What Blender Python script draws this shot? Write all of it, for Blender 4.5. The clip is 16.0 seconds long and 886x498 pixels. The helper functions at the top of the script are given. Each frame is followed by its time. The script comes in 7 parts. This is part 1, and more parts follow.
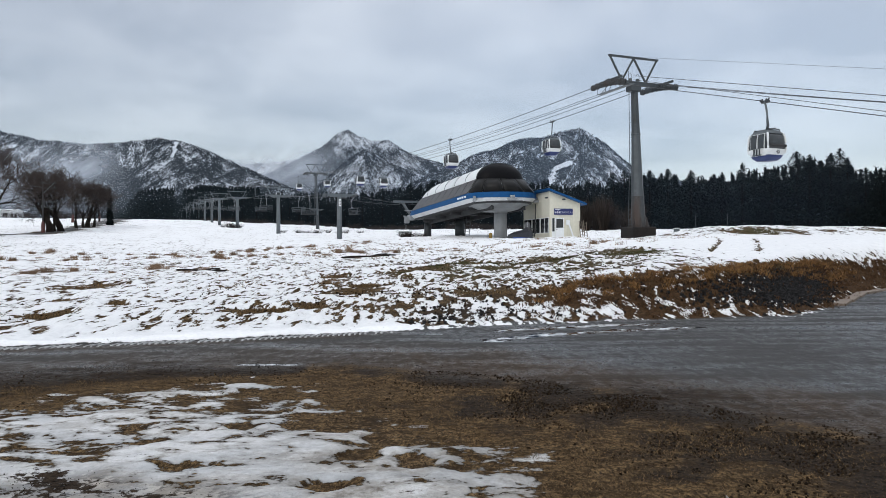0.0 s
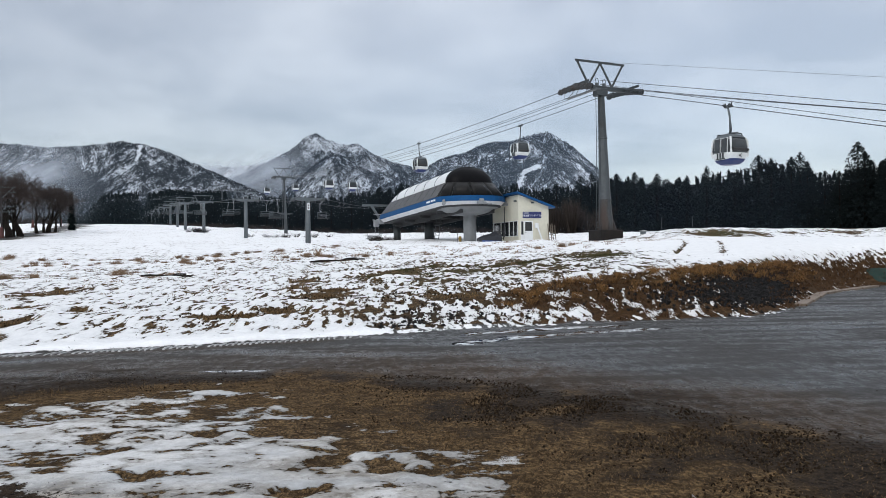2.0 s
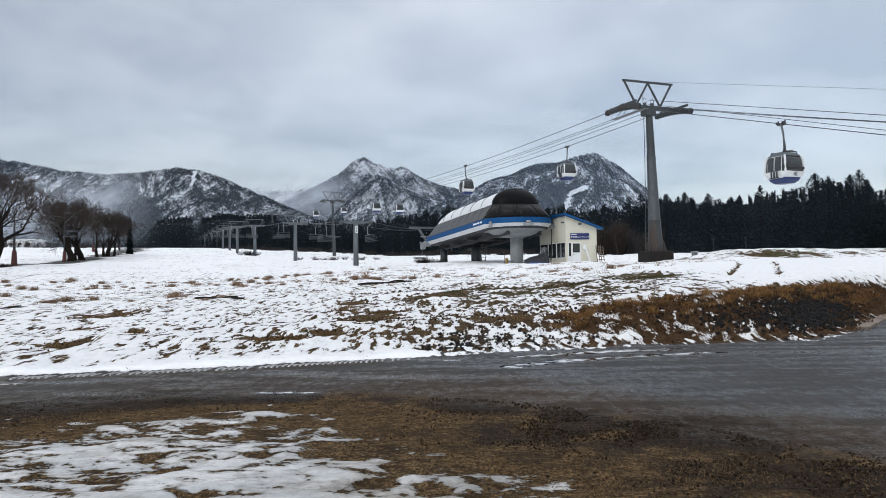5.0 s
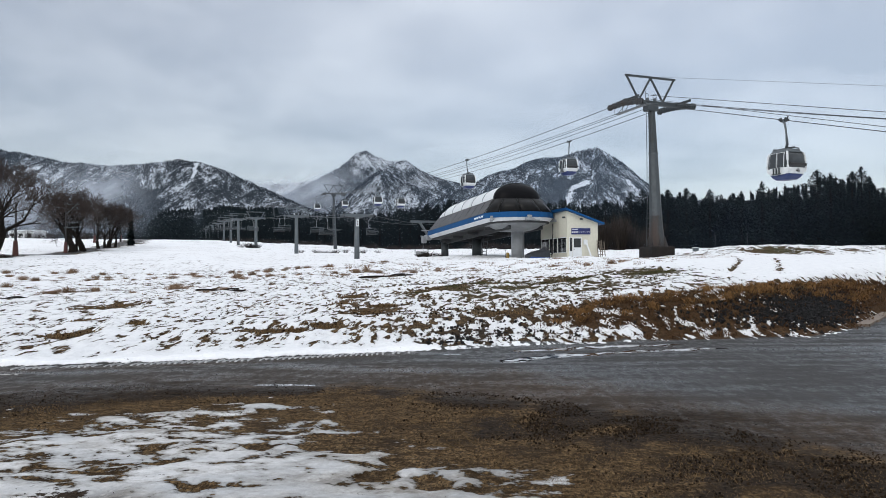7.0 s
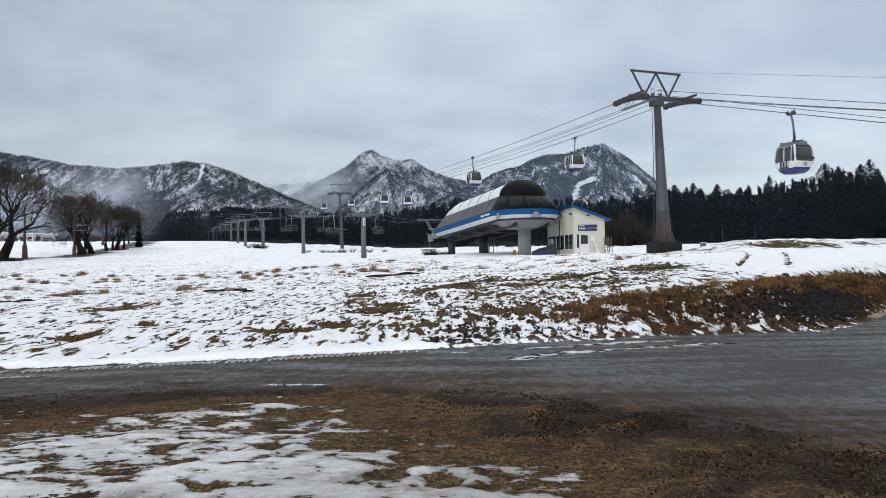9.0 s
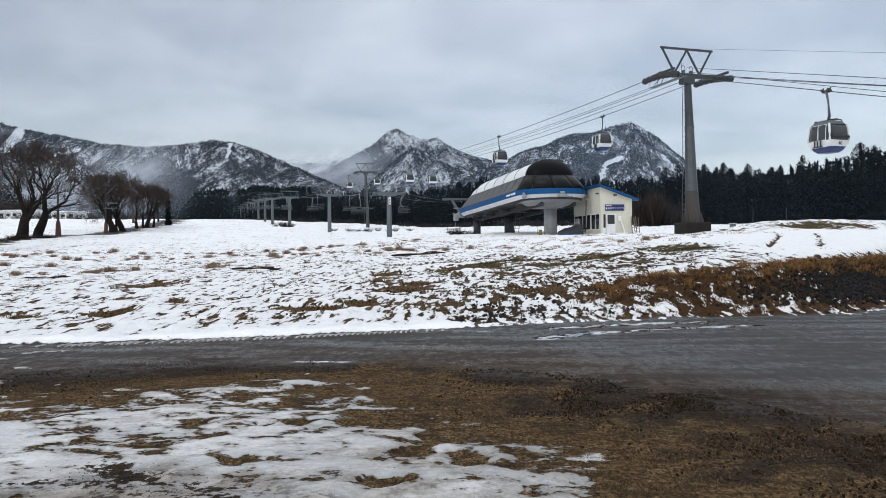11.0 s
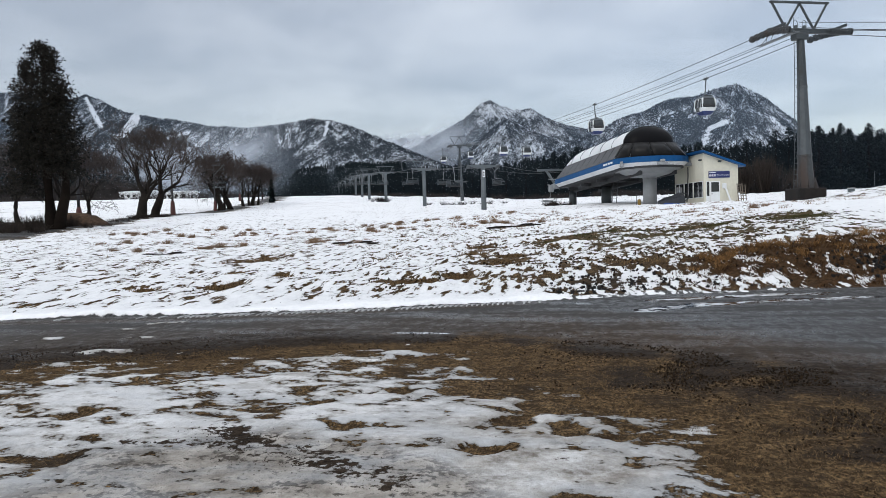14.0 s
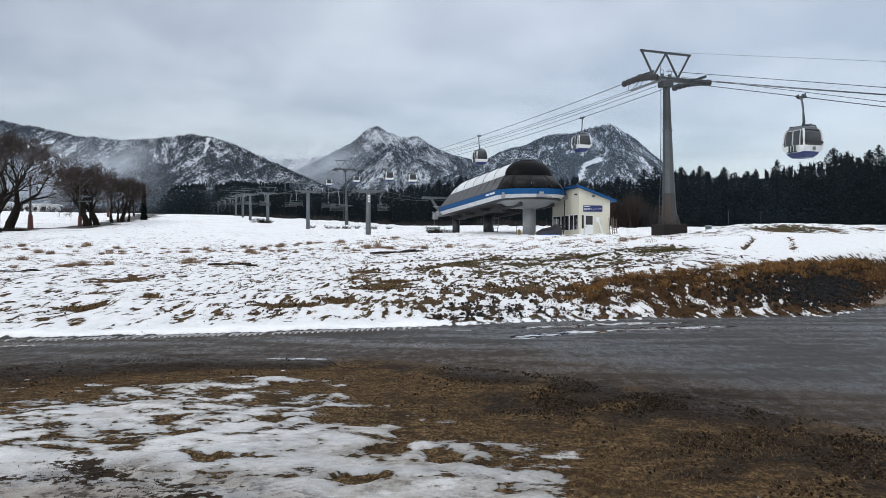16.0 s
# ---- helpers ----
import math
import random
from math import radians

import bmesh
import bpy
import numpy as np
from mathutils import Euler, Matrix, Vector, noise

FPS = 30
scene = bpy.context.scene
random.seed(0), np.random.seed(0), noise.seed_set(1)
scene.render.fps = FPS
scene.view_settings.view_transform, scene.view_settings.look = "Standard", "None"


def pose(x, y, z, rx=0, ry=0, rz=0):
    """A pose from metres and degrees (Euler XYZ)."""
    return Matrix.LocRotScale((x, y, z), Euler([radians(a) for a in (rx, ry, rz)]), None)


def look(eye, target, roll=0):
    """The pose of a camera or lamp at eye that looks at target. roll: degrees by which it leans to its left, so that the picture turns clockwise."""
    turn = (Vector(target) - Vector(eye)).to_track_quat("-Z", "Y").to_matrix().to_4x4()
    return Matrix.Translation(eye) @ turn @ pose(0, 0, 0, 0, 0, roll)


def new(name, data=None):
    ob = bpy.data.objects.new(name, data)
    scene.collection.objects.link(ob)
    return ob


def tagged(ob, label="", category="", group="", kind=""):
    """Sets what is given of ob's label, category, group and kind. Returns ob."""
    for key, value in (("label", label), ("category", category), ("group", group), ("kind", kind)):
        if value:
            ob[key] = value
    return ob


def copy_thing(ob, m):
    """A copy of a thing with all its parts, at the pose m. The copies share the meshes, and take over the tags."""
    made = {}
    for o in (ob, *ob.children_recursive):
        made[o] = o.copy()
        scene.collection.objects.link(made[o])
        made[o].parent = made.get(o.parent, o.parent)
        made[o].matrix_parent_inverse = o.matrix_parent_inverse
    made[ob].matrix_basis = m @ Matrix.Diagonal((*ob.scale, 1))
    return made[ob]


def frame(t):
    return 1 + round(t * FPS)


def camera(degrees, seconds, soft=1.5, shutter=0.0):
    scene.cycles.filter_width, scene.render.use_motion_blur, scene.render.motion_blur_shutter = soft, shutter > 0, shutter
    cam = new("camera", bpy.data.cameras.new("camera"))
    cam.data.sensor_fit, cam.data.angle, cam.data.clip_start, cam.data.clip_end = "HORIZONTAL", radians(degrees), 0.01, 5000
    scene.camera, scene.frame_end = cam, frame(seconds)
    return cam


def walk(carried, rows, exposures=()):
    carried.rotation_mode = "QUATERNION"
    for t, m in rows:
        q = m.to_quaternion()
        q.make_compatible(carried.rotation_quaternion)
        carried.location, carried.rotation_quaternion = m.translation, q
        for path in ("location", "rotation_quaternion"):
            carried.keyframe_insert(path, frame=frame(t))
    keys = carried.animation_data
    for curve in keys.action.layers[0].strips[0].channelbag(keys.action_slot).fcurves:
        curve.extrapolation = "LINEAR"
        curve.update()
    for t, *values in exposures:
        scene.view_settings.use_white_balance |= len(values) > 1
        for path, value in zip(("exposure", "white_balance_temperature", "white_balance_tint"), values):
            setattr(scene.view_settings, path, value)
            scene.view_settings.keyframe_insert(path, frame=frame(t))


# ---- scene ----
cam = camera(64.57, 16.0, soft=0.85)
PATH = [
    (0.0, pose(0.001, 0.012, 1.594, 89.822, 0.305, 0.011)),
    (0.5, pose(0.003, 0.016, 1.594, 90.336, 0.614, -1.525)),
    (1.0, pose(-0.001, 0.001, 1.599, 90.214, 0.133, -1.684)),
    (1.5, pose(0.006, -0.002, 1.596, 90.165, 0.891, -0.841)),
    (2.0, pose(0.012, 0.020, 1.595, 90.093, 0.632, -2.464)),
    (2.5, pose(0.024, 0.014, 1.597, 89.619, 1.023, -3.905)),
    (3.0, pose(0.017, 0.012, 1.603, 91.289, 0.700, -3.469)),
    (3.5, pose(0.013, 0.013, 1.600, 92.133, 0.376, -2.324)),
    (4.0, pose(0.012, 0.008, 1.602, 91.855, 1.049, -0.528)),
    (4.5, pose(0.007, -0.001, 1.601, 91.946, 1.056, 1.143)),
    (7.0, pose(-0.002, 0.005, 1.600, 91.445, 0.357, 1.410)),
    (7.5, pose(-0.000, -0.000, 1.600, 91.196, 0.552, 1.700)),
    (8.0, pose(-0.000, -0.004, 1.603, 91.364, 0.909, 1.810)),
    (10.5, pose(-0.012, 0.006, 1.591, 90.357, 1.017, 2.631)),
    (11.0, pose(-0.014, -0.001, 1.601, 89.642, 0.709, 4.036)),
    (11.5, pose(-0.011, -0.002, 1.600, 89.524, 1.020, 4.930)),
    (12.0, pose(-0.019, 0.003, 1.594, 89.423, 0.633, 4.453)),
    (12.5, pose(-0.039, 0.001, 1.587, 89.195, 0.601, 6.260)),
    (13.0, pose(-0.040, -0.013, 1.596, 88.421, 1.283, 9.004)),
    (13.5, pose(-0.038, -0.050, 1.600, 87.737, 1.648, 11.909)),
    (14.0, pose(-0.036, -0.038, 1.599, 87.577, 1.711, 11.744)),
    (14.5, pose(-0.036, -0.030, 1.598, 88.619, 1.003, 9.851)),
    (15.0, pose(-0.008, 0.006, 1.596, 90.982, 1.454, 4.045)),
    (15.5, pose(0.002, 0.003, 1.588, 90.216, 0.506, 0.550)),
    (16.0, pose(-0.008, -0.001, 1.592, 89.522, -0.069, 2.311)),
]
walk(cam, PATH)

# ---- sky and light: a closed winter overcast ----
SUN_EL, SUN_AZ = radians(38), radians(205)
world = bpy.data.worlds.new("overcast_sky")
scene.world = world
world.use_nodes = True
wn, wl = world.node_tree.nodes, world.node_tree.links
wn.clear()


def wnode(kind, **values):
    n = wn.new(kind)
    for key, value in values.items():
        n.inputs[key].default_value = value
    return n


def wmath(op, a, b):
    n = wn.new("ShaderNodeMath")
    n.operation = op
    for i, v in enumerate((a, b)):
        if isinstance(v, (int, float)):
            n.inputs[i].default_value = v
        else:
            wl.new(v, n.inputs[i])
    return n.outputs[0]


sky = wn.new("ShaderNodeTexSky")
sky.sky_type, sky.sun_disc = "NISHITA", False
sky.sun_elevation, sky.sun_rotation = SUN_EL, SUN_AZ
way = wn.new("ShaderNodeTexCoord")
split = wn.new("ShaderNodeSeparateXYZ")
wl.new(way.outputs["Generated"], split.inputs[0])
up = wmath("MAXIMUM", split.outputs[2], 0.0)
flat = wmath("ADD", up, 0.16)
roof = wn.new("ShaderNodeCombineXYZ")
wl.new(wmath("DIVIDE", split.outputs[0], flat), roof.inputs[0])
wl.new(wmath("DIVIDE", split.outputs[1], flat), roof.inputs[1])
big = wnode("ShaderNodeTexNoise", Scale=0.85, Detail=5.0, Roughness=0.52, Distortion=0.35)
fine = wnode("ShaderNodeTexNoise", Scale=2.6, Detail=5.0, Roughness=0.55, Distortion=0.2)
for n in (big, fine):
    wl.new(roof.outputs[0], n.inputs["Vector"])
cloud = wmath("ADD", wmath("MULTIPLY", big.outputs[0], 0.72), wmath("MULTIPLY", fine.outputs[0], 0.28))
ramp = wn.new("ShaderNodeValToRGB")
ramp.color_ramp.elements[0].position, ramp.color_ramp.elements[0].color = 0.40, (0.352, 0.368, 0.394, 1)
ramp.color_ramp.elements[1].position, ramp.color_ramp.elements[1].color = 0.60, (0.562, 0.577, 0.592, 1)
wl.new(cloud, ramp.inputs[0])
# an overcast dome grows brighter towards the zenith
zenith = wmath("ADD", wmath("ADD", 0.675, wmath("MULTIPLY", up, 0.98)), wmath("MULTIPLY", wmath("POWER", up, 2.0), 0.85))
lift = wn.new("ShaderNodeVectorMath")
lift.operation = "SCALE"
wl.new(ramp.outputs[0], lift.inputs[0])
zenith = wmath("ADD", zenith, wmath("MULTIPLY", split.outputs[0], 0.10))
wl.new(zenith, lift.inputs["Scale"])
clear = wnode("ShaderNodeBackground", Strength=0.05)
wl.new(sky.outputs[0], clear.inputs[0])
cover = wnode("ShaderNodeBackground", Strength=0.97)
wl.new(lift.outputs[0], cover.inputs[0])
both = wn.new("ShaderNodeAddShader")
wout = wn.new("ShaderNodeOutputWorld")
wl.new(clear.outputs[0], both.inputs[0])
wl.new(cover.outputs[0], both.inputs[1])
wl.new(both.outputs[0], wout.inputs[0])

sun = new("sun", bpy.data.lights.new("sun", "SUN"))
sun.data.energy, sun.data.angle, sun.data.color = 0.78, radians(25), (1.0, 0.97, 0.93)
sun.matrix_world = look((0, 0, 50), (50 * math.sin(SUN_AZ) * -1, -50 * math.cos(SUN_AZ), 50 - 50 * math.tan(SUN_EL)))


# ---- materials ----
class Nodes:
    """A short way to write a node material."""

    def __init__(self, name):
        self.mat = bpy.data.materials.new(name)
        self.mat.use_nodes = True
        self.n, self.l = self.mat.node_tree.nodes, self.mat.node_tree.links
        self.bsdf = self.n["Principled BSDF"]
        self.where = self.n.new("ShaderNodeNewGeometry").outputs["Position"]
        self.coord = self.n.new("ShaderNodeTexCoord").outputs["Object"]

    def put(self, socket, value):
        if isinstance(value, (int, float)):
            socket.default_value = value
        elif isinstance(value, (tuple, list)):
            socket.default_value = (*value, 1) if len(value) == 3 and socket.type == "RGBA" else value
        else:
            self.l.new(value, socket)

    def noise(self, scale, detail=4.0, rough=0.55, at=None, stretch=None, distort=0.0):
        at = at or self.where
        if stretch:
            m = self.n.new("ShaderNodeMapping")
            m.inputs["Scale"].default_value = stretch
            self.l.new(at, m.inputs[0])
            at = m.outputs[0]
        t = self.n.new("ShaderNodeTexNoise")
        self.l.new(at, t.inputs["Vector"])
        for key, v in (("Scale", scale), ("Detail", detail), ("Roughness", rough), ("Distortion", distort)):
            t.inputs[key].default_value = v
        return t.outputs[0]

    def drawn(self, scale, detail, rough, length, turn):
        """Noise drawn out along one direction that leans to the side."""
        m = self.n.new("ShaderNodeMapping")
        m.vector_type = "TEXTURE"
        m.inputs["Scale"].default_value = (1.0, length, length)
        m.inputs["Rotation"].default_value = (0.0, radians(turn), 0.0)
        self.l.new(self.where, m.inputs[0])
        t = self.n.new("ShaderNodeTexNoise")
        self.l.new(m.outputs[0], t.inputs["Vector"])
        for key, v in (("Scale", scale), ("Detail", detail), ("Roughness", rough)):
            t.inputs[key].default_value = v
        return t.outputs[0]

    def math(self, op, a, b=0.0):
        m = self.n.new("ShaderNodeMath")
        m.operation = op
        self.put(m.inputs[0], a)
        self.put(m.inputs[1], b)
        return m.outputs[0]

    def span(self, v, lo, hi, a=0.0, b=1.0):
        m = self.n.new("ShaderNodeMapRange")
        for i, x in enumerate((v, lo, hi, a, b)):
            self.put(m.inputs[i], x)
        return m.outputs[0]

    def mix(self, fac, a, b):
        m = self.n.new("ShaderNodeMix")
        m.data_type = "RGBA"
        self.put(m.inputs[0], fac)
        self.put(m.inputs[6], a)
        self.put(m.inputs[7], b)
        return m.outputs[2]

    def attr(self, name):
        a = self.n.new("ShaderNodeAttribute")
        a.attribute_name = name
        return a.outputs["Fac"]

    def random(self):
        return self.n.new("ShaderNodeObjectInfo").outputs["Random"]

    def island(self):
        return self.n.new("ShaderNodeNewGeometry").outputs["Random Per Island"]

    def bump(self, height, strength, distance):
        b = self.n.new("ShaderNodeBump")
        self.put(b.inputs["Height"], height)
        b.inputs["Strength"].default_value, b.inputs["Distance"].default_value = strength, distance
        self.l.new(b.outputs[0], self.bsdf.inputs["Normal"])

    def done(self, color, rough, metal=0.0, spec=0.5):
        self.put(self.bsdf.inputs["Base Color"], color)
        self.put(self.bsdf.inputs["Roughness"], rough)
        self.put(self.bsdf.inputs["Metallic"], metal)
        self.put(self.bsdf.inputs["Specular IOR Level"], spec)
        return self.mat


def scaled(c, k):
    return tuple(min(1.0, v * k) for v in c)


def surface(name, color, rough=0.6, metal=0.0, vary=0.18, grain=8.0, stain=0.7, bump=0.15, depth=0.01, dirt=None, streak=False, spec=0.5):
    """Paint, metal, wood or concrete with grain, broad stains and runs."""
    m = Nodes(name)
    g = m.noise(grain, 5.0, 0.6)
    s = m.noise(stain, 4.0, 0.55, stretch=(1.0, 1.0, 0.18) if streak else None)
    c = m.mix(m.span(g, 0.3, 0.7), scaled(color, 1 - vary), scaled(color, 1 + vary))
    if dirt:
        c = m.mix(m.span(s, 0.5, 0.72, 0.0, 0.75), c, dirt)
    else:
        c = m.mix(m.span(s, 0.42, 0.7, 0.0, 0.6), c, scaled(color, 1 - 1.4 * vary))
    m.bump(g, bump, depth)
    return m.done(c, m.span(g, 0.3, 0.7, max(0.05, rough - 0.1), min(1.0, rough + 0.1)), metal, spec)


def leafy(name, dark, light, rough=0.75, spec=0.25):
    m = Nodes(name)
    c = m.mix(m.island(), dark, light)
    c = m.mix(m.span(m.random(), 0.0, 1.0, 0.0, 0.45), c, scaled(dark, 0.7))
    return m.done(c, rough, 0.0, spec)


steel = surface("galvanised_steel", (0.115, 0.132, 0.142), 0.5, 0.35, 0.2, 3.0, 0.5, dirt=(0.085, 0.088, 0.09), streak=True)
tower_steel = surface("tower_steel", (0.082, 0.094, 0.102), 0.5, 0.35, 0.22, 3.0, 0.5, dirt=(0.055, 0.058, 0.06), streak=True)
steel_dark = surface("weathered_steel", (0.060, 0.070, 0.076), 0.55, 0.3, 0.25, 9.0, 1.2, dirt=(0.045, 0.045, 0.045))
rust_steel = surface("rusty_steel", (0.062, 0.069, 0.073), 0.7, 0.25, 0.3, 6.0, 0.8, dirt=(0.058, 0.034, 0.024), streak=True)
pale_steel = surface("pale_grey_paint", (0.27, 0.285, 0.295), 0.5, 0.1, 0.12, 3.0, 0.5, dirt=(0.17, 0.175, 0.18), streak=True)
rubber = surface("rubber", (0.03, 0.03, 0.032), 0.8, 0.0, 0.2)
rope_mat = surface("wire_rope", (0.09, 0.095, 0.10), 0.5, 0.6, 0.15, 30.0)
white_paint = surface("white_paint", (0.72, 0.74, 0.75), 0.45, 0.0, 0.06, 5.0, 0.5, 0.08, dirt=(0.55, 0.56, 0.56), streak=True)
cream_wall = surface("cream_siding", (0.62, 0.60, 0.50), 0.6, 0.0, 0.06, 4.0, 0.6, 0.1, dirt=(0.48, 0.46, 0.38), streak=True)
blue_paint = surface("blue_paint", (0.003, 0.066, 0.195), 0.55, 0.0, 0.12, 4.0, 0.4, 0.06, dirt=(0.006, 0.042, 0.12), streak=True, spec=0.2)
navy_paint = surface("navy_paint", (0.018, 0.035, 0.13), 0.4, 0.0, 0.12, 4.0)
sign_blue = surface("sign_blue", (0.012, 0.022, 0.12), 0.45, 0.0, 0.08, 5.0)
soffit_mat = surface("soffit_steel", (0.035, 0.037, 0.040), 0.7, 0.1, 0.25, 2.5, 0.6, dirt=(0.02, 0.02, 0.021))
hood_mat = surface("smoked_panel", (0.012, 0.0118, 0.0118), 0.38, 0.0, 0.15, 2.0, 0.3, 0.02, dirt=(0.021, 0.020, 0.0195), streak=True, spec=0.15)
dome_mat = surface("smoked_acrylic", (0.006, 0.006, 0.007), 0.4, 0.0, 0.15, 2.0, 0.3, 0.01, spec=0.06)
panel_mat = surface("grey_hood_panel", (0.062, 0.061, 0.061), 0.5, 0.0, 0.12, 2.0, 0.35, 0.03, dirt=(0.048, 0.046, 0.045), streak=True)
concrete_dark = surface("wet_concrete", (0.020, 0.018, 0.017), 0.55, 0.0, 0.3, 4.0, 0.8, 0.4, 0.02, dirt=(0.026, 0.020, 0.017), streak=True, spec=0.1)
kerb_mat = surface("kerb_plate", (0.20, 0.155, 0.12), 0.75, 0.0, 0.2, 5.0, 1.0, 0.3)
wood_mat = surface("weathered_wood", (0.17, 0.14, 0.11), 0.8, 0.0, 0.25, 9.0, 1.0, 0.4)
black_wood = surface("soaked_log", (0.022, 0.018, 0.015), 0.85, 0.0, 0.3, 12.0, 2.0, 0.6, spec=0.1)
bark = surface("dark_bark", (0.016, 0.013, 0.011), 0.95, 0.0, 0.35, 7.0, 1.2, 0.9, 0.03, dirt=(0.028, 0.025, 0.02), spec=0.1)
twig_mat = surface("twig_bark", (0.040, 0.027, 0.022), 0.95, 0.0, 0.3, 4.0, 0.8, 0.3)
brush_mat = leafy("bare_brush", (0.020, 0.017, 0.015), (0.050, 0.040, 0.034), 0.9, 0.1)
conifer_bark = surface("cedar_bark", (0.013, 0.010, 0.008), 0.95, 0.0, 0.3, 6.0, 1.0, 0.8, 0.03, spec=0.05)
conifer_leaf = leafy("cedar_foliage", (0.007, 0.011, 0.012), (0.015, 0.021, 0.021), 0.9, 0.05)
conifer_near = leafy("near_cedar_foliage", (0.009, 0.010, 0.009), (0.028, 0.024, 0.019), 0.85, 0.1)
red_mat = surface("faded_red_guard", (0.085, 0.028, 0.024), 0.7, 0.0, 0.25, 6.0, 1.0)
yellow_mat = surface("yellow_paint", (0.22, 0.14, 0.025), 0.5, 0.0, 0.15, 6.0)
tarp_mat = surface("dark_tarpaulin", (0.02, 0.022, 0.028), 0.45, 0.0, 0.25, 5.0, 1.0, 0.4, 0.03)
tarp_blue = surface("blue_tarpaulin", (0.02, 0.07, 0.25), 0.5, 0.0, 0.25, 5.0)
green_mat = surface("green_netting", (0.006, 0.026, 0.019), 0.9, 0.0, 0.3, 8.0, 1.0, 0.5)
letter_mat = surface("white_lettering", (0.75, 0.76, 0.78), 0.5, 0.0, 0.04)
grass_dry = leafy("dry_lawn", (0.032, 0.020, 0.009), (0.27, 0.175, 0.086), 0.9, 0.1)
soil_mat = leafy("soil_clod", (0.010, 0.008, 0.006), (0.050, 0.032, 0.018), 0.9, 0.05)
grass_tuft = leafy("dry_tuft", (0.12, 0.075, 0.05), (0.42, 0.29, 0.19), 0.9, 0.1)
grass_bank = leafy("bank_grass", (0.022, 0.012, 0.007), (0.17, 0.092, 0.043), 0.9, 0.1)
tussock_mat = leafy("straw_tussock", (0.10, 0.052, 0.020), (0.40, 0.225, 0.090), 0.9, 0.1)
grass_green = leafy("moss_grass", (0.028, 0.028, 0.011), (0.095, 0.088, 0.034), 0.9, 0.1)
stone_mat = leafy("ditch_stone", (0.007, 0.007, 0.008), (0.030, 0.029, 0.029), 0.8, 0.15)


def glass(name, color, rough=0.06):
    m = Nodes(name)
    n = m.noise(1.5, 3.0)
    return m.done(m.mix(m.span(n, 0.35, 0.65), scaled(color, 0.75), scaled(color, 1.2)), rough, 0.0, 0.6)


window_glass = glass("dark_window_glass", (0.022, 0.026, 0.03))
cabin_glass = glass("tinted_cabin_glass", (0.035, 0.040, 0.043), 0.12)


# ---- building tools ----
def finish(bm, name, material, smooth=False):
    me = bpy.data.meshes.new(name)
    bm.normal_update()
    bm.to_mesh(me)
    bm.free()
    for mat in material if isinstance(material, (list, tuple)) else (material,):
        me.materials.append(mat)
    if smooth:
        me.shade_smooth()
    return me


def part(name, bm, material, parent, label="", smooth=False):
    ob = new(name, finish(bm, name, material, smooth))
    ob.parent = parent
    return tagged(ob, label)


def thing(name, label, category, m=None, group="", kind=""):
    ob = new(name)
    ob.empty_display_size = 0.3
    if m is not None:
        ob.matrix_basis = m
    return tagged(ob, label, category, group, kind)


def box(bm, c, s, turn=None, bevel=0.0):
    made = bmesh.ops.create_cube(bm, size=1.0)
    vs = made["verts"]
    for v in vs:
        v.co = Vector((v.co.x * s[0], v.co.y * s[1], v.co.z * s[2]))
    if bevel:
        es = list({e for v in vs for e in v.link_edges})
        got = bmesh.ops.bevel(bm, geom=es, offset=bevel, segments=1, affect="EDGES")
        vs = list({v for f in got["faces"] for v in f.verts} | {v for v in vs if v.is_valid})
    m = Matrix.Translation(c) @ (turn.to_4x4() if turn is not None else Matrix())
    for v in vs:
        v.co = m @ v.co
    return bm


def beam(bm, a, b, w, h):
    """A square bar from a to b."""
    a, b = Vector(a), Vector(b)
    d = b - a
    q = d.to_track_quat("Y", "Z").to_matrix()
    return box(bm, (a + b) / 2, (w, d.length, h), q)


def ring(bm, c, u, v, r, n, start=0.0):
    return [bm.verts.new(c + r * (math.cos(start + 2 * math.pi * i / n) * u + math.sin(start + 2 * math.pi * i / n) * v)) for i in range(n)]


def rod(bm, pts, radii, n=8, caps=True):
    """A round bar along points, with a radius at each."""
    pts = [Vector(p) for p in pts]
    if isinstance(radii, (int, float)):
        radii = [radii] * len(pts)
    last = None
    for i, p in enumerate(pts):
        d = (pts[min(i + 1, len(pts) - 1)] - pts[max(i - 1, 0)]).normalized()
        side = d.cross(Vector((0, 0, 1)))
        if side.length < 0.05:
            side = d.cross(Vector((0, 1, 0)))
        side.normalize()
        now = ring(bm, p, side, side.cross(d).normalized(), radii[i], n)
        if last:
            for k in range(n):
                bm.faces.new((last[k], last[(k + 1) % n], now[(k + 1) % n], now[k]))
        elif caps:
            bm.faces.new(now[::-1])
        last = now
    if caps:
        bm.faces.new(last)
    return bm


def loft(bm, rings, closed=True, cap=True):
    """Skin between rings of points with equal counts."""
    rows = [[bm.verts.new(p) for p in r] for r in rings]
    n = len(rows[0])
    for a, b in zip(rows, rows[1:]):
        for k in range(n if closed else n - 1):
            bm.faces.new((a[k], a[(k + 1) % n], b[(k + 1) % n], b[k]))
    if cap and closed:
        bm.faces.new(rows[0][::-1])
        bm.faces.new(rows[-1])
    return bm


def plate(bm, corners, thick):
    """A flat plate through four corners, given its thickness along its back."""
    ps = [Vector(p) for p in corners]
    n = (ps[1] - ps[0]).cross(ps[3] - ps[0]).normalized() * thick
    return loft(bm, [[p for p in ps], [p - n for p in ps]])


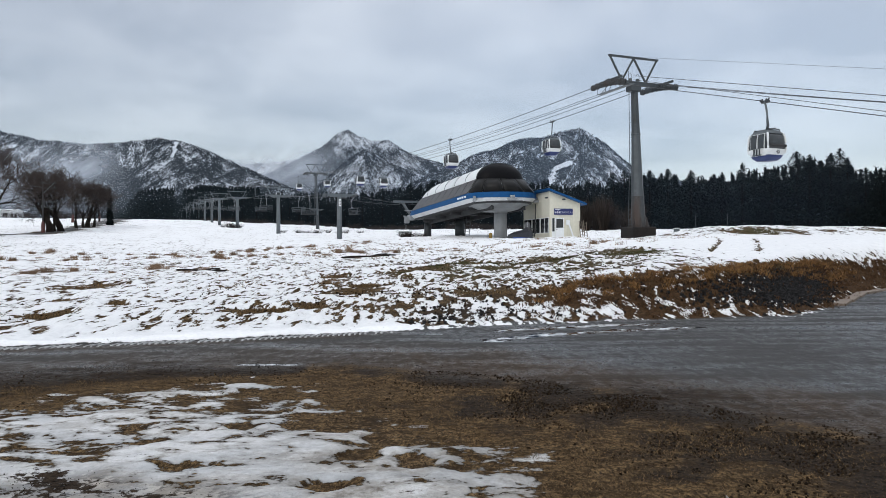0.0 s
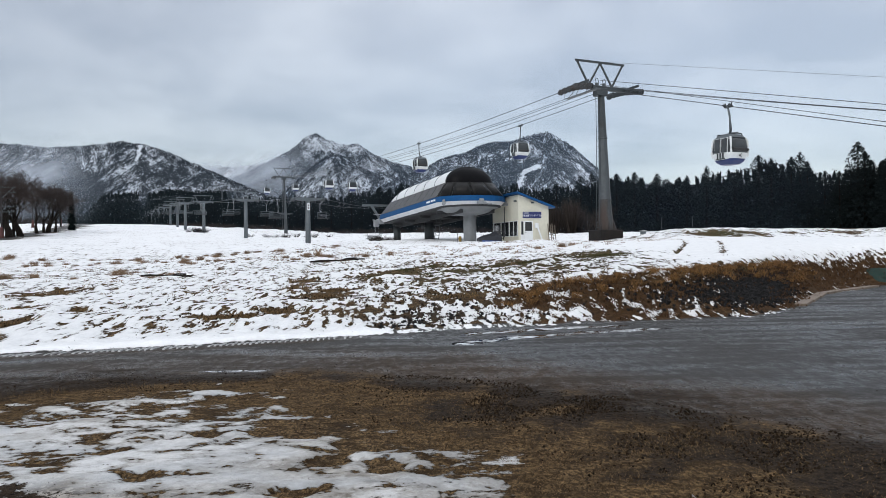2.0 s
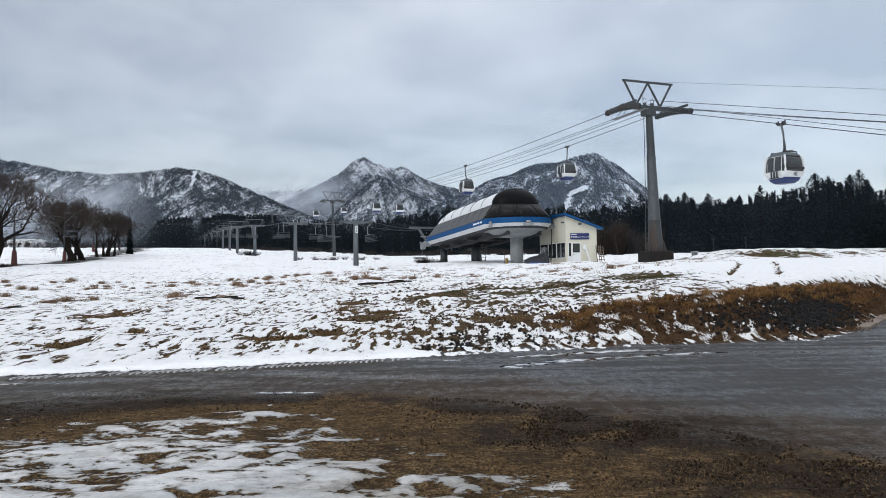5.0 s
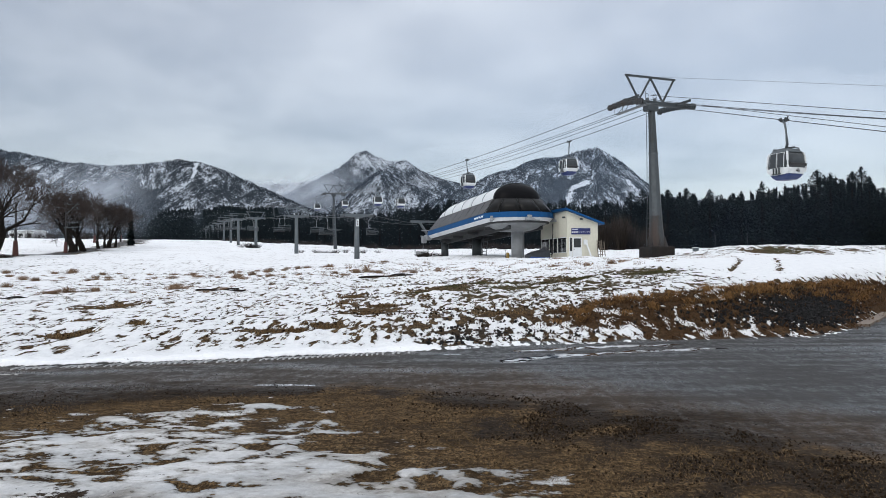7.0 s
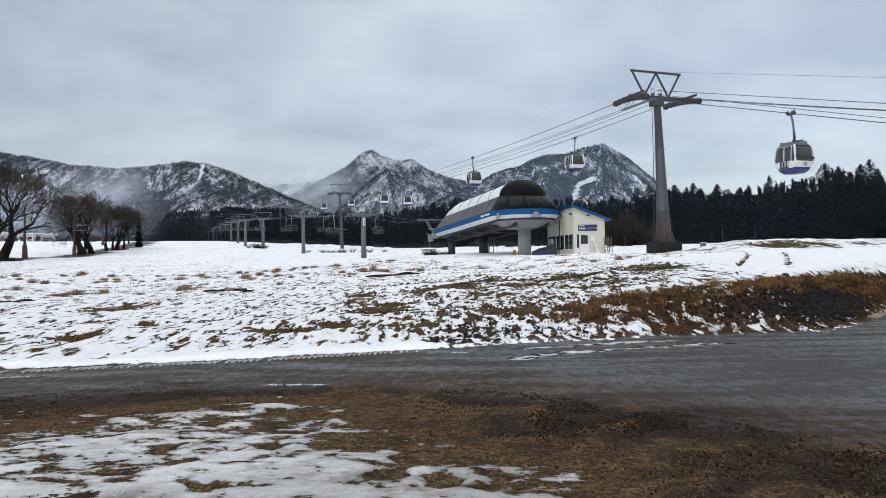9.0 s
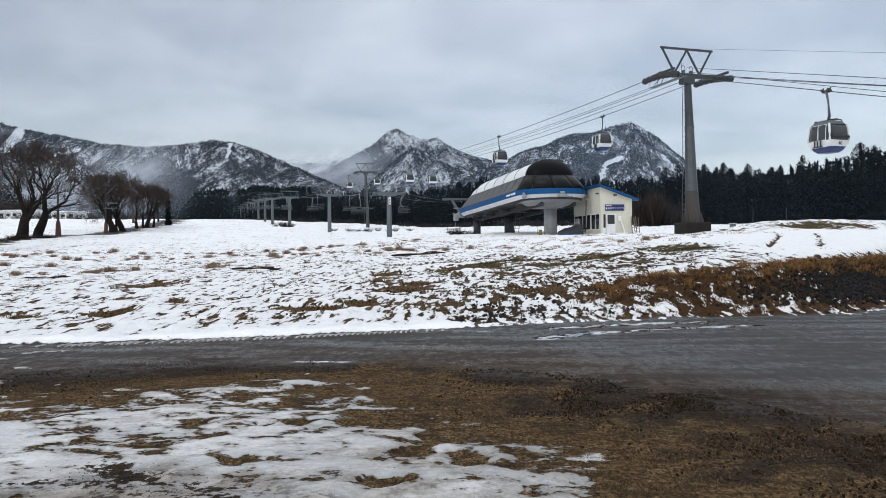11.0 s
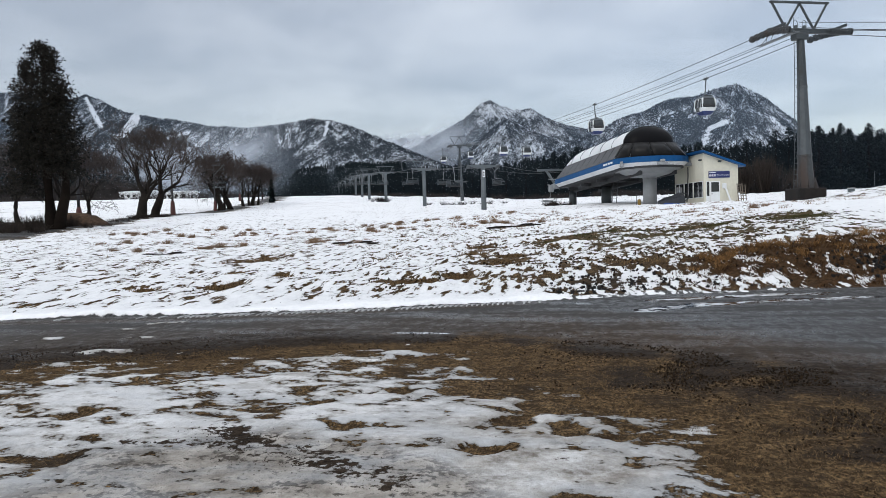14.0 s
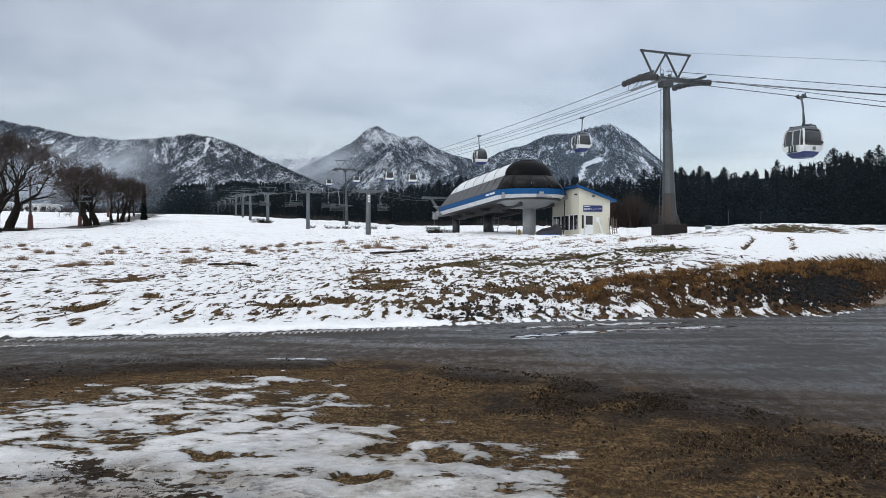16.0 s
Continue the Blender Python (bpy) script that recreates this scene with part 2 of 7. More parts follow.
def mesh_from(name, verts, faces, materials, smooth=True):
    """A mesh out of numpy arrays of corners and quads or triangles."""
    me = bpy.data.meshes.new(name)
    k = faces.shape[1]
    me.vertices.add(len(verts))
    me.vertices.foreach_set("co", verts.astype(np.float32).ravel())
    me.loops.add(faces.size)
    me.loops.foreach_set("vertex_index", faces.astype(np.int32).ravel())
    me.polygons.add(len(faces))
    me.polygons.foreach_set("loop_start", np.arange(0, faces.size, k, dtype=np.int32))
    me.polygons.foreach_set("loop_total", np.full(len(faces), k, dtype=np.int32))
    me.polygons.foreach_set("use_smooth", np.full(len(faces), smooth, dtype=bool))
    me.update(calc_edges=True)
    for m in materials:
        me.materials.append(m)
    return me


# ---- noise on arrays ----
def hashed(ix, iy, seed):
    h = (ix.astype(np.int64) * 374761393 + iy.astype(np.int64) * 668265263 + seed * 1442695041) & 0xFFFFFFFF
    h = ((h ^ (h >> 13)) * 1274126177) & 0xFFFFFFFF
    return ((h ^ (h >> 16)) & 0xFFFF) / 65535.0


def value_noise(x, y, seed=0):
    ix, iy = np.floor(x), np.floor(y)
    fx, fy = x - ix, y - iy
    fx, fy = fx * fx * (3 - 2 * fx), fy * fy * (3 - 2 * fy)
    a, b = hashed(ix, iy, seed), hashed(ix + 1, iy, seed)
    c, d = hashed(ix, iy + 1, seed), hashed(ix + 1, iy + 1, seed)
    return a + (b - a) * fx + (c - a) * fy + (a - b - c + d) * fx * fy


def fbm(x, y, octaves=4, seed=0, gain=0.5):
    total, amp, norm = 0.0, 1.0, 0.0
    for o in range(octaves):
        total = total + amp * value_noise(x * 2 ** o + 17.3 * o, y * 2 ** o - 9.1 * o, seed + o)
        norm, amp = norm + amp, amp * gain
    return total / norm


def ridged(x, y, octaves=4, seed=0, gain=0.55):
    total, amp, norm = 0.0, 1.0, 0.0
    for o in range(octaves):
        n = 1 - np.abs(2 * value_noise(x * 2 ** o + 5.7 * o, y * 2 ** o + 3.3 * o, seed + o) - 1)
        total, norm, amp = total + amp * n * n, norm + amp, amp * gain
    return total / norm


def smooth(v, lo, hi):
    t = np.clip((v - lo) / (hi - lo), 0, 1)
    return t * t * (3 - 2 * t)


# ---- the lie of the land ----
ROAD_FAR = ((-60, 2.0), (-30, 7.0), (-10, 10.95), (-7.2, 11.4), (-3.8, 12.3), (-0.9, 13.4), (1.0, 14.3), (5.0, 15.1), (7.8, 15.6), (10.0, 17.8), (13.8, 22.9), (18.0, 26.3), (40, 29), (90, 30))
LAWN_EDGE = ((-60, -14), (-20, 2.0), (-10, 6.2), (-6.9, 7.6), (-5.2, 8.45), (-3.8, 9.0), (-1.4, 9.15), (0.75, 8.15), (1.9, 7.35), (2.65, 6.4), (3.5, 5.55), (6, 3.0), (9, -2), (16, -20))
MELT_EDGE = ((-30, 3.0), (-9, 5.9), (-6.2, 6.8), (-5.4, 7.2), (-4.1, 7.75), (-3.0, 8.1), (-1.4, 8.15), (-0.35, 6.95), (0.50, 5.5), (0.80, 4.6), (0.86, 3.0), (0.95, -6))
LANE = ((-60, 10), (-38, 26), (-35.2, 36.2), (-38.5, 43.7), (-43, 52), (-46, 60), (-52, 76), (-60, 105), (-66.6, 129), (-70.5, 148), (-92, 205))


def along(line, x):
    xs, ys = zip(*line)
    return np.interp(x, xs, ys)


def lane_distance(x, y):
    """How far a place lies from the middle of the tree-lined lane."""
    best = np.full(np.shape(x), 1e9)
    for (ax, ay), (bx, by) in zip(LANE, LANE[1:]):
        dx, dy = bx - ax, by - ay
        t = np.clip(((x - ax) * dx + (y - ay) * dy) / (dx * dx + dy * dy), 0, 1)
        best = np.minimum(best, np.hypot(x - ax - t * dx, y - ay - t * dy))
    return best


def land(x, y):
    x, y = np.asarray(x, float), np.asarray(y, float)
    d = y - along(ROAD_FAR, x)
    off = smooth(d, 0.0, 4.0)
    rise = 0.034 * np.clip(y - 12, 0, 700)
    left = 0.018 * np.clip(-18 - x, 0, 300) * smooth(y, 15, 45)
    left = left + 0.034 * np.clip(-20 - x, 0, 60) * smooth(y, 105, 165)
    bank = (0.10 + 0.22 * smooth(x, -3, 2) + 0.40 * smooth(x, 2, 6.5)) * smooth(d, 0.0, 3.0) * (1 - 0.6 * smooth(y, 22, 45))
    edge = 4 + (y - 18) * 0.34
    wedge = smooth(x - edge, -5.0, 5.0) * (smooth(y, 15, 46) * 0.92 - smooth(y, 58, 110) * 0.8)
    crest = 0.5 * np.exp(-((y - 51) / 11.0) ** 2) * smooth(x, -16, -5) * (1 - smooth(x, 9, 15))
    hump = smooth(x, 15.8, 19.5) * (1 - smooth(x, 45, 60)) * (0.36 * np.exp(-((y - 50) / 3.4) ** 2) - 0.30 * np.exp(-((y - 42.5) / 3.2) ** 2))
    rough = (fbm(x * 0.35, y * 0.35, 3, 5) - 0.5) * 0.22 * smooth(d, 1.0, 6.0) * (1 - 0.6 * smooth(y, 60, 120))
    roll = (fbm(x * 0.07, y * 0.07, 2, 9) - 0.5) * 0.5 * smooth(y, 30, 60)
    return off * (rise + left + wedge + crest + hump) + bank + rough + roll


def ground_z(x, y):
    return float(land(np.array([x]), np.array([y]))[0])


def grown(start, stop, step, ratio):
    out, v = [], start
    while abs(v - start) < abs(stop - start):
        v += step if stop > start else -step
        step *= ratio
        out.append(v)
    return out


xs = np.array(grown(-7.5, -4200, 0.075, 1.031)[::-1] + list(np.arange(-7.5, 8.0, 0.075)) + grown(8.0, 4200, 0.075, 1.031))
ys = np.array(grown(3.2, -4200, 0.12, 1.16)[::-1] + list(np.arange(3.2, 16.5, 0.06)) + grown(16.5, 4400, 0.06, 1.0205))
X, Y = (a.ravel() for a in np.meshgrid(xs, ys))
far_d = Y - along(ROAD_FAR, X)
near_d = Y - along(LAWN_EDGE, X)
astray = 3.0 * (fbm(X * 0.45, Y * 0.45, 4, 14) - 0.5) * smooth(-Y, -4.4, 0.5)
melt_d = along(MELT_EDGE, X + astray) - Y + 5.0 * (fbm(X * 0.35, Y * 0.35, 4, 13) - 0.5) * smooth(-Y, -2.5, 4.0)
steep = (along(MELT_EDGE, X + astray + 0.06) - along(MELT_EDGE, X + astray - 0.06)) / 0.12
melt_d = melt_d / np.sqrt(1 + np.minimum(steep ** 2, 60.0))
wob = (fbm(X * 1.3, Y * 1.3, 4, 21) - 0.5)
patchy = 1.7 * (np.where(far_d > -0.5, fbm(X * 1.7, Y * 0.85, 5, 33, 0.65), fbm(X * 1.1, Y * 1.9, 5, 33, 0.65)) - 0.5)

# asphalt between the lawn and the snowfield, and the lane under the trees
asph = smooth(near_d + 1.2 * wob, -0.55, 0.75) * (1 - smooth(far_d + 0.35 * wob, 0.08, 0.34))
lane_d = lane_distance(X, Y)
lane = (1 - smooth(lane_d + 0.8 * wob, 1.4, 1.8)) * smooth(Y, 25, 40)
field = smooth(far_d, -0.10, 0.10)
asph = np.maximum(asph, lane * field)

# cover of the snow: above zero it lies, below it is gone
snow = np.full_like(X, -0.6)
lying = 0.19 + 0.09 * smooth(far_d, 10, 28)
lying -= 0.16 * np.exp(-((X - 0.5) / 4.5) ** 2 - ((Y - 18.0) / 4.0) ** 2)
lying -= 0.03 * np.exp(-((X - 1.0) / 5.5) ** 2 - ((far_d - 1.8) / 2.6) ** 2)
lying -= 0.15 * np.exp(-((Y - 26) / 5.0) ** 2) * smooth(X, -2.5, 1.0) * (1 - smooth(X, 9, 12))
bank_top = along(((0.0, 1.6), (0.8, 2.1), (1.9, 2.9), (3.6, 3.7), (5.2, 3.2), (6.4, 3.0), (8.4, 4.0), (11.0, 2.7), (13.3, 2.5), (15.3, 2.1), (30, 2.4)), X)
bare_bank = smooth(X, 0.3, 3.4) * (1 - smooth(far_d + 1.3 * wob, bank_top - 0.5, bank_top + 0.4)) * smooth(far_d, -0.1, 0.1) * (1 - smooth(X, 26, 34))
lying -= bare_bank * (0.13 + 0.25 * smooth(X, 2.0, 4.5) + 0.08 * smooth(X, 7, 9))
lying += bare_bank * (0.20 * np.exp(-((far_d - 0.75) / 0.6) ** 2) * (1 - smooth(X, 5.5, 9.0)) + 0.80 * (fbm(X * 3.4, Y * 2.2, 3, 48) - 0.53))
lying -= 0.05 * smooth(Y, 26, 34) * (1 - smooth(Y, 44, 56)) * (1 - smooth(X, -4, 6))
black = np.exp(-((X - 0.55) / 1.35) ** 2 - ((far_d - 1.35) / 0.95) ** 2)
lying -= 0.05 * black
lying += 0.22 * np.exp(-((far_d - 0.15) / 0.45) ** 2) * (1 - smooth(X, -2.2, -0.4))
lying += 0.26 * patchy * (1.0 + 0.3 * smooth(far_d, 12, 26)) + 0.38 * (fbm(X * 0.45, Y * 0.8, 4, 37) - 0.5) * smooth(far_d, 12, 30) + 0.06 * smooth(far_d, 20, 32)
# hummocks of moss and soil that break through along the rise
lying -= 0.36 * smooth(fbm(X * 0.95, Y * 0.50, 4, 63), 0.54, 0.66) * smooth(X, -4, -1) * (1 - smooth(X, 8, 10.5)) * smooth(Y, 21, 23.5) * (1 - smooth(Y, 32, 36))
# bare spots with a place of their own: x, y, half width, half depth
SPOTS = ((-8.35, 14.8, 0.42, 0.75), (-9.45, 17.3, 0.6, 0.7), (-11.0, 21.6, 0.75, 1.5), (-7.8, 16.6, 0.28, 0.3), (-9.97, 14.1, 0.4, 0.4), (-4.1, 15.4, 0.45, 0.45),
         (-3.65, 15.3, 0.3, 0.35), (-3.06, 16.0, 0.4, 0.35), (-3.7, 21.8, 0.5, 1.0), (-3.9, 25.3, 0.5, 0.8), (-2.4, 19.4, 0.75, 0.9), (-2.26, 21.0, 0.5, 0.6),
         (1.06, 17.4, 0.7, 0.5), (-2.1, 31.8, 0.9, 0.9), (-1.3, 26.0, 0.75, 0.7), (-0.2, 28.0, 0.5, 0.9), (0.75, 29.7, 0.6, 0.8), (2.0, 29.4, 0.7, 0.9),
         (4.6, 27.5, 1.0, 0.9), (7.4, 26.0, 0.9, 0.8), (21.3, 47.0, 1.6, 1.7))
green = np.zeros_like(X)
for sx, sy, rx, ry in SPOTS:
    e = np.exp(-((X - sx) / rx) ** 2 - ((Y - sy) / ry) ** 2)
    lying -= 0.55 * e
    if sy > 25.5:
        green = np.maximum(green, e)
green = np.maximum(green, 0.7 * np.exp(-((X - 9.5) / 2.5) ** 2 - ((far_d - 2.9) / 0.6) ** 2))
green = np.maximum(green, 0.55 * np.exp(-((Y - 26) / 5.0) ** 2) * smooth(X, -2.5, 1.0) * (1 - smooth(X, 9, 12)))
# furrow lines and drifts across the flat field
for y0, tilt, deep in ((36.0, 0.02, 0.22), (52.5, -0.12, 0.2), (58.0, -0.05, 0.14), (66.0, -0.03, 0.14), (33.0, -0.06, 0.13), (45.0, 0.0, 0.10), (80, 0.02, 0.12)):
    seam = Y - y0 - tilt * (X + 20) - 1.2 * (fbm(X * 0.12, Y * 0 + y0, 2, 90) - 0.5)
    lying -= deep * np.exp(-(seam / (0.16 + 0.002 * y0)) ** 2) * (1 - smooth(X, -6, 2)) * smooth(fbm(X * 0.3, Y * 0 + y0, 2, 95), 0.3, 0.55)
lying += 0.42 * smooth(X, 7, 10) * (1 - smooth(Y, 41, 44)) * smooth(far_d, bank_top, bank_top + 1.2) * (1 - smooth(Y, 60, 70))
# ruts of a machine over the slope by the gondola tower
for k in range(2):
    rut = np.abs(X - (10.2 + 0.26 * (Y - 25) + 0.9 * np.sin(Y * 0.22) + 1.7 * k))
    lying -= 0.95 * np.exp(-(rut / 0.14) ** 2) * smooth(Y, 23, 26) * (1 - smooth(Y, 34, 38))
# soil scraped up over the far ridge
lying -= 0.50 * smooth(fbm(X * 0.9, Y * 0.45, 4, 58), 0.52, 0.66) * smooth(X, 14, 17) * smooth(Y, 42, 45) * (1 - smooth(Y, 54, 58))
snow = np.where(far_d > -0.4, snow + (lying - snow) * smooth(far_d, -0.4, -0.15), snow)
# a firm edge along the road that thins out raggedly
snow = np.where((far_d > -0.1) & (far_d < 0.55) & (X < -0.5), np.maximum(snow, 0.75), snow)
rim = np.clip((far_d + 0.30 * (fbm(X * 0.45, Y * 0.45, 1, 24) - 0.5) + 0.04) / 0.16, -1.0, 1.0) * 0.9
snow = np.where(far_d < 0.6, np.minimum(snow, rim), snow)
# thin melting snow on the lawn
thin = np.clip(melt_d * 0.32 - 0.23, -0.6, 0.24) - 0.09 * smooth(X, -1.9, -0.3) + 0.50 * patchy + 0.35 * (fbm(X * 0.55, Y * 1.2, 3, 71) - 0.5)
thin -= 0.17 * smooth(Y, 5.9, 6.9) * (1 - 0.5 * smooth(-X, 4.2, 5.2))
mottle = fbm(X * 0.9 + 1.5 * wob, Y * 1.1 + 1.5 * wob, 5, 29, 0.6)
slush = smooth(4.85 - 0.22 * (X + 2.5) ** 2 - Y + 1.1 * wob, 0.0, 0.45) * smooth(X, -3.9, -3.1) * (1 - smooth(X, -0.9, 0.2)) * smooth(Y, 1.0, 2.5)
thin = thin + 0.22 * slush
thin = thin + 0.15 * (1 - smooth(Y, 5.0, 5.8)) * smooth(X, -1.9, -0.9) * (1 - smooth(X, 0.4, 0.9))
# spots melted bare and tongues of snow left on the lawn: x, y, half width, half depth
MELTED = ((-1.8, 6.22, 0.14, 0.18), (-1.11, 6.3, 0.46, 0.3), (-1.62, 5.98, 0.1, 0.11), (-2.06, 6.09, 0.11, 0.09), (-0.8, 4.66, 0.19, 0.14), (-0.7, 5.33, 0.11, 0.11), (-0.43, 5.76, 0.21, 0.12), (-0.65, 5.35, 0.17, 0.12), (-0.2, 5.21, 0.17, 0.14), (0.22, 5.04, 0.16, 0.14), (-0.17, 4.86, 0.08, 0.08), (0.23, 4.48, 0.11, 0.1), (-3.75, 4.12, 0.3, 0.15), (-4.52, 6.32, 0.38, 0.22), (-4.33, 5.11, 0.12, 0.18), (-0.79, 4.62, 0.19, 0.12), (-1.92, 5.04, 0.11, 0.09), (-0.62, 5.36, 0.13, 0.12), (-0.2, 5.09, 0.11, 0.09))
LEFT = ((-2.59, 7.82, 0.28, 0.22), (-3.13, 7.68, 0.37, 0.21), (-3.71, 7.28, 0.21, 0.21), (-2.15, 8.05, 0.39, 0.16), (-1.33, 6.98, 0.23, 0.29), (-0.73, 6.81, 0.27, 0.14), (0.21, 5.52, 0.24, 0.09), (0.52, 4.78, 0.17, 0.09), (0.76, 4.97, 0.06, 0.05), (-3.08, 6.73, 0.27, 0.16), (-6.33, 8, 0.26, 0.19), (-6.25, 7.19, 0.26, 0.16), (-3.31, 6.18, 0.3, 0.17), (-1.37, 7.21, 0.2, 0.21), (-2.33, 7.98, 0.26, 0.13))
for sx, sy, rx, ry in MELTED:
    thin -= 0.46 * np.exp(-(((X - sx) / rx) ** 2 + ((Y - sy) / ry) ** 2) ** 1.5)
worn = np.zeros_like(X)
for sx, sy, rx, ry in LEFT:
    tongue = np.exp(-(((X - sx) / rx) ** 2 + ((Y - sy) / ry) ** 2) ** 1.5)
    thin += 0.28 * tongue
    worn = np.maximum(worn, tongue)
snow = np.where(near_d < 0.5, np.maximum(thin, -0.6), snow)
# scraps of ice left on the road
for sx, sy, rx, ry in ((-6.38, 8.02, 0.50, 0.15), (-7.87, 8.92, 0.35, 0.08), (-7.27, 9.72, 0.30, 0.10), (-6.51, 9.02, 0.30, 0.07), (-6.94, 10.45, 0.55, 0.07), (-6.2, 7.22, 0.40, 0.14)):
    scrap = np.exp(-((((X - sx) / rx) ** 2 + ((Y - sy - 0.3 * (X - sx)) / ry) ** 2) ** 1.5))
    snow = np.where(scrap > 0.02, np.maximum(snow, 0.60 * scrap - 0.42), snow)
    worn = np.maximum(worn, 1.6 * np.sqrt(scrap))
snow = np.where(lane * field > 0.3, -0.75 + 0.5 * wob, snow)

mud = np.exp(-((near_d + 0.02 - 0.12 * smooth(-X, 2.5, 5.0)) / (0.45 + 0.35 * smooth(-X, 2.5, 5.0))) ** 2) * (1.0 + 0.7 * smooth(-X, 2.5, 5.0) + 2.4 * wob) * (1 - field)
mud = np.maximum(mud, np.exp(-((X - 1.8) / 1.8) ** 2 - ((Y - 7.0) / 1.2) ** 2) * (1.0 + 1.9 * wob))
mud = np.maximum(mud, np.exp(-((X - 3.5) / 1.3) ** 2 - ((Y - 4.7) / 1.0) ** 2) * (1.2 + 1.6 * wob))
mud = np.maximum(mud, np.exp(-((X - 2.7) / 1.1) ** 2 - ((Y - 5.7) / 1.2) ** 2) * (0.85 + 1.8 * wob))
mud = np.maximum(mud, np.exp(-((X + 2.7) / 1.3) ** 2 - ((Y - 4.2) / 0.45) ** 2) * (0.9 + 1.2 * wob))
mud = np.maximum(mud, 0.95 * smooth(mottle, 0.48, 0.62) * smooth(X, 0.5, 2.4) * smooth(-near_d, -0.2, 0.4))
silt = smooth(near_d, 0.0, 0.3) * (1 - smooth(near_d + 1.8 * wob, 1.2, 3.6)) * (1 - smooth(X, 3.5, 7.0)) * (0.62 + 0.38 * smooth(X, -2.5, 0.5)) * (1 - field)
silt = np.maximum(silt, 0.75 * np.exp(-((far_d + 0.50) / 0.28) ** 2) * (1 - smooth(X, -2.0, -0.5)) * (1 - field))
firm = np.exp(-(far_d / 0.45) ** 2) * (1 - smooth(X, -1.2, -0.2))
warm = np.clip(bare_bank, 0, 1)
dirt = smooth(melt_d, -0.5, 0.5) * (1 - smooth(Y, 9, 11)) * (0.45 + 0.65 * smooth(X, -2.2, -0.2) + 0.5 * np.exp(-((X + 2.9) / 1.6) ** 2 - ((Y - 4.0) / 0.7) ** 2))
dirt = np.maximum(dirt, np.clip(0.9 * worn, 0, 0.85))
# a smear of dirt across the slush
smear = np.exp(-((Y - 4.80 + 0.44 * (X + 3.0)) / 0.30) ** 2) * smooth(X, -3.3, -2.8) * (1 - smooth(X, -1.4, -0.9))
smear = np.maximum(smear, 0.75 * np.exp(-((X + 3.2) / 0.45) ** 2 - ((Y - 4.45) / 0.16) ** 2))
# standing water along the foot of the bank
upper = along(((-0.4, 12.75), (1.1, 13.3), (1.9, 13.6), (3.1, 14.05), (4.1, 14.25), (6.0, 14.5)), X)
lower = along(((0.5, 11.75), (0.85, 11.95), (1.35, 12.3), (1.8, 12.55), (2.45, 12.9), (3.5, 13.25), (5.0, 13.65)), X)
pool = np.exp(-((Y - upper) / 0.24) ** 2) * smooth(X, 0.6, 1.2) * (1 - smooth(X, 4.0, 4.8))
pool = np.maximum(pool, np.exp(-((Y - lower) / 0.26) ** 2) * smooth(X, 0.55, 0.85) * (1 - smooth(X, 4.4, 5.4)))
pool = np.maximum(pool, 0.8 * np.exp(-((Y - 12.8) / 0.12) ** 2 - ((X + 0.2) / 0.35) ** 2))
pool = np.where(pool > 0.15, pool - 0.45, -3.0) + 1.6 * (fbm(X * 2.2, Y * 5.0, 4, 51, 0.6) - 0.5)
pool = np.maximum(pool, np.exp(-((X + 2.4) / 1.1) ** 2 - ((Y - 9.55) / 0.16) ** 2) - 0.80 + 0.9 * wob)

Z = land(X, Y)
Z = Z + smooth(snow, -0.08, 0.22) * (0.025 + 0.05 * field) + 0.10 * patchy * field * smooth(snow, -0.1, 0.25)
Z = Z + 0.012 * (fbm(X * 6, Y * 6, 3, 61) - 0.5) * (1 - asph) * (1 - smooth(Y, 12, 18))
Z = Z + (0.06 * (fbm(X * 1.6, Y * 2.6, 4, 64, 0.55) - 0.5) + 0.012) * smooth(snow, -0.08, 0.2) * smooth(-near_d, 0.0, 0.6)
Z = Z + 0.15 * lane * field
Z = Z + mud * 0.05 * (fbm(X * 3.5, Y * 3.5, 3, 81) - 0.6)
cols, rows = len(xs), len(ys)
i = np.arange(rows - 1)[:, None] * cols + np.arange(cols - 1)[None, :]
quads = np.stack([i, i + 1, i + cols + 1, i + cols], -1).reshape(-1, 4)
COVER = dict(snow=snow, asph=asph, mud=np.clip(mud, 0, 1), warm=warm, green=green, black=black, slush=slush, dirt=dirt, pool=pool, silt=silt, smear=smear, firm=firm)


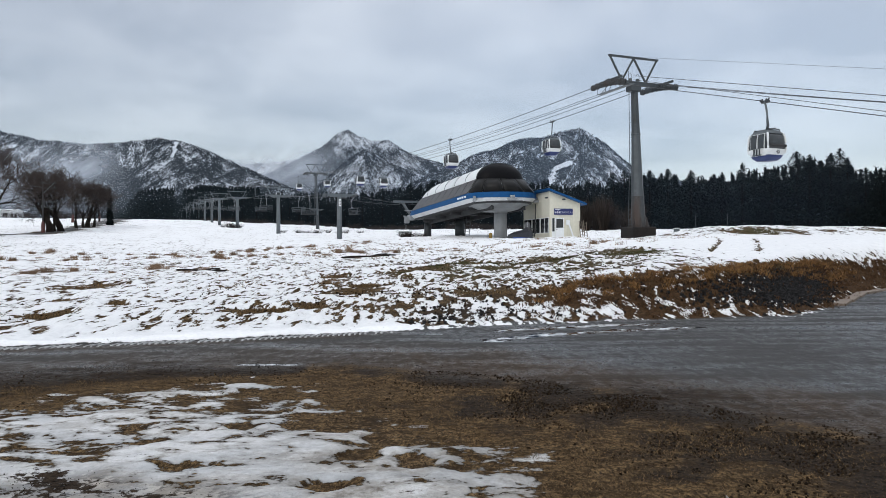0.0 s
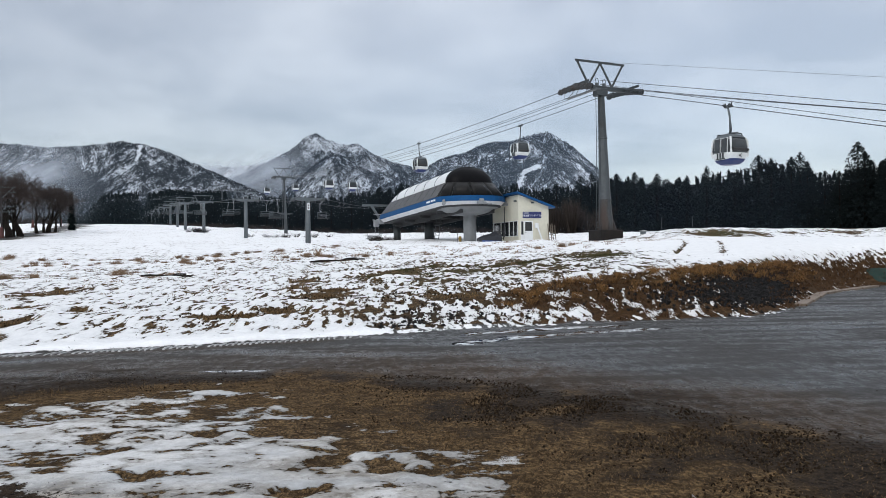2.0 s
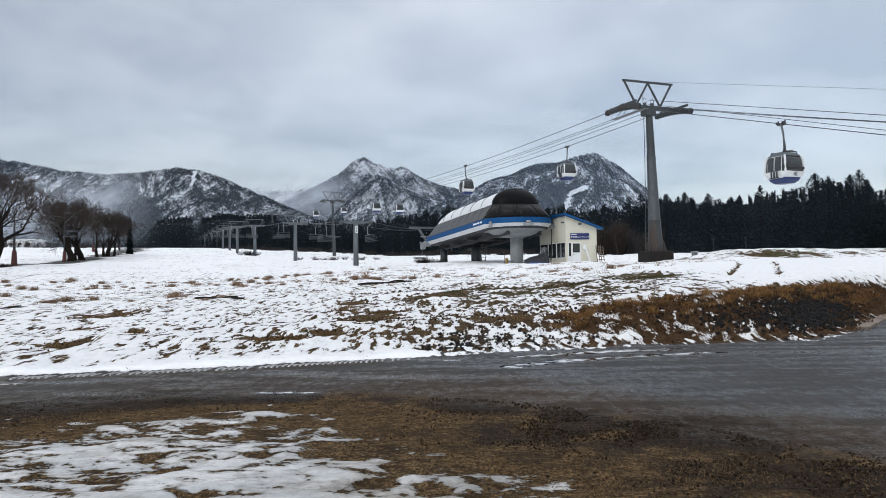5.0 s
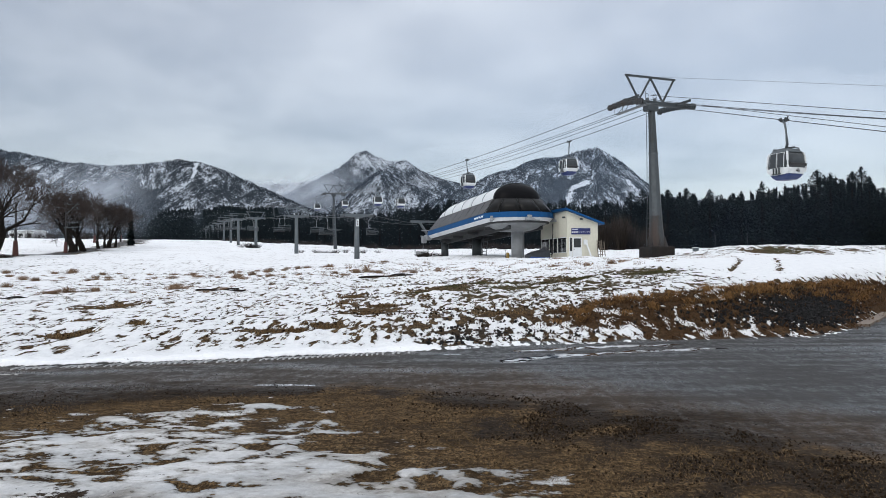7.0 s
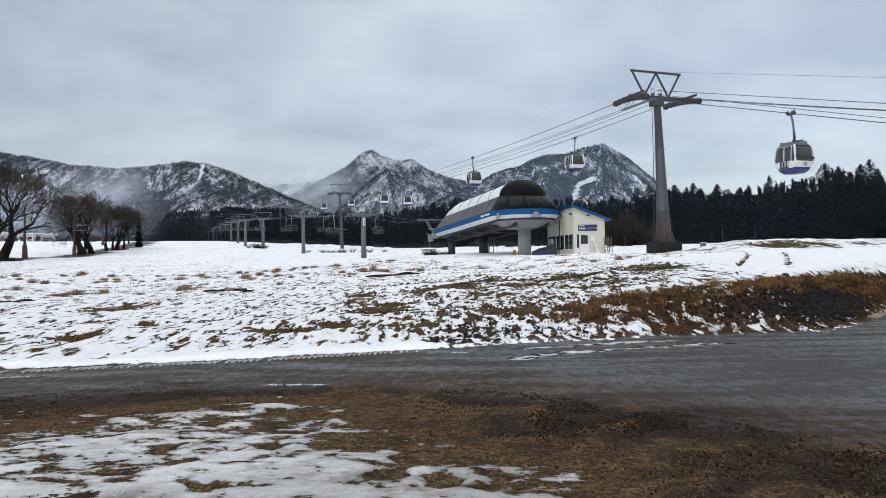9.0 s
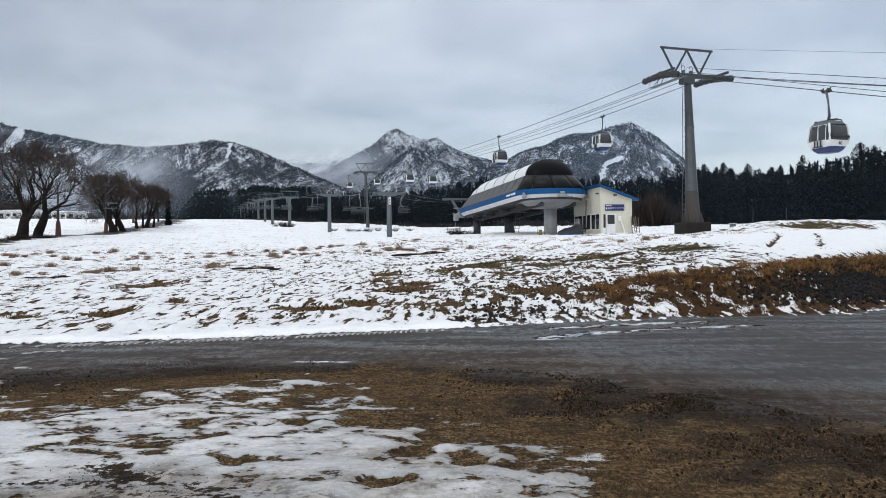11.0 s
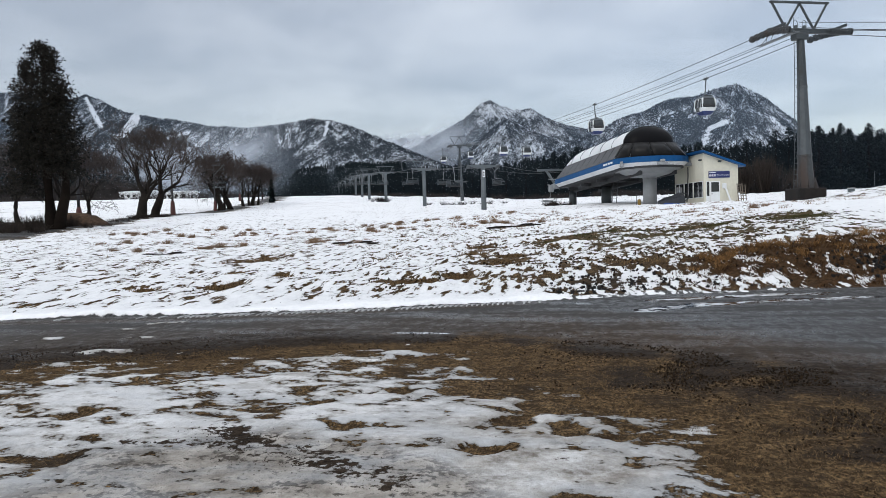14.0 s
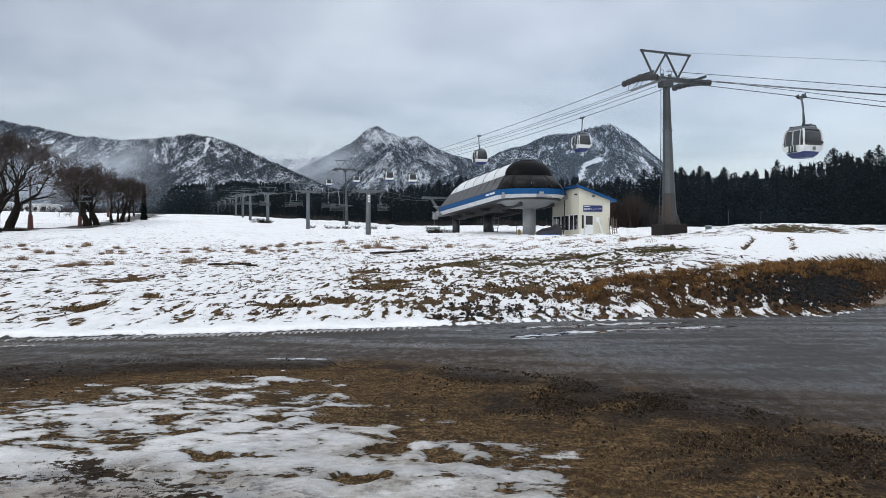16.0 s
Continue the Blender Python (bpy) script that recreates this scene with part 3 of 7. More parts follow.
def ground_material():
    m = Nodes("snow_lawn_and_asphalt")
    a = {k: m.attr(k) for k in COVER}
    n_mid, n_fine, n_grain = m.noise(4.5, 5, 0.62), m.noise(19, 4, 0.6), m.noise(75, 3, 0.6)
    n_big, n_long = m.noise(0.55, 4, 0.55), m.noise(0.9, 5, 0.6, stretch=(0.35, 1.6, 1.0))
    n_soft = m.noise(1.9, 6, 0.68)
    n_near = m.math("ADD", m.math("MULTIPLY", m.math("SUBTRACT", m.noise(4.2, 5, 0.62, stretch=(0.75, 1.2, 1.0)), 0.5), 2.8), m.math("MULTIPLY", m.math("SUBTRACT", n_fine, 0.5), 0.75))
    edge = m.math("ADD", m.math("MULTIPLY", m.math("SUBTRACT", m.noise(5.2, 3.5, 0.55, stretch=(1.0, 0.32, 1.0)), 0.5), 2.4), m.math("MULTIPLY", m.math("SUBTRACT", m.noise(17, 3, 0.55, stretch=(1.0, 0.32, 1.0)), 0.5), 0.6))
    near = m.span(a["dirt"], 0.0, 0.15)
    edge = m.math("ADD", m.math("MULTIPLY", edge, m.span(near, 0.0, 1.0, 1.0, 0.0)), m.math("MULTIPLY", n_near, near))
    edge = m.math("MULTIPLY", edge, m.span(m.noise(0.8, 2), 0.3, 0.7, 0.7, 1.1))
    edge = m.math("MULTIPLY", edge, m.span(a["firm"], 0.0, 1.0, 1.0, 0.25))
    lies = m.span(m.math("ADD", a["snow"], edge), -0.035, 0.06)
    # dead lawn, rust-coloured on the bank, mossy in places
    lawn = m.mix(m.span(m.noise(34, 5, 0.78, stretch=(1.0, 0.55, 1.0)), 0.41, 0.60), (0.020, 0.014, 0.008), (0.27, 0.175, 0.086))
    lawn = m.mix(m.span(m.math("ADD", m.math("MULTIPLY", n_soft, 0.6), m.math("MULTIPLY", n_fine, 0.4)), 0.46, 0.60, 0.0, 0.85), lawn, m.mix(m.span(n_fine, 0.35, 0.65), (0.012, 0.008, 0.005), (0.055, 0.035, 0.018)))
    lawn = m.mix(m.span(m.noise(8.5, 6, 0.78, stretch=(0.8, 1.0, 1.0)), 0.45, 0.57, 0.0, 0.85), lawn, (0.030, 0.018, 0.009))
    lawn = m.mix(m.math("MULTIPLY", a["warm"], m.span(n_mid, 0.3, 0.6, 0.4, 0.95)), lawn, m.mix(m.span(n_fine, 0.35, 0.65), (0.016, 0.009, 0.005), (0.095, 0.050, 0.024)))
    lawn = m.mix(m.math("MULTIPLY", a["green"], m.span(n_mid, 0.35, 0.6, 0.2, 0.9)), lawn, (0.045, 0.052, 0.018))
    soil = m.mix(m.span(m.math("ADD", m.math("MULTIPLY", n_fine, 0.6), m.math("MULTIPLY", n_grain, 0.4)), 0.38, 0.62), (0.006, 0.0045, 0.0035), (0.060, 0.043, 0.030))
    muddy = m.span(m.math("ADD", a["mud"], m.math("MULTIPLY", m.math("SUBTRACT", n_soft, 0.5), 2.4)), 0.36, 0.72)
    lawn = m.mix(muddy, lawn, soil)
    lawn = m.mix(m.math("MULTIPLY", a["black"], m.span(n_mid, 0.3, 0.5, 0.6, 1.0)), lawn, soil)
    tar = m.mix(m.span(m.math('ADD', m.math('MULTIPLY', n_grain, 0.5), m.math('MULTIPLY', n_fine, 0.5)), 0.32, 0.68), (0.011, 0.0108, 0.0105), (0.076, 0.073, 0.069))
    tar = m.mix(m.span(n_long, 0.38, 0.68, 0.0, 0.6), tar, m.mix(m.span(n_fine, 0.35, 0.65), (0.014, 0.014, 0.015), (0.040, 0.040, 0.041)))
    tar = m.mix(m.span(m.math("ADD", m.math("MULTIPLY", n_soft, 0.55), m.math("MULTIPLY", n_fine, 0.45)), 0.50, 0.60, 0.0, 0.55), tar, (0.020, 0.018, 0.017))
    n_wet = m.noise(6.5, 7, 0.78, stretch=(1.0, 0.5, 1.0))
    tar = m.mix(m.span(n_wet, 0.52, 0.62, 0.0, 0.55), tar, (0.016, 0.0155, 0.0155))
    tar = m.mix(m.span(n_wet, 0.44, 0.34, 0.0, 0.45), tar, (0.085, 0.082, 0.078))
    tar = m.mix(m.span(n_big, 0.48, 0.68, 0.0, 0.5), tar, (0.052, 0.051, 0.049))
    tar = m.mix(m.math("MULTIPLY", a["silt"], m.span(m.math("ADD", n_long, m.math("MULTIPLY", n_mid, 0.4)), 0.40, 0.75, 0.35, 1.0)), tar, m.mix(m.span(n_fine, 0.3, 0.7), (0.020, 0.013, 0.008), (0.080, 0.054, 0.034)))
    tar = m.mix(m.math("MULTIPLY", muddy, 0.85), tar, soil)
    bare = m.mix(m.span(m.math("ADD", a["asph"], m.math("MULTIPLY", m.math("SUBTRACT", n_soft, 0.5), 1.5)), 0.18, 0.82), lawn, tar)
    white = m.mix(m.span(m.math("ADD", m.math("MULTIPLY", n_mid, 0.6), m.math("MULTIPLY", n_fine, 0.4)), 0.35, 0.68), (0.95, 0.955, 0.96), (0.82, 0.83, 0.845))
    grime = m.math("MULTIPLY", a["dirt"], m.span(m.math("ADD", m.math("MULTIPLY", n_big, 0.6), m.math("ADD", m.math("MULTIPLY", n_soft, 0.6), m.math("MULTIPLY", n_fine, 0.4))), 0.56, 0.88, 0.12, 1.0))
    white = m.mix(grime, white, m.mix(m.span(n_mid, 0.35, 0.62), (0.20, 0.178, 0.152), (0.50, 0.475, 0.44)))
    stale = m.mix(m.span(n_mid, 0.35, 0.65), (0.22, 0.195, 0.165), (0.50, 0.46, 0.41))
    stale = m.mix(m.span(m.math("ADD", m.math("MULTIPLY", m.noise(3.4, 6, 0.76, stretch=(0.8, 1.2, 1.0)), 0.6), m.math("ADD", m.math("MULTIPLY", n_fine, 0.45), m.math("MULTIPLY", m.math("MULTIPLY", a["slush"], m.math("SUBTRACT", 1.0, a["slush"])), 0.28))), 0.545, 0.60, 0.0, 0.92), stale, (0.050, 0.040, 0.031))
    white = m.mix(m.math("MULTIPLY", a["slush"], 0.92), white, stale)
    # where the cover is thin the ground shows through
    white = m.mix(m.math("MULTIPLY", m.span(m.math("ADD", a["snow"], edge), 0.03, 0.34, 0.85, 0.0), m.span(a["dirt"], 0.0, 0.4, 0.14, 1.0)), white, (0.27, 0.25, 0.22))
    # grey patches: wet snow, plus the soft shading of its lumps as colour
    wet_shading = m.math("MULTIPLY", m.span(m.noise(1.3, 5, 0.62, stretch=(0.7, 1.5, 1.0)), 0.44, 0.66, 0.0, 0.6), near)
    white = m.mix(wet_shading, white, (0.46, 0.48, 0.50))
    white = m.mix(m.span(m.math("ADD", a["smear"], m.math("MULTIPLY", m.math("ADD", n_near, m.math("SUBTRACT", n_fine, 0.5)), 1.3)), 0.80, 1.05), white, soil)
    water = m.math("MULTIPLY", m.span(m.math("ADD", a["pool"], m.math("MULTIPLY", m.math("SUBTRACT", n_fine, 0.5), 0.15)), -0.02, 0.03), m.span(lies, 0.0, 0.5, 1.0, 0.0))
    color = m.mix(lies, bare, white)
    color = m.mix(water, color, (0.012, 0.012, 0.013))
    # pale broken patches inside the puddles
    pale_bits = m.math("ADD", m.math("MULTIPLY", a["pool"], 0.5), m.math("MULTIPLY", m.math("SUBTRACT", m.noise(6.5, 5, 0.66, stretch=(0.7, 1.6, 1.0)), 0.5), 2.6))
    pale_bits = m.math("MULTIPLY", m.span(pale_bits, 0.22, 0.32), water)
    color = m.mix(pale_bits, color, (0.66, 0.68, 0.70))
    damp = m.math("MULTIPLY", m.span(m.math("ADD", m.math("MULTIPLY", n_long, 0.5), m.math("MULTIPLY", n_wet, 0.5)), 0.44, 0.57), a["asph"])
    rough = m.span(damp, 0.0, 1.0, 0.85, 0.26)
    rough = m.math("ADD", rough, m.math("MULTIPLY", lies, 0.15))
    rough = m.math("ADD", m.math("MULTIPLY", rough, m.span(water, 0.0, 1.0, 1.0, 0.04)), m.math("MULTIPLY", pale_bits, 0.4))
    relief = m.math("ADD", m.math("MULTIPLY", n_fine, 0.55), m.math("MULTIPLY", n_grain, 0.35))
    relief = m.math("ADD", relief, m.math("MULTIPLY", lies, 0.9))
    relief = m.math("ADD", relief, m.math("MULTIPLY", n_mid, 0.5))
    relief = m.math("ADD", m.math("MULTIPLY", relief, m.span(water, 0.0, 1.0, 1.0, 0.0)), m.math("MULTIPLY", water, m.math("MULTIPLY", n_mid, 0.06)))
    relief = m.math("MULTIPLY", relief, m.span(a["asph"], 0.0, 1.0, 1.0, 0.35))
    relief = m.math('ADD', relief, m.math('MULTIPLY', m.math('MULTIPLY', a['mud'], n_fine), 1.2))
    m.bump(relief, 1.0, 0.05)
    gloss = m.math('ADD', m.math('MULTIPLY', m.math('MULTIPLY', m.math('MULTIPLY', a['asph'], m.span(muddy, 0.0, 1.0, 1.0, 0.15)), m.math('MULTIPLY', m.span(lies, 0.0, 1.0, 1.0, 0.0), m.span(a['silt'], 0.0, 1.0, 1.0, 0.2))), 0.24), m.math('MULTIPLY', water, 0.6))
    return m.done(color, rough, 0.0, m.math('ADD', gloss, 0.06))


def sheet(name, keep, label, category):
    used = np.unique(quads[keep])
    back = np.full(len(X), -1, dtype=np.int64)
    back[used] = np.arange(len(used))
    me = mesh_from(name, np.stack([X, Y, Z], -1)[used], back[quads[keep]], [ground_mat])
    for key, values in COVER.items():
        me.attributes.new(key, "FLOAT", "POINT").data.foreach_set("value", values[used].astype(np.float32))
    return tagged(new(name, me), label, category, kind="structure")


ground_mat = ground_material()
mid = quads[:, [0, 2]]
tarred = asph[mid].mean(1) > 0.5
in_lane = tarred & (lane[mid].mean(1) > 0.5) & (far_d[mid].mean(1) > 3)
sheet("ground", ~tarred, "rising snowfield with patches of dead brown grass and mud", "ground")
sheet("road", tarred & ~in_lane, "wet grey asphalt road with puddles and muddy edges", "road")
sheet("lane", in_lane, "narrow wet asphalt lane between snowy fields", "lane")


# ---- mountains ----
def mountain_material(name, bare, wood):
    m = Nodes(name)
    dense, open_snow = m.attr("wood"), m.attr("piste")
    # stems standing close together over snow, in streaks that run down either side of a rib
    side = m.attr("side")
    stems = m.mix(side, m.drawn(0.40, 3, 0.65, 3.0, 28), m.drawn(0.40, 3, 0.65, 3.0, -28))
    streaks = m.mix(side, m.drawn(0.075, 4, 0.62, 5.0, 34), m.drawn(0.075, 4, 0.62, 5.0, -34))
    clumps = m.noise(0.022, 5, 0.62, stretch=(1.0, 0.6, 0.8))
    v = m.math("ADD", m.math("MULTIPLY", m.math("SUBTRACT", stems, 0.5), 3.6), m.math("MULTIPLY", m.math("SUBTRACT", streaks, 0.5), 3.2))
    v = m.math("ADD", v, m.math("MULTIPLY", m.math("SUBTRACT", clumps, 0.5), 0.45))
    v = m.math("ADD", v, m.math("MULTIPLY", m.math("SUBTRACT", dense, 0.72), 0.60))
    trees = m.span(v, -0.44, 0.30, 0.10, 1.0)
    trees = m.math("MULTIPLY", trees, m.span(open_snow, 0.2, 0.6, 1.0, 0.0))
    needles = m.math("ADD", m.attr("conifer"), m.math("MULTIPLY", m.math("SUBTRACT", clumps, 0.5), 0.5))
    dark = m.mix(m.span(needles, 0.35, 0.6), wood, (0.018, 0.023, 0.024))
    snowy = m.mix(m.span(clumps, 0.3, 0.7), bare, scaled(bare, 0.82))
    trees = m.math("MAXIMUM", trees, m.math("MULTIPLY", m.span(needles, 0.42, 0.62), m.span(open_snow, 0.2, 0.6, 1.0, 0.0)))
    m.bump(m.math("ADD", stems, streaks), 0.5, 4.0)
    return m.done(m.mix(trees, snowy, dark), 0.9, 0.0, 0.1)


def mountain(name, label, skyline, ridge_y, foot_y, seed, wood=0.5, spur=0.30, scale=260.0, pistes=(), conifer_top=0.35, step=5.0, lean=1.15, skew=0.0, alpine=0.2, denser=((-2, 0), (2, 0)), strokes=(), trees=85000, size=1.0):
    """A wooded snowy mountain: its skyline as slopes to the side and upwards, seen from the road."""
    a, b = (np.array(v) for v in zip(*skyline))
    px = np.arange(a[0] * ridge_y, a[-1] * ridge_y, step)
    top = 1.6 + np.interp(px / ridge_y, a, b) * ridge_y
    vs = np.concatenate([np.linspace(0, 1, 110), np.linspace(1.03, 1.5, 8)])
    gx, gv = np.meshgrid(px, vs)
    gy = foot_y + gv * (ridge_y - foot_y)
    foot = 14.0
    rough = (fbm(gx / 14.0, gy / 14.0, 2, seed + 40) - 0.5) * 4.5
    warp = (fbm(gx / 300.0, gy / 300.0, 3, seed + 9) - 0.5) * 0.9
    spurs = ridged((gx + skew * gy) / scale + warp, gy / (scale * 3.2) + warp * 0.5, 5, seed)
    # narrow ribs run down from either side of each spur
    falls = smooth(np.gradient(spurs, step, axis=1) * scale, -1.2, 1.2)
    down = 0.62 * np.mean(top) / (ridge_y - foot_y)
    fine_rib = lambda k, sd: ridged((gx + k * down * gy) / (scale * 0.085) + warp * 1.2, gy / (scale * 1.9), 3, sd)
    ribs = fine_rib(1.0, seed + 60) * falls + fine_rib(-1.0, seed + 61) * (1 - falls)
    shape = np.where(gv <= 1, np.clip(gv, 0, 1) ** lean, 1 - (gv - 1) * 1.1)
    span = np.interp(gx, px, top) - foot
    gz = foot + span * shape + span * spur * (spurs - 0.55) * np.clip(gv * (1.0 - gv) * 4, 0, 1) + (rough + 2.0) * np.clip(0.35 + gv, 0, 1) * (gv <= 1.02)
    gz = gz + span * 0.05 * (ribs - 0.5) * np.clip(gv * (1.0 - gv) * 4, 0, 1)
    i = np.arange(len(vs) - 1)[:, None] * len(px) + np.arange(len(px) - 1)[None, :]
    faces = np.stack([i, i + 1, i + len(px) + 1, i + len(px)], -1).reshape(-1, 4)
    # bluish-grey snow; the blue of the wood carries some distance haze in its colour
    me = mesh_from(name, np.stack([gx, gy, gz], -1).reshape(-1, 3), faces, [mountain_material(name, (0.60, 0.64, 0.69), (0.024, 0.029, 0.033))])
    height = np.clip((gz - foot) / max(span.max(), 1), 0, 1)
    cover = wood + 0.50 * (spurs - 0.45) + 1.15 * (ribs - 0.45) - alpine * (height - 0.55) + np.interp(gx / gy, *zip(*denser))
    runs = np.zeros_like(gx)

    def beside(x0, z0, x1, z1, stray):
        """How far each place lies from a line drawn over the slope."""
        dx, dz = (x1 - x0) * ridge_y, (z1 - z0) * ridge_y
        qx, qz = gx / gy * ridge_y - x0 * ridge_y, (gz - 1.6) / gy * ridge_y - z0 * ridge_y
        t = np.clip((qx * dx + qz * dz) / (dx * dx + dz * dz), 0, 1)
        return np.hypot(qx - t * dx, qz - t * dz) + (fbm(gx / 25, gy / 25, 3, seed + 77) - 0.5) * stray

    # woods and open snow that have a place of their own on the slope
    for (x0, z0), (x1, z1), width, amount in strokes:
        cover = cover + amount * np.exp(-(np.maximum(beside(x0, z0, x1, z1, width * 1.6), 0) / width) ** 2)
    for (x0, z0), (x1, z1), width in pistes:
        far = beside(x0, z0, x1, z1, width * 0.9)
        runs = np.maximum(runs, 1 - smooth(far, width * 0.4, width * 0.75))
    needles = 1 - smooth(height + 0.25 * (fbm(gx / 120, gy / 120, 3, seed + 5) - 0.5), conifer_top - 0.1, conifer_top + 0.1)
    for key, values in dict(wood=cover, piste=runs, conifer=needles, side=falls).items():
        me.attributes.new(key, "FLOAT", "POINT").data.foreach_set("value", values.ravel().astype(np.float32))
    # bare trees on the slopes, too many to count: thin upright fans of stems
    r = np.random.default_rng(seed)
    count = trees
    iu = r.integers(0, len(px) - 1, count)
    iv = np.where(r.random(count) < 0.16, r.integers(104, 110, count), r.integers(4, 110, count))
    fu = r.random(count)
    tx = px[iu] + fu * step
    ty = gy[iv, iu] + (r.random(count) - 0.5) * 4
    tz = gz[iv, iu] * (1 - fu) + gz[iv, iu + 1] * fu
    ok = (np.abs(tx / ty + 0.1) < 0.95) & (r.random(count) < smooth(cover[iv, iu] + 0.25 * (r.random(count) - 0.5), 0.25, 1.0)) & (runs[iv, iu] < 0.3)
    tx, ty, tz = tx[ok], ty[ok], tz[ok]
    high = size * r.uniform(2.2, 5.4, len(tx)) * (ridge_y / 1350) ** 0.5
    verts = []
    for k in range(2):
        lean_x, half = r.normal(0, 0.20, len(tx)) * high, high * r.uniform(0.10, 0.24, len(tx))
        tip = np.stack([tx + lean_x, ty, tz + high * r.uniform(0.75, 1.0, len(tx))], -1)
        if k:
            # a stem that opens upwards
            verts.append(np.stack([np.stack([tx + 0.3, ty, tz - 0.8], -1), tip + np.stack([half, 0 * tx, 0 * tx], -1), tip - np.stack([half, 0 * tx, 0.2 * high], -1)], 1))
        else:
            verts.append(np.stack([np.stack([tx - half, ty, tz - 0.8], -1), np.stack([tx + half, ty, tz - 0.8], -1), tip], 1))
    verts = np.concatenate(verts).reshape(-1, 3)
    stems = mesh_from(name + "_trees", verts, np.arange(len(verts)).reshape(-1, 3), [slope_wood], False)
    tagged(new("slope_wood", stems), "bare winter wood bristling on the snowy slope", "forest", kind="stuff")
    return tagged(new(name, me), label, "mountain", kind="structure")


# stems toned bluish, so part of the distance haze lies in their colour
slope_wood = leafy("slope_wood", (0.018, 0.022, 0.028), (0.062, 0.066, 0.074), 0.95, 0.05)
mountain("mountain_west", "wooded snowy mountain range with a cut ski run",
         ((-1.7, 0.20), (-1.3, 0.26), (-1.05, 0.24), (-0.9, 0.225), (-0.84, 0.205), (-0.79, 0.217), (-0.766, 0.207), (-0.731, 0.188), (-0.697, 0.178), (-0.639, 0.167), (-0.573, 0.154), (-0.508, 0.147), (-0.462, 0.149), (-0.403, 0.155), (-0.381, 0.151), (-0.354, 0.145), (-0.328, 0.134), (-0.294, 0.118), (-0.22, 0.085), (-0.15, 0.05)),
         1350, 1000, 3, size=0.55, trees=70000, denser=((-1.0, 0.2), (-0.5, 0.1), (-0.42, -0.1), (-0.3, -0.12)), wood=1.20, spur=0.42, scale=230.0, conifer_top=0.2,
         strokes=(((-0.541, 0.101), (-0.486, 0.112), 24, 0.50), ((-0.486, 0.112), (-0.444, 0.100), 24, 0.50), ((-0.480, 0.118), (-0.462, 0.073), 20, 0.50), ((-0.489, 0.139), (-0.408, 0.135), 15, -0.16), ((-0.428, 0.103), (-0.387, 0.133), 7, -0.38), ((-0.384, 0.141), (-0.348, 0.122), 9, -0.27), ((-0.381, 0.148), (-0.346, 0.119), 3, 0.90), ((-0.371, 0.111), (-0.327, 0.108), 11, 0.60), ((-0.649, 0.143), (-0.624, 0.118), 15, 0.50), ((-0.424, 0.087), (-0.383, 0.074), 13, -0.13), ((-0.406, 0.148), (-0.424, 0.116), 8, 0.50),),
         pistes=(((-0.79, 0.213), (-0.765, 0.165), 6.0), ((-0.702, 0.175), (-0.722, 0.152), 13.0), ((-0.72, 0.150), (-0.74, 0.148), 7.0), ((-0.61, 0.147), (-0.645, 0.140), 7.0), ((-0.53, 0.088), (-0.505, 0.070), 4.0), ((-0.38, 0.15), (-0.385, 0.13), 6.0)))
mountain("mountain_pass", "far hazy snow-covered ridge between two mountains",
         ((-0.55, 0.10), (-0.4, 0.122), (-0.33, 0.123), (-0.294, 0.119), (-0.251, 0.12), (-0.217, 0.124), (-0.1, 0.12), (0.1, 0.10)),
         2700, 2150, 8, wood=0.25, spur=0.3, scale=300.0, conifer_top=-0.3, step=9.0, trees=6000)
mountain("mountain_peak", "steep pointed mountain with snow-streaked rocky ribs",
         ((-0.42, 0.03), (-0.33, 0.055), (-0.295, 0.077), (-0.252, 0.102), (-0.209, 0.123), (-0.171, 0.143), (-0.15, 0.161), (-0.135, 0.167), (-0.122, 0.158), (-0.102, 0.151), (-0.077, 0.151), (-0.054, 0.136), (-0.03, 0.125), (0.001, 0.118), (0.017, 0.114), (0.047, 0.103), (0.077, 0.085), (0.15, 0.05)),
         1750, 1300, 12, trees=36000, size=0.42, wood=1.10, spur=0.5, scale=200.0, alpine=0.75,
         strokes=(((-0.239, 0.100), (-0.177, 0.138), 23, 0.60), ((-0.200, 0.103), (-0.181, 0.124), 10, -0.27), ((-0.156, 0.142), (-0.139, 0.161), 12, -0.55), ((-0.124, 0.155), (-0.073, 0.145), 11, -0.52), ((-0.136, 0.163), (-0.124, 0.149), 4, 0.50), ((-0.089, 0.138), (-0.037, 0.102), 10, -0.16), ((-0.139, 0.164), (-0.162, 0.134), 4, 0.50),), denser=((-0.4, 0.5), (-0.2, 0.42), (-0.165, 0.05), (-0.13, -0.12), (-0.06, -0.05), (0.0, 0.1), (0.1, 0.3)), conifer_top=0.12, step=4.5, lean=1.25, skew=0.25)
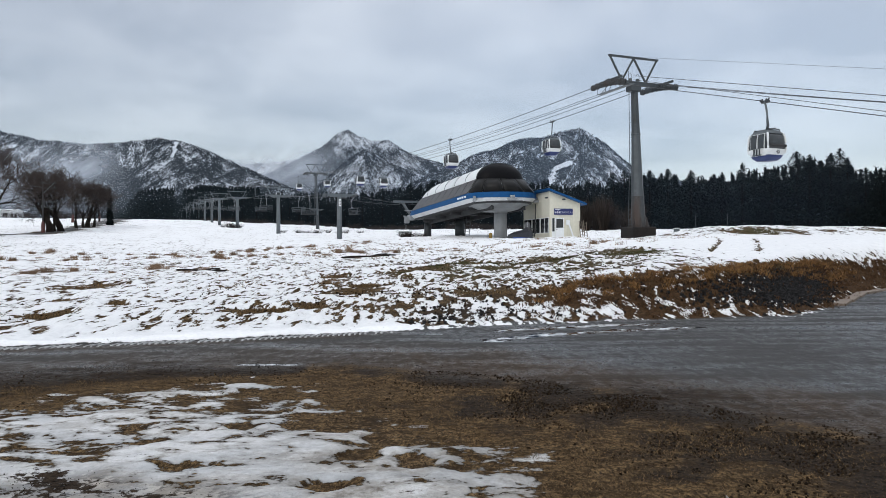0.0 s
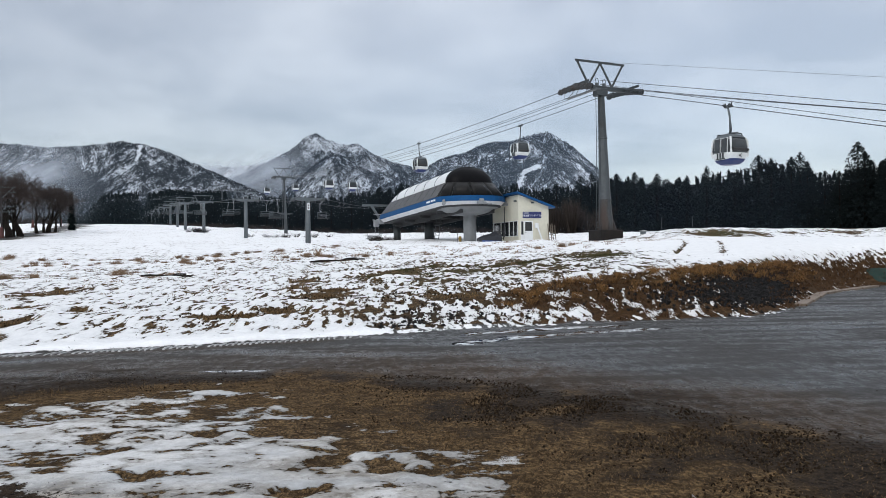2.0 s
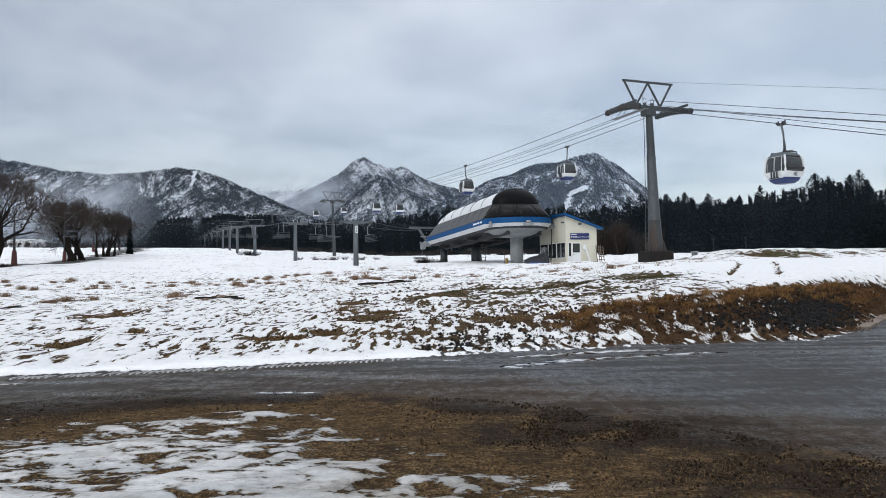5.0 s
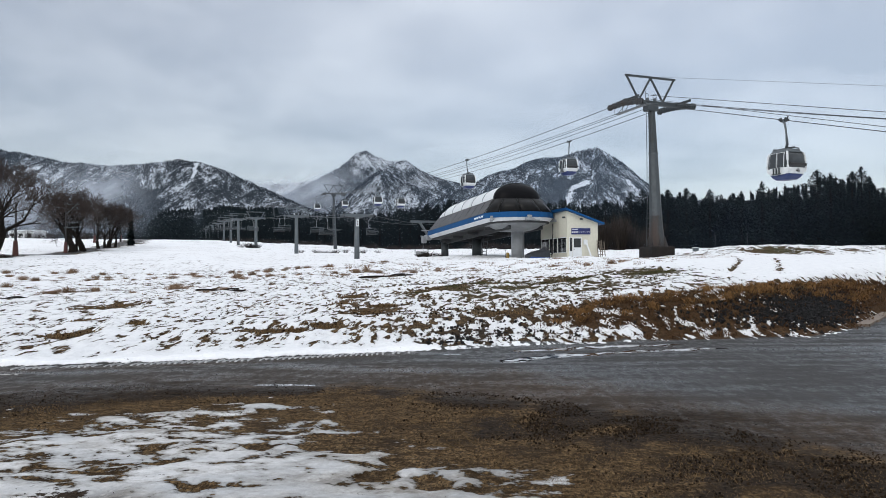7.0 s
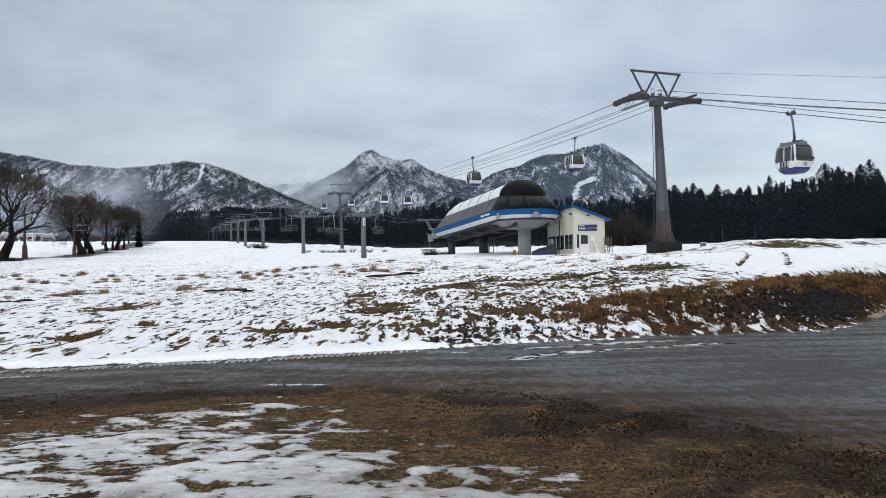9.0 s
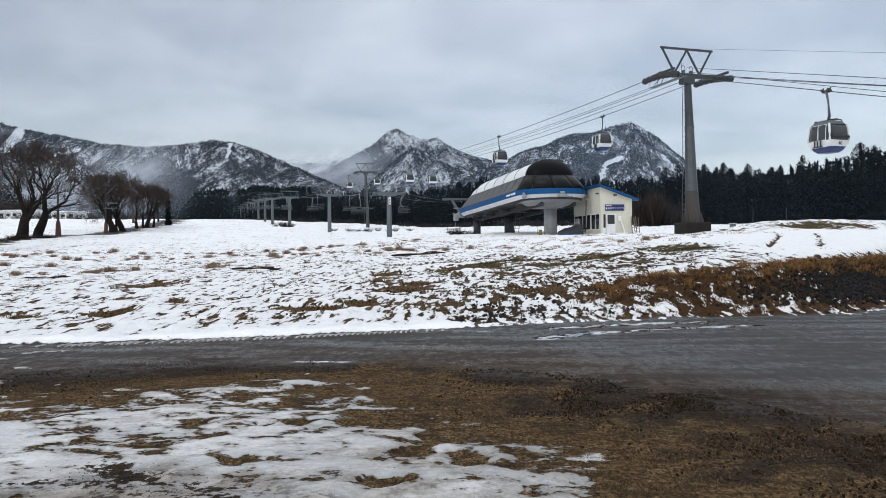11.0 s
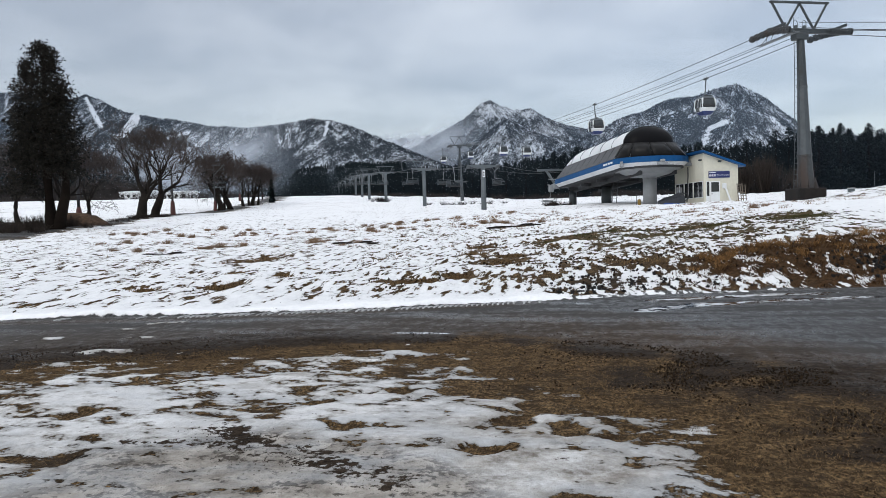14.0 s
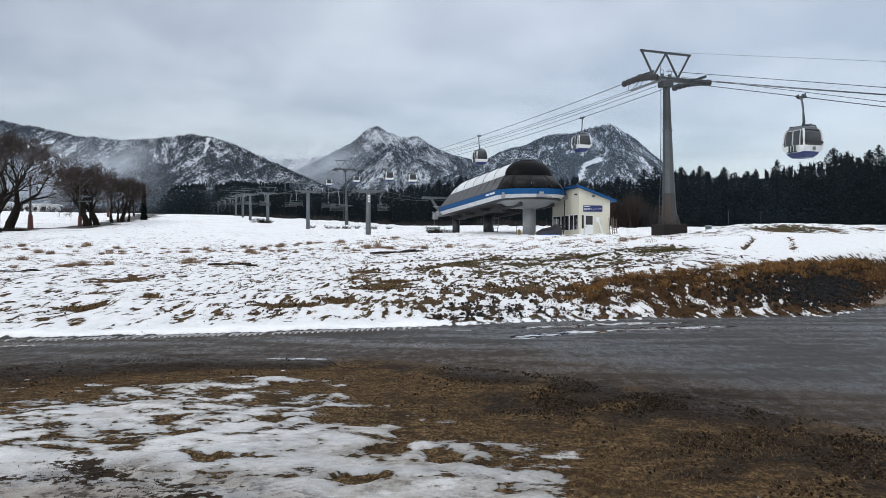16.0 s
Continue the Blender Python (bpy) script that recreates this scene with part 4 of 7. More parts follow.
mountain("mountain_shoulder", "lower snow-streaked spur standing before the pointed mountain",
         ((-0.33, 0.030), (-0.26, 0.045), (-0.1953, 0.0695), (-0.1795, 0.0831), (-0.1537, 0.107), (-0.1289, 0.1292), (-0.1085, 0.1384), (-0.0843, 0.1234), (-0.0497, 0.1066), (-0.0241, 0.0932), (0.0014, 0.0799), (0.06, 0.05), (0.14, 0.03)),
         1450, 1130, 31, trees=36000, size=0.42, wood=1.12, spur=0.45, scale=150.0, alpine=0.25,
         strokes=(((-0.113, 0.140), (-0.166, 0.097), 5, 0.70), ((-0.113, 0.140), (-0.103, 0.098), 5, 0.60), ((-0.125, 0.121), (-0.150, 0.096), 6, -0.27), ((-0.105, 0.128), (-0.082, 0.103), 7, -0.22), ((-0.089, 0.135), (-0.062, 0.106), 4, 0.50),), denser=((-0.3, 0.3), (-0.16, 0.1), (-0.11, 0.0), (0.1, 0.1)), conifer_top=0.1, step=4.5, lean=1.1, skew=-0.35)
mountain("mountain_east", "broad dark wooded mountain with a narrow white ski run",
         ((-0.08, 0.075), (-0.007, 0.105), (0.017, 0.114), (0.04, 0.128), (0.078, 0.138), (0.109, 0.152), (0.146, 0.154), (0.168, 0.16), (0.194, 0.166), (0.219, 0.153), (0.24, 0.137), (0.261, 0.119), (0.281, 0.10), (0.305, 0.094), (0.354, 0.087), (0.42, 0.09), (0.6, 0.085), (0.9, 0.08), (1.3, 0.12), (1.8, 0.1)),
         1200, 890, 19, size=0.55, trees=60000, wood=1.26, spur=0.36, scale=210.0, conifer_top=0.22,
         strokes=(((0.087, 0.144), (0.135, 0.149), 6, 0.60), ((0.124, 0.119), (0.167, 0.118), 12, 0.50), ((0.097, 0.133), (0.134, 0.141), 6, -0.33), ((0.178, 0.156), (0.217, 0.138), 9, 0.50), ((0.145, 0.133), (0.170, 0.144), 5, -0.22), ((0.113, 0.113), (0.133, 0.129), 4, -0.22), ((0.189, 0.132), (0.213, 0.116), 6, 0.40), ((0.017, 0.114), (0.081, 0.125), 8, -0.16),),
         pistes=(((0.180, 0.119), (0.160, 0.110), 5.0), ((0.160, 0.110), (0.149, 0.08), 6.5), ((0.236, 0.122), (0.252, 0.107), 2.6)))


# ---- mist that drifts along the slopes, and sheets that stand in for haze ----
def mist_haze_material(name, density, scale, tint):
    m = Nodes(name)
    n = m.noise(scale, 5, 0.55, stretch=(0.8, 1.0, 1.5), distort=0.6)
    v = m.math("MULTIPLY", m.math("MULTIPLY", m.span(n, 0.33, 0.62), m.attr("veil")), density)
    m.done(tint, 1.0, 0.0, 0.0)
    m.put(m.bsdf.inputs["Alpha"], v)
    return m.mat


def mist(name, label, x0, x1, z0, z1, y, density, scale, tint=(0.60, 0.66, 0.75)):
    """A see-through sheet for mist and for haze, curved a little, that fades out towards its rim."""
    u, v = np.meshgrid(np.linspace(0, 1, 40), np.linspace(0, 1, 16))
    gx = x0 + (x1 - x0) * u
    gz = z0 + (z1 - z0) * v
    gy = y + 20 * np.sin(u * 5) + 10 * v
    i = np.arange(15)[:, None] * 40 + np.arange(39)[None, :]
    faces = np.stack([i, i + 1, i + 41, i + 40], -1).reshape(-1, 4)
    me = mesh_from(name, np.stack([gx, gy, gz], -1).reshape(-1, 3), faces, [mist_haze_material(name, density, scale, tint)])
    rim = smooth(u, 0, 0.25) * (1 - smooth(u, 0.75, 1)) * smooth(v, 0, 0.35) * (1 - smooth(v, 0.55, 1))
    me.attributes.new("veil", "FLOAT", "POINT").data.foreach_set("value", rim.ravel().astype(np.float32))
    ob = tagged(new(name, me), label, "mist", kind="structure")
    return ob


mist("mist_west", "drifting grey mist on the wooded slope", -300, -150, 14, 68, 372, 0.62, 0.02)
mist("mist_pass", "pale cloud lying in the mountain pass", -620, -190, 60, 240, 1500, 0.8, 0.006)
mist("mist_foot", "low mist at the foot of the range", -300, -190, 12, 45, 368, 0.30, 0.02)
# blue-tinted upright sheets imitate aerial haze before the wood, slopes and peak
mist("haze_near", "bluish sheet standing in for faint haze over the snowfield", -420, 420, -30, 75, 126, 0.022, 0.0006, (0.40, 0.56, 0.80))
mist("haze_valley", "thin bluish sheet standing in for haze before the mountains", -1900, 1900, -60, 400, 500, 0.115, 0.0004, (0.40, 0.56, 0.80))
mist("haze_height", "thin bluish sheet standing in for haze before the far peak", -2100, 2100, -120, 560, 860, 0.10, 0.0003, (0.42, 0.57, 0.80))


# ---- quad chairlift terminal ----
def u_path(half, nose, tail, n=14):
    """Half a capsule seen from above: up the left side, round the nose, and back on the right; local y runs to the tail."""
    pts = [(-half, tail), (-half, tail * 0.5), (-half, 0.0)]
    for k in range(1, n):
        t = math.pi * k / n
        pts.append((-half * math.cos(t), -nose * math.sin(t)))
    return pts + [(half, 0.0), (half, tail * 0.5), (half, tail)]


def drop(s):
    """The hood leans down towards its tail."""
    return -0.052 * max(s, 0.0)


def wall_ring(bm, low, high, z0, z1, thick=0.08):
    """A standing band between two capsule outlines, with thickness."""
    a = [Vector((x, y, z0 + drop(y))) for x, y in low]
    b = [Vector((x, y, z1 + drop(y))) for x, y in high]
    inner = lambda ring_pts: [Vector((p.x * 0.985, p.y if p.y > 0 else p.y * 0.98, p.z)) for p in ring_pts]
    return loft(bm, [list(r) for r in zip(a, b, inner(b), inner(a))])


def chair_terminal(x, y, turn):
    z0 = ground_z(x, y)
    lift_house = thing("chairlift_terminal", "blue and white chairlift terminal with smoked hood on three columns", "ski lift station", pose(x, y, z0, 0, 0, turn))
    h = lambda z: z - z0
    tail = 19.3
    # columns
    bm = bmesh.new()
    rod(bm, [(0, 0, -0.4), (0, 0, h(6.0))], 0.72, 20)
    rod(bm, [(0, 0, h(5.3)), (0, 0, h(6.15))], [0.74, 1.5], 20)
    part("column", bm, pale_steel, lift_house, "broad grey steel column", True)
    for px, py in ((0.3, 12.4), (-2.0, 18.0)):
        bm = bmesh.new()
        g = ground_z(x + px * math.cos(radians(turn)) - py * math.sin(radians(turn)), y + px * math.sin(radians(turn)) + py * math.cos(radians(turn))) - z0
        rod(bm, [(px, py, g - 0.4), (px, py, h(5.75) + drop(py))], 0.62 if py < 15 else 0.48, 16)
        part("column", bm, steel_dark, lift_house, "", True)
    # soffit with its beams
    bm = bmesh.new()
    loft(bm, [[(px * 0.96, py, h(zz) + drop(py)) for px, py in u_path(3.55, 3.5, tail)] for zz in (6.22, 6.42)])
    part("soffit", bm, soffit_mat, lift_house, "dark grey steel underside")
    for px in (-1.9, 1.9):
        bm = bmesh.new()
        beam(bm, (px, -2.0, h(5.82)), (px, tail - 0.5, h(5.82) + drop(tail)), 0.28, 0.5)
        part("girder", bm, soffit_mat, lift_house)
    for py in (1.5, 6.5, 11.5, 16.0):
        bm = bmesh.new()
        beam(bm, (-3.3, py, h(5.86) + drop(py)), (3.3, py, h(5.86) + drop(py)), 0.22, 0.34)
        part("crossbeam", bm, soffit_mat, lift_house)
    # funnel-shaped fairing under the nose
    bm = bmesh.new()
    loft(bm, [[(px * k, py * k if py < 1 else 2.2, h(zz)) for px, py in u_path(3.4, 3.2, 2.2)] for k, zz in ((1.0, 6.40), (0.93, 6.12), (0.66, 5.72), (0.34, 5.45))], closed=True)
    part("fairing", bm, pale_steel, lift_house)
    bm = bmesh.new()
    wall_ring(bm, u_path(3.45, 3.4, tail), u_path(3.92, 3.62, tail), h(6.40), h(6.80))
    part("rim", bm, white_paint, lift_house, "dull white lower rim")
    bm = bmesh.new()
    wall_ring(bm, u_path(3.98, 3.82, tail + 0.05), u_path(3.94, 3.78, tail + 0.05), h(6.77), h(7.36))
    part("band", bm, blue_paint, lift_house, "bright blue painted band")
    # white strip of shapes on the band, in place of lettering
    for k, (a, w) in enumerate(((0.6, 0.55), (1.3, 0.5), (1.95, 0.35), (2.5, 0.6))):
        bm = bmesh.new()
        box(bm, (-3.995, a, h(7.06) + drop(a)), (0.02, w, 0.2))
        part("band_mark", bm, letter_mat, lift_house)
    # sloping side panels, one by one
    n, L = 9, tail - 0.4
    for side in (-1, 1):
        for k in range(n):
            y0, y1 = 0.05 + L * k / n, 0.05 + L * (k + 1) / n - 0.06
            lean = 0.75
            bm = bmesh.new()
            lo0, lo1 = Vector((side * 3.92, y0, h(7.36) + drop(y0))), Vector((side * 3.92, y1, h(7.36) + drop(y1)))
            up0, up1 = Vector((side * 2.86, y0 - lean * 0.3 * (y0 / L), h(8.92) + drop(y0))), Vector((side * 2.86, y1 - lean * 0.3 - 0.6 * (k == n - 1), h(8.92) + drop(y1)))
            plate(bm, (lo0, lo1, up1, up0) if side < 0 else (lo1, lo0, up0, up1), 0.06)
            part("side_panel", bm, panel_mat, lift_house)
    # nose skirt in five curved panels
    cuts = [k * math.pi / 5 for k in range(6)]
    for t0, t1 in zip(cuts, cuts[1:]):
        bm = bmesh.new()
        rows_ = []
        for t in np.linspace(t0 + 0.008, t1 - 0.008, 5):
            lo = Vector((-3.92 * math.cos(t), -3.62 * math.sin(t), h(7.36)))
            hi = Vector((-2.86 * math.cos(t), -1.75 * math.sin(t) ** 0.8, h(8.92)))
            inn = Vector((0.05 * math.cos(t), 0.05 * math.sin(t), 0))
            rows_.append([lo, hi, hi + inn, lo + inn])
        loft(bm, rows_)
        part("nose_panel", bm, hood_mat, lift_house, "dark smoked nose panel", True)
    # smoked dome over the nose
    bm = bmesh.new()
    rings = []
    for e in np.linspace(0, math.pi / 2 * 0.985, 10):
        rings.append([Vector((-2.78 * math.cos(t) * math.cos(e), -1.5 * math.sin(t) * math.cos(e) ** 1.6 + 0.1, h(8.95) + 1.78 * math.sin(e))) for t in np.linspace(0, math.pi, 20)])
    loft(bm, rings, closed=False)
    part("dome", bm, dome_mat, lift_house, "black smoked acrylic dome", True)
    bm = bmesh.new()
    rod(bm, [(-2.82 * math.cos(t), 0.1, h(8.95) + 1.82 * math.sin(t)) for t in np.linspace(0, math.pi, 24)], 0.06, 6)
    part("dome_frame", bm, steel_dark, lift_house)
    # vaulted white roof, rounded off at the tail
    bm = bmesh.new()
    rings = []
    for s, k in [(0.12, 1.0), (4, 1.0), (8, 1.0), (12, 1.0), (15.0, 1.0), (16.3, 0.93), (17.2, 0.78), (17.7, 0.55), (17.9, 0.2)]:
        rings.append([Vector((-2.84 * math.cos(t), s, h(8.92) + drop(s) + 1.84 * k * math.sin(t))) for t in np.linspace(0, math.pi, 20)])
    loft(bm, rings, closed=False)
    part("roof", bm, white_paint, lift_house, "snow-white vaulted roof", True)
    for s in (3.2, 6.4, 9.6, 12.8, 15.8):
        bm = bmesh.new()
        rod(bm, [(-2.87 * math.cos(t), s, h(8.92) + drop(s) + 1.87 * math.sin(t)) for t in np.linspace(0.05, math.pi - 0.05, 14)], 0.03, 4)
        part("roof_rib", bm, steel, lift_house)
    # carriers held round the nose
    for t in (0.35, 1.45, 2.75):
        bm = bmesh.new()
        c = Vector((-3.95 * math.cos(t), -3.9 * math.sin(t), h(6.55)))
        q = Matrix.Rotation(-t + math.pi / 2, 3, "Z")
        box(bm, c, (1.1, 0.35, 0.28), q, 0.05)
        box(bm, c + Vector((0, 0, 0.28)), (0.5, 0.3, 0.3), q, 0.05)
        rod(bm, [c + q @ Vector((0.2, 0, 0)), c + q @ Vector((0.9, 0, -0.12)), c + q @ Vector((1.25, 0, -0.1))], 0.07, 6)
        part("chair_grip", bm, pale_steel, lift_house, "pale grey chair grip")
    bm = bmesh.new()
    c = Vector((3.05, -2.4, h(5.2)))
    rod(bm, [c + Vector((0, 0, 1.0)), c, c + Vector((-0.1, 0.1, -2.6))], 0.06, 6)
    part("cable_drop", bm, rubber, lift_house)
    # rope arm and gantry at the tail
    bm = bmesh.new()
    beam(bm, (-3.4, tail + 0.8, h(5.4)), (-4.6, tail + 1.6, h(7.7)), 0.28, 0.28)
    beam(bm, (-5.9, tail + 1.4, h(7.75)), (0.5, tail + 1.6, h(7.75)), 0.22, 0.28)
    part("rope_arm", bm, steel, lift_house)
    bm = bmesh.new()
    box(bm, (-3.6, tail + 0.7, h(5.55)), (0.9, 1.2, 0.7), None, 0.08)
    box(bm, (-4.2, tail + 0.9, h(5.25)), (0.6, 0.7, 0.9), None, 0.08)
    rod(bm, [(-4.5, tail + 1.0, h(6.5)), (-3.3, tail + 1.0, h(6.5)), (-3.2, tail + 0.2, h(6.3))], 0.07, 6)
    part("gantry", bm, pale_steel, lift_house, "pale grey machine gantry")
    return lift_house


chair_terminal(6.34, 77.3, 21.2)


def leaning_ladder(x, y, high, turn, lean, wide, n, material, label, sink=0.0):
    lad = thing("ladder", label, "ladder", pose(x, y, ground_z(x, y) - sink, lean, 0, turn))
    for s in (-1, 1):
        bm = bmesh.new()
        box(bm, (s * wide / 2, 0, high / 2), (0.05, 0.09, high))
        part("rail", bm, material, lad)
    for k in range(n):
        bm = bmesh.new()
        rod(bm, [(-wide / 2, 0, high * (k + 0.6) / n), (wide / 2, 0, high * (k + 0.6) / n)], 0.025, 6)
        part("rung", bm, material, lad)
    return lad


leaning_ladder(3.0, 88.2, 3.6, 20, 16, 0.55, 9, steel_dark, "dark steel ladder leaning on a terminal column")


# ---- operator's hut ----
def lettering(text, size, material, m, parent, name="lettering", depth=0.006):
    curve = bpy.data.curves.new(name, "FONT")
    curve.body, curve.size, curve.extrude, curve.align_x, curve.align_y = text, size, depth, "CENTER", "CENTER"
    tmp = bpy.data.objects.new(name, curve)
    scene.collection.objects.link(tmp)
    me = bpy.data.meshes.new_from_object(tmp.evaluated_get(bpy.context.evaluated_depsgraph_get()))
    bpy.data.objects.remove(tmp)
    me.materials.clear()
    me.materials.append(material)
    ob = new(name, me)
    ob.parent = parent
    ob.matrix_basis = m
    return ob


def hut(x, y, turn):
    """A lean-to hut; local x runs along the front with the door, local y along the wall of windows."""
    z0 = ground_z(x, y) + 0.15
    house = thing("lift_hut", "cream lift operator hut with blue roof edge, windows and white door", "hut", pose(x, y, z0, 0, 0, turn))
    W, D, hi, lo = 3.5, 7.6, 5.0, 3.75
    top = lambda px: hi + (lo - hi) * px / W
    # the wall with the windows has openings cut between posts
    opens = [(0.2, 2.5), (2.65, 4.9), (5.05, 7.4)]
    bm = bmesh.new()
    box(bm, (0.07, D / 2, 0.1), (0.14, D, 1.0))
    box(bm, (0.07, D / 2, (2.25 + top(0)) / 2), (0.14, D, top(0) - 2.25))
    cuts = [0.0] + [v for o in opens for v in o] + [D]
    for a, b in zip(cuts[::2], cuts[1::2]):
        box(bm, (0.07, (a + b) / 2, 1.42), (0.14, b - a, 1.66))
    part("wall", bm, cream_wall, house)
    bm = bmesh.new()
    loft(bm, [[(0.14, yy, -0.5), (W, yy, -0.5), (W, yy, top(W)), (0.14, yy, top(0.14))] for yy in (0.0, 0.14)])
    part("wall", bm, cream_wall, house)
    bm = bmesh.new()
    loft(bm, [[(0.14, yy, -0.5), (W, yy, -0.5), (W, yy, top(W)), (0.14, yy, top(0.14))] for yy in (D - 0.14, D)])
    part("wall", bm, cream_wall, house)
    bm = bmesh.new()
    box(bm, (W - 0.07, D / 2, (top(W) - 0.5) / 2), (0.14, D - 0.28, top(W) + 0.5))
    part("wall", bm, cream_wall, house)
    bm = bmesh.new()
    box(bm, (W / 2, D / 2, -0.15), (W - 0.3, D - 0.3, 0.1))
    part("floor_slab", bm, concrete_dark, house)
    # siding battens on the front
    for k in range(1, 12):
        bm = bmesh.new()
        px = W * k / 12
        box(bm, (px, -0.004, (top(px) - 0.2) / 2), (0.018, 0.02, top(px) + 0.2))
        part("batten", bm, cream_wall, house)
    # roof with a deep blue fascia
    bm = bmesh.new()
    loft(bm, [[(-0.3, yy, top(-0.3) + 0.0), (W + 0.55, yy, top(W + 0.55)), (W + 0.55, yy, top(W + 0.55) + 0.2), (-0.3, yy, top(-0.3) + 0.2)] for yy in (-0.5, D + 0.4)])
    part("roof", bm, blue_paint, house, "blue sheet-metal roof")
    for a, b in opens:
        n = 2
        win = thing("window", "", "")
        win.parent = house
        bm = bmesh.new()
        for zz in (0.62, 2.23):
            box(bm, (0.04, (a + b) / 2, zz), (0.11, b - a, 0.06))
        for k in range(n + 1):
            box(bm, (0.035, a + 0.03 + (b - a - 0.06) * k / n, 1.42), (0.12, 0.06, 1.56))
        part("window_frame", bm, white_paint, win)
        for k in range(n):
            bm = bmesh.new()
            w = (b - a - 0.06) / n - 0.06
            box(bm, (-0.005 + 0.01 * (k % 2), a + 0.03 + (b - a - 0.06) * (k + 0.5) / n, 1.42), (0.02, w, 1.55))
            part("pane", bm, window_glass, win)
    # narrow window and door on the front
    bm = bmesh.new()
    box(bm, (0.40, -0.03, 1.15), (0.34, 0.06, 2.1))
    part("side_light", bm, white_paint, house)
    bm = bmesh.new()
    box(bm, (0.40, -0.07, 1.45), (0.24, 0.03, 1.4))
    part("pane", bm, window_glass, house)
    door = thing("door", "", "")
    door.parent = house
    bm = bmesh.new()
    box(bm, (1.12, -0.035, 1.05), (0.98, 0.07, 2.3), None, 0.01)
    part("leaf", bm, white_paint, door, "white door with a glazed upper half")
    bm = bmesh.new()
    box(bm, (1.12, -0.08, 1.62), (0.78, 0.03, 0.95))
    part("pane", bm, window_glass, door)
    bm = bmesh.new()
    rod(bm, [(0.72, -0.08, 0.95), (0.72, -0.14, 0.95), (0.84, -0.14, 0.95)], 0.02, 6)
    part("handle", bm, steel, door)
    bm = bmesh.new()
    box(bm, (2.05, -0.08, 1.7), (0.42, 0.14, 0.5), None, 0.02)
    part("meter_box", bm, white_paint, house)
    for px, py, pz in ((1.55, -0.18, 4.15), (-0.15, 0.5, 4.35)):
        bm = bmesh.new()
        box(bm, (px, py, pz), (0.30, 0.25, 0.16), None, 0.03)
        part("flood_lamp", bm, steel_dark, house)
    return house, z0


hut_house, hut_z = hut(11.25, 74.0, 14.5)
hut_m = pose(11.25, 74.0, hut_z, 0, 0, 14.5)
sign = thing("sign", "dark blue sign with white Japanese lettering on the hut", "sign", hut_m @ pose(1.55, -0.05, 2.85))
bm = bmesh.new()
box(bm, (0, 0, 0), (2.15, 0.05, 0.66), None, 0.008)
part("board", bm, sign_blue, sign)
lettering("クワッドリフト", 0.235, letter_mat, pose(0.30, -0.031, -0.08, 90, 0, 0), sign)
for k in range(3):
    bm = bmesh.new()
    for dz in (-0.07, 0.0, 0.07):
        box(bm, (-0.93 + 0.235 * k, -0.03, -0.08 + dz), (0.18, 0.012, 0.035))
    box(bm, (-0.93 + 0.235 * k, -0.03, -0.08), (0.03, 0.012, 0.20))
    part("mark", bm, letter_mat, sign)
bm = bmesh.new()
box(bm, (-0.68, -0.03, 0.20), (0.62, 0.012, 0.07))
part("mark", bm, letter_mat, sign)
plank = thing("plank", "long white board leaning against the hut wall", "board", hut_m @ pose(2.62, -0.55, -0.25, -14, -14, 0))
bm = bmesh.new()
box(bm, (0, 0, 1.2), (0.16, 0.05, 2.4), None, 0.01)
part("board", bm, white_paint, plank)
for k in range(2):
    p = hut_m @ Vector((3.55 + 0.22 * k, -0.55 - 0.15 * k, 0))
    leaning_ladder(p.x, p.y, 2.1 - 0.15 * k, 14.5, -10, 0.5, 6, wood_mat, "weathered wooden stepladder leaning on the hut")


# ---- gondola line ----
LINE = Vector((-0.378, 0.926, 0.0))
ACROSS = Vector((0.926, 0.378, 0.0))
LINE_TURN = math.degrees(math.atan2(-LINE.x, LINE.y))


def sheave_train(tower, material, bm_frame, c, n, gap, slope):
    """A row of rope wheels along the line at c, hanging from rocker beams."""
    side = 1
    for k in range(n):
        s = (k - (n - 1) / 2) * gap
        z = -abs(s) ** 2 * 0.035 * side + slope * s
        p = c + Vector((0, s, z))
        wheel = bmesh.new()
        for dx in (-0.09, 0.09):
            rod(wheel, [p + Vector((dx - 0.022, 0, 0)), p + Vector((dx + 0.022, 0, 0))], 0.24, 14)
        rod(wheel, [p + Vector((-0.2, 0, 0)), p + Vector((0.2, 0, 0))], 0.07, 8)
        part("sheave", wheel, material, tower)
        if k % 2 == 0 and k + 1 < n:
            s2 = s + gap
            z2 = -abs(s2) ** 2 * 0.035 * side + slope * s2
            beam(bm_frame, p + Vector((0.24, 0, 0)), c + Vector((0.24, s2, z2)), 0.05, 0.2)
    beam(bm_frame, c + Vector((0.3, -gap * n * 0.3, 0.30 * side)), c + Vector((0.3, gap * n * 0.3, 0.30 * side)), 0.10, 0.18)


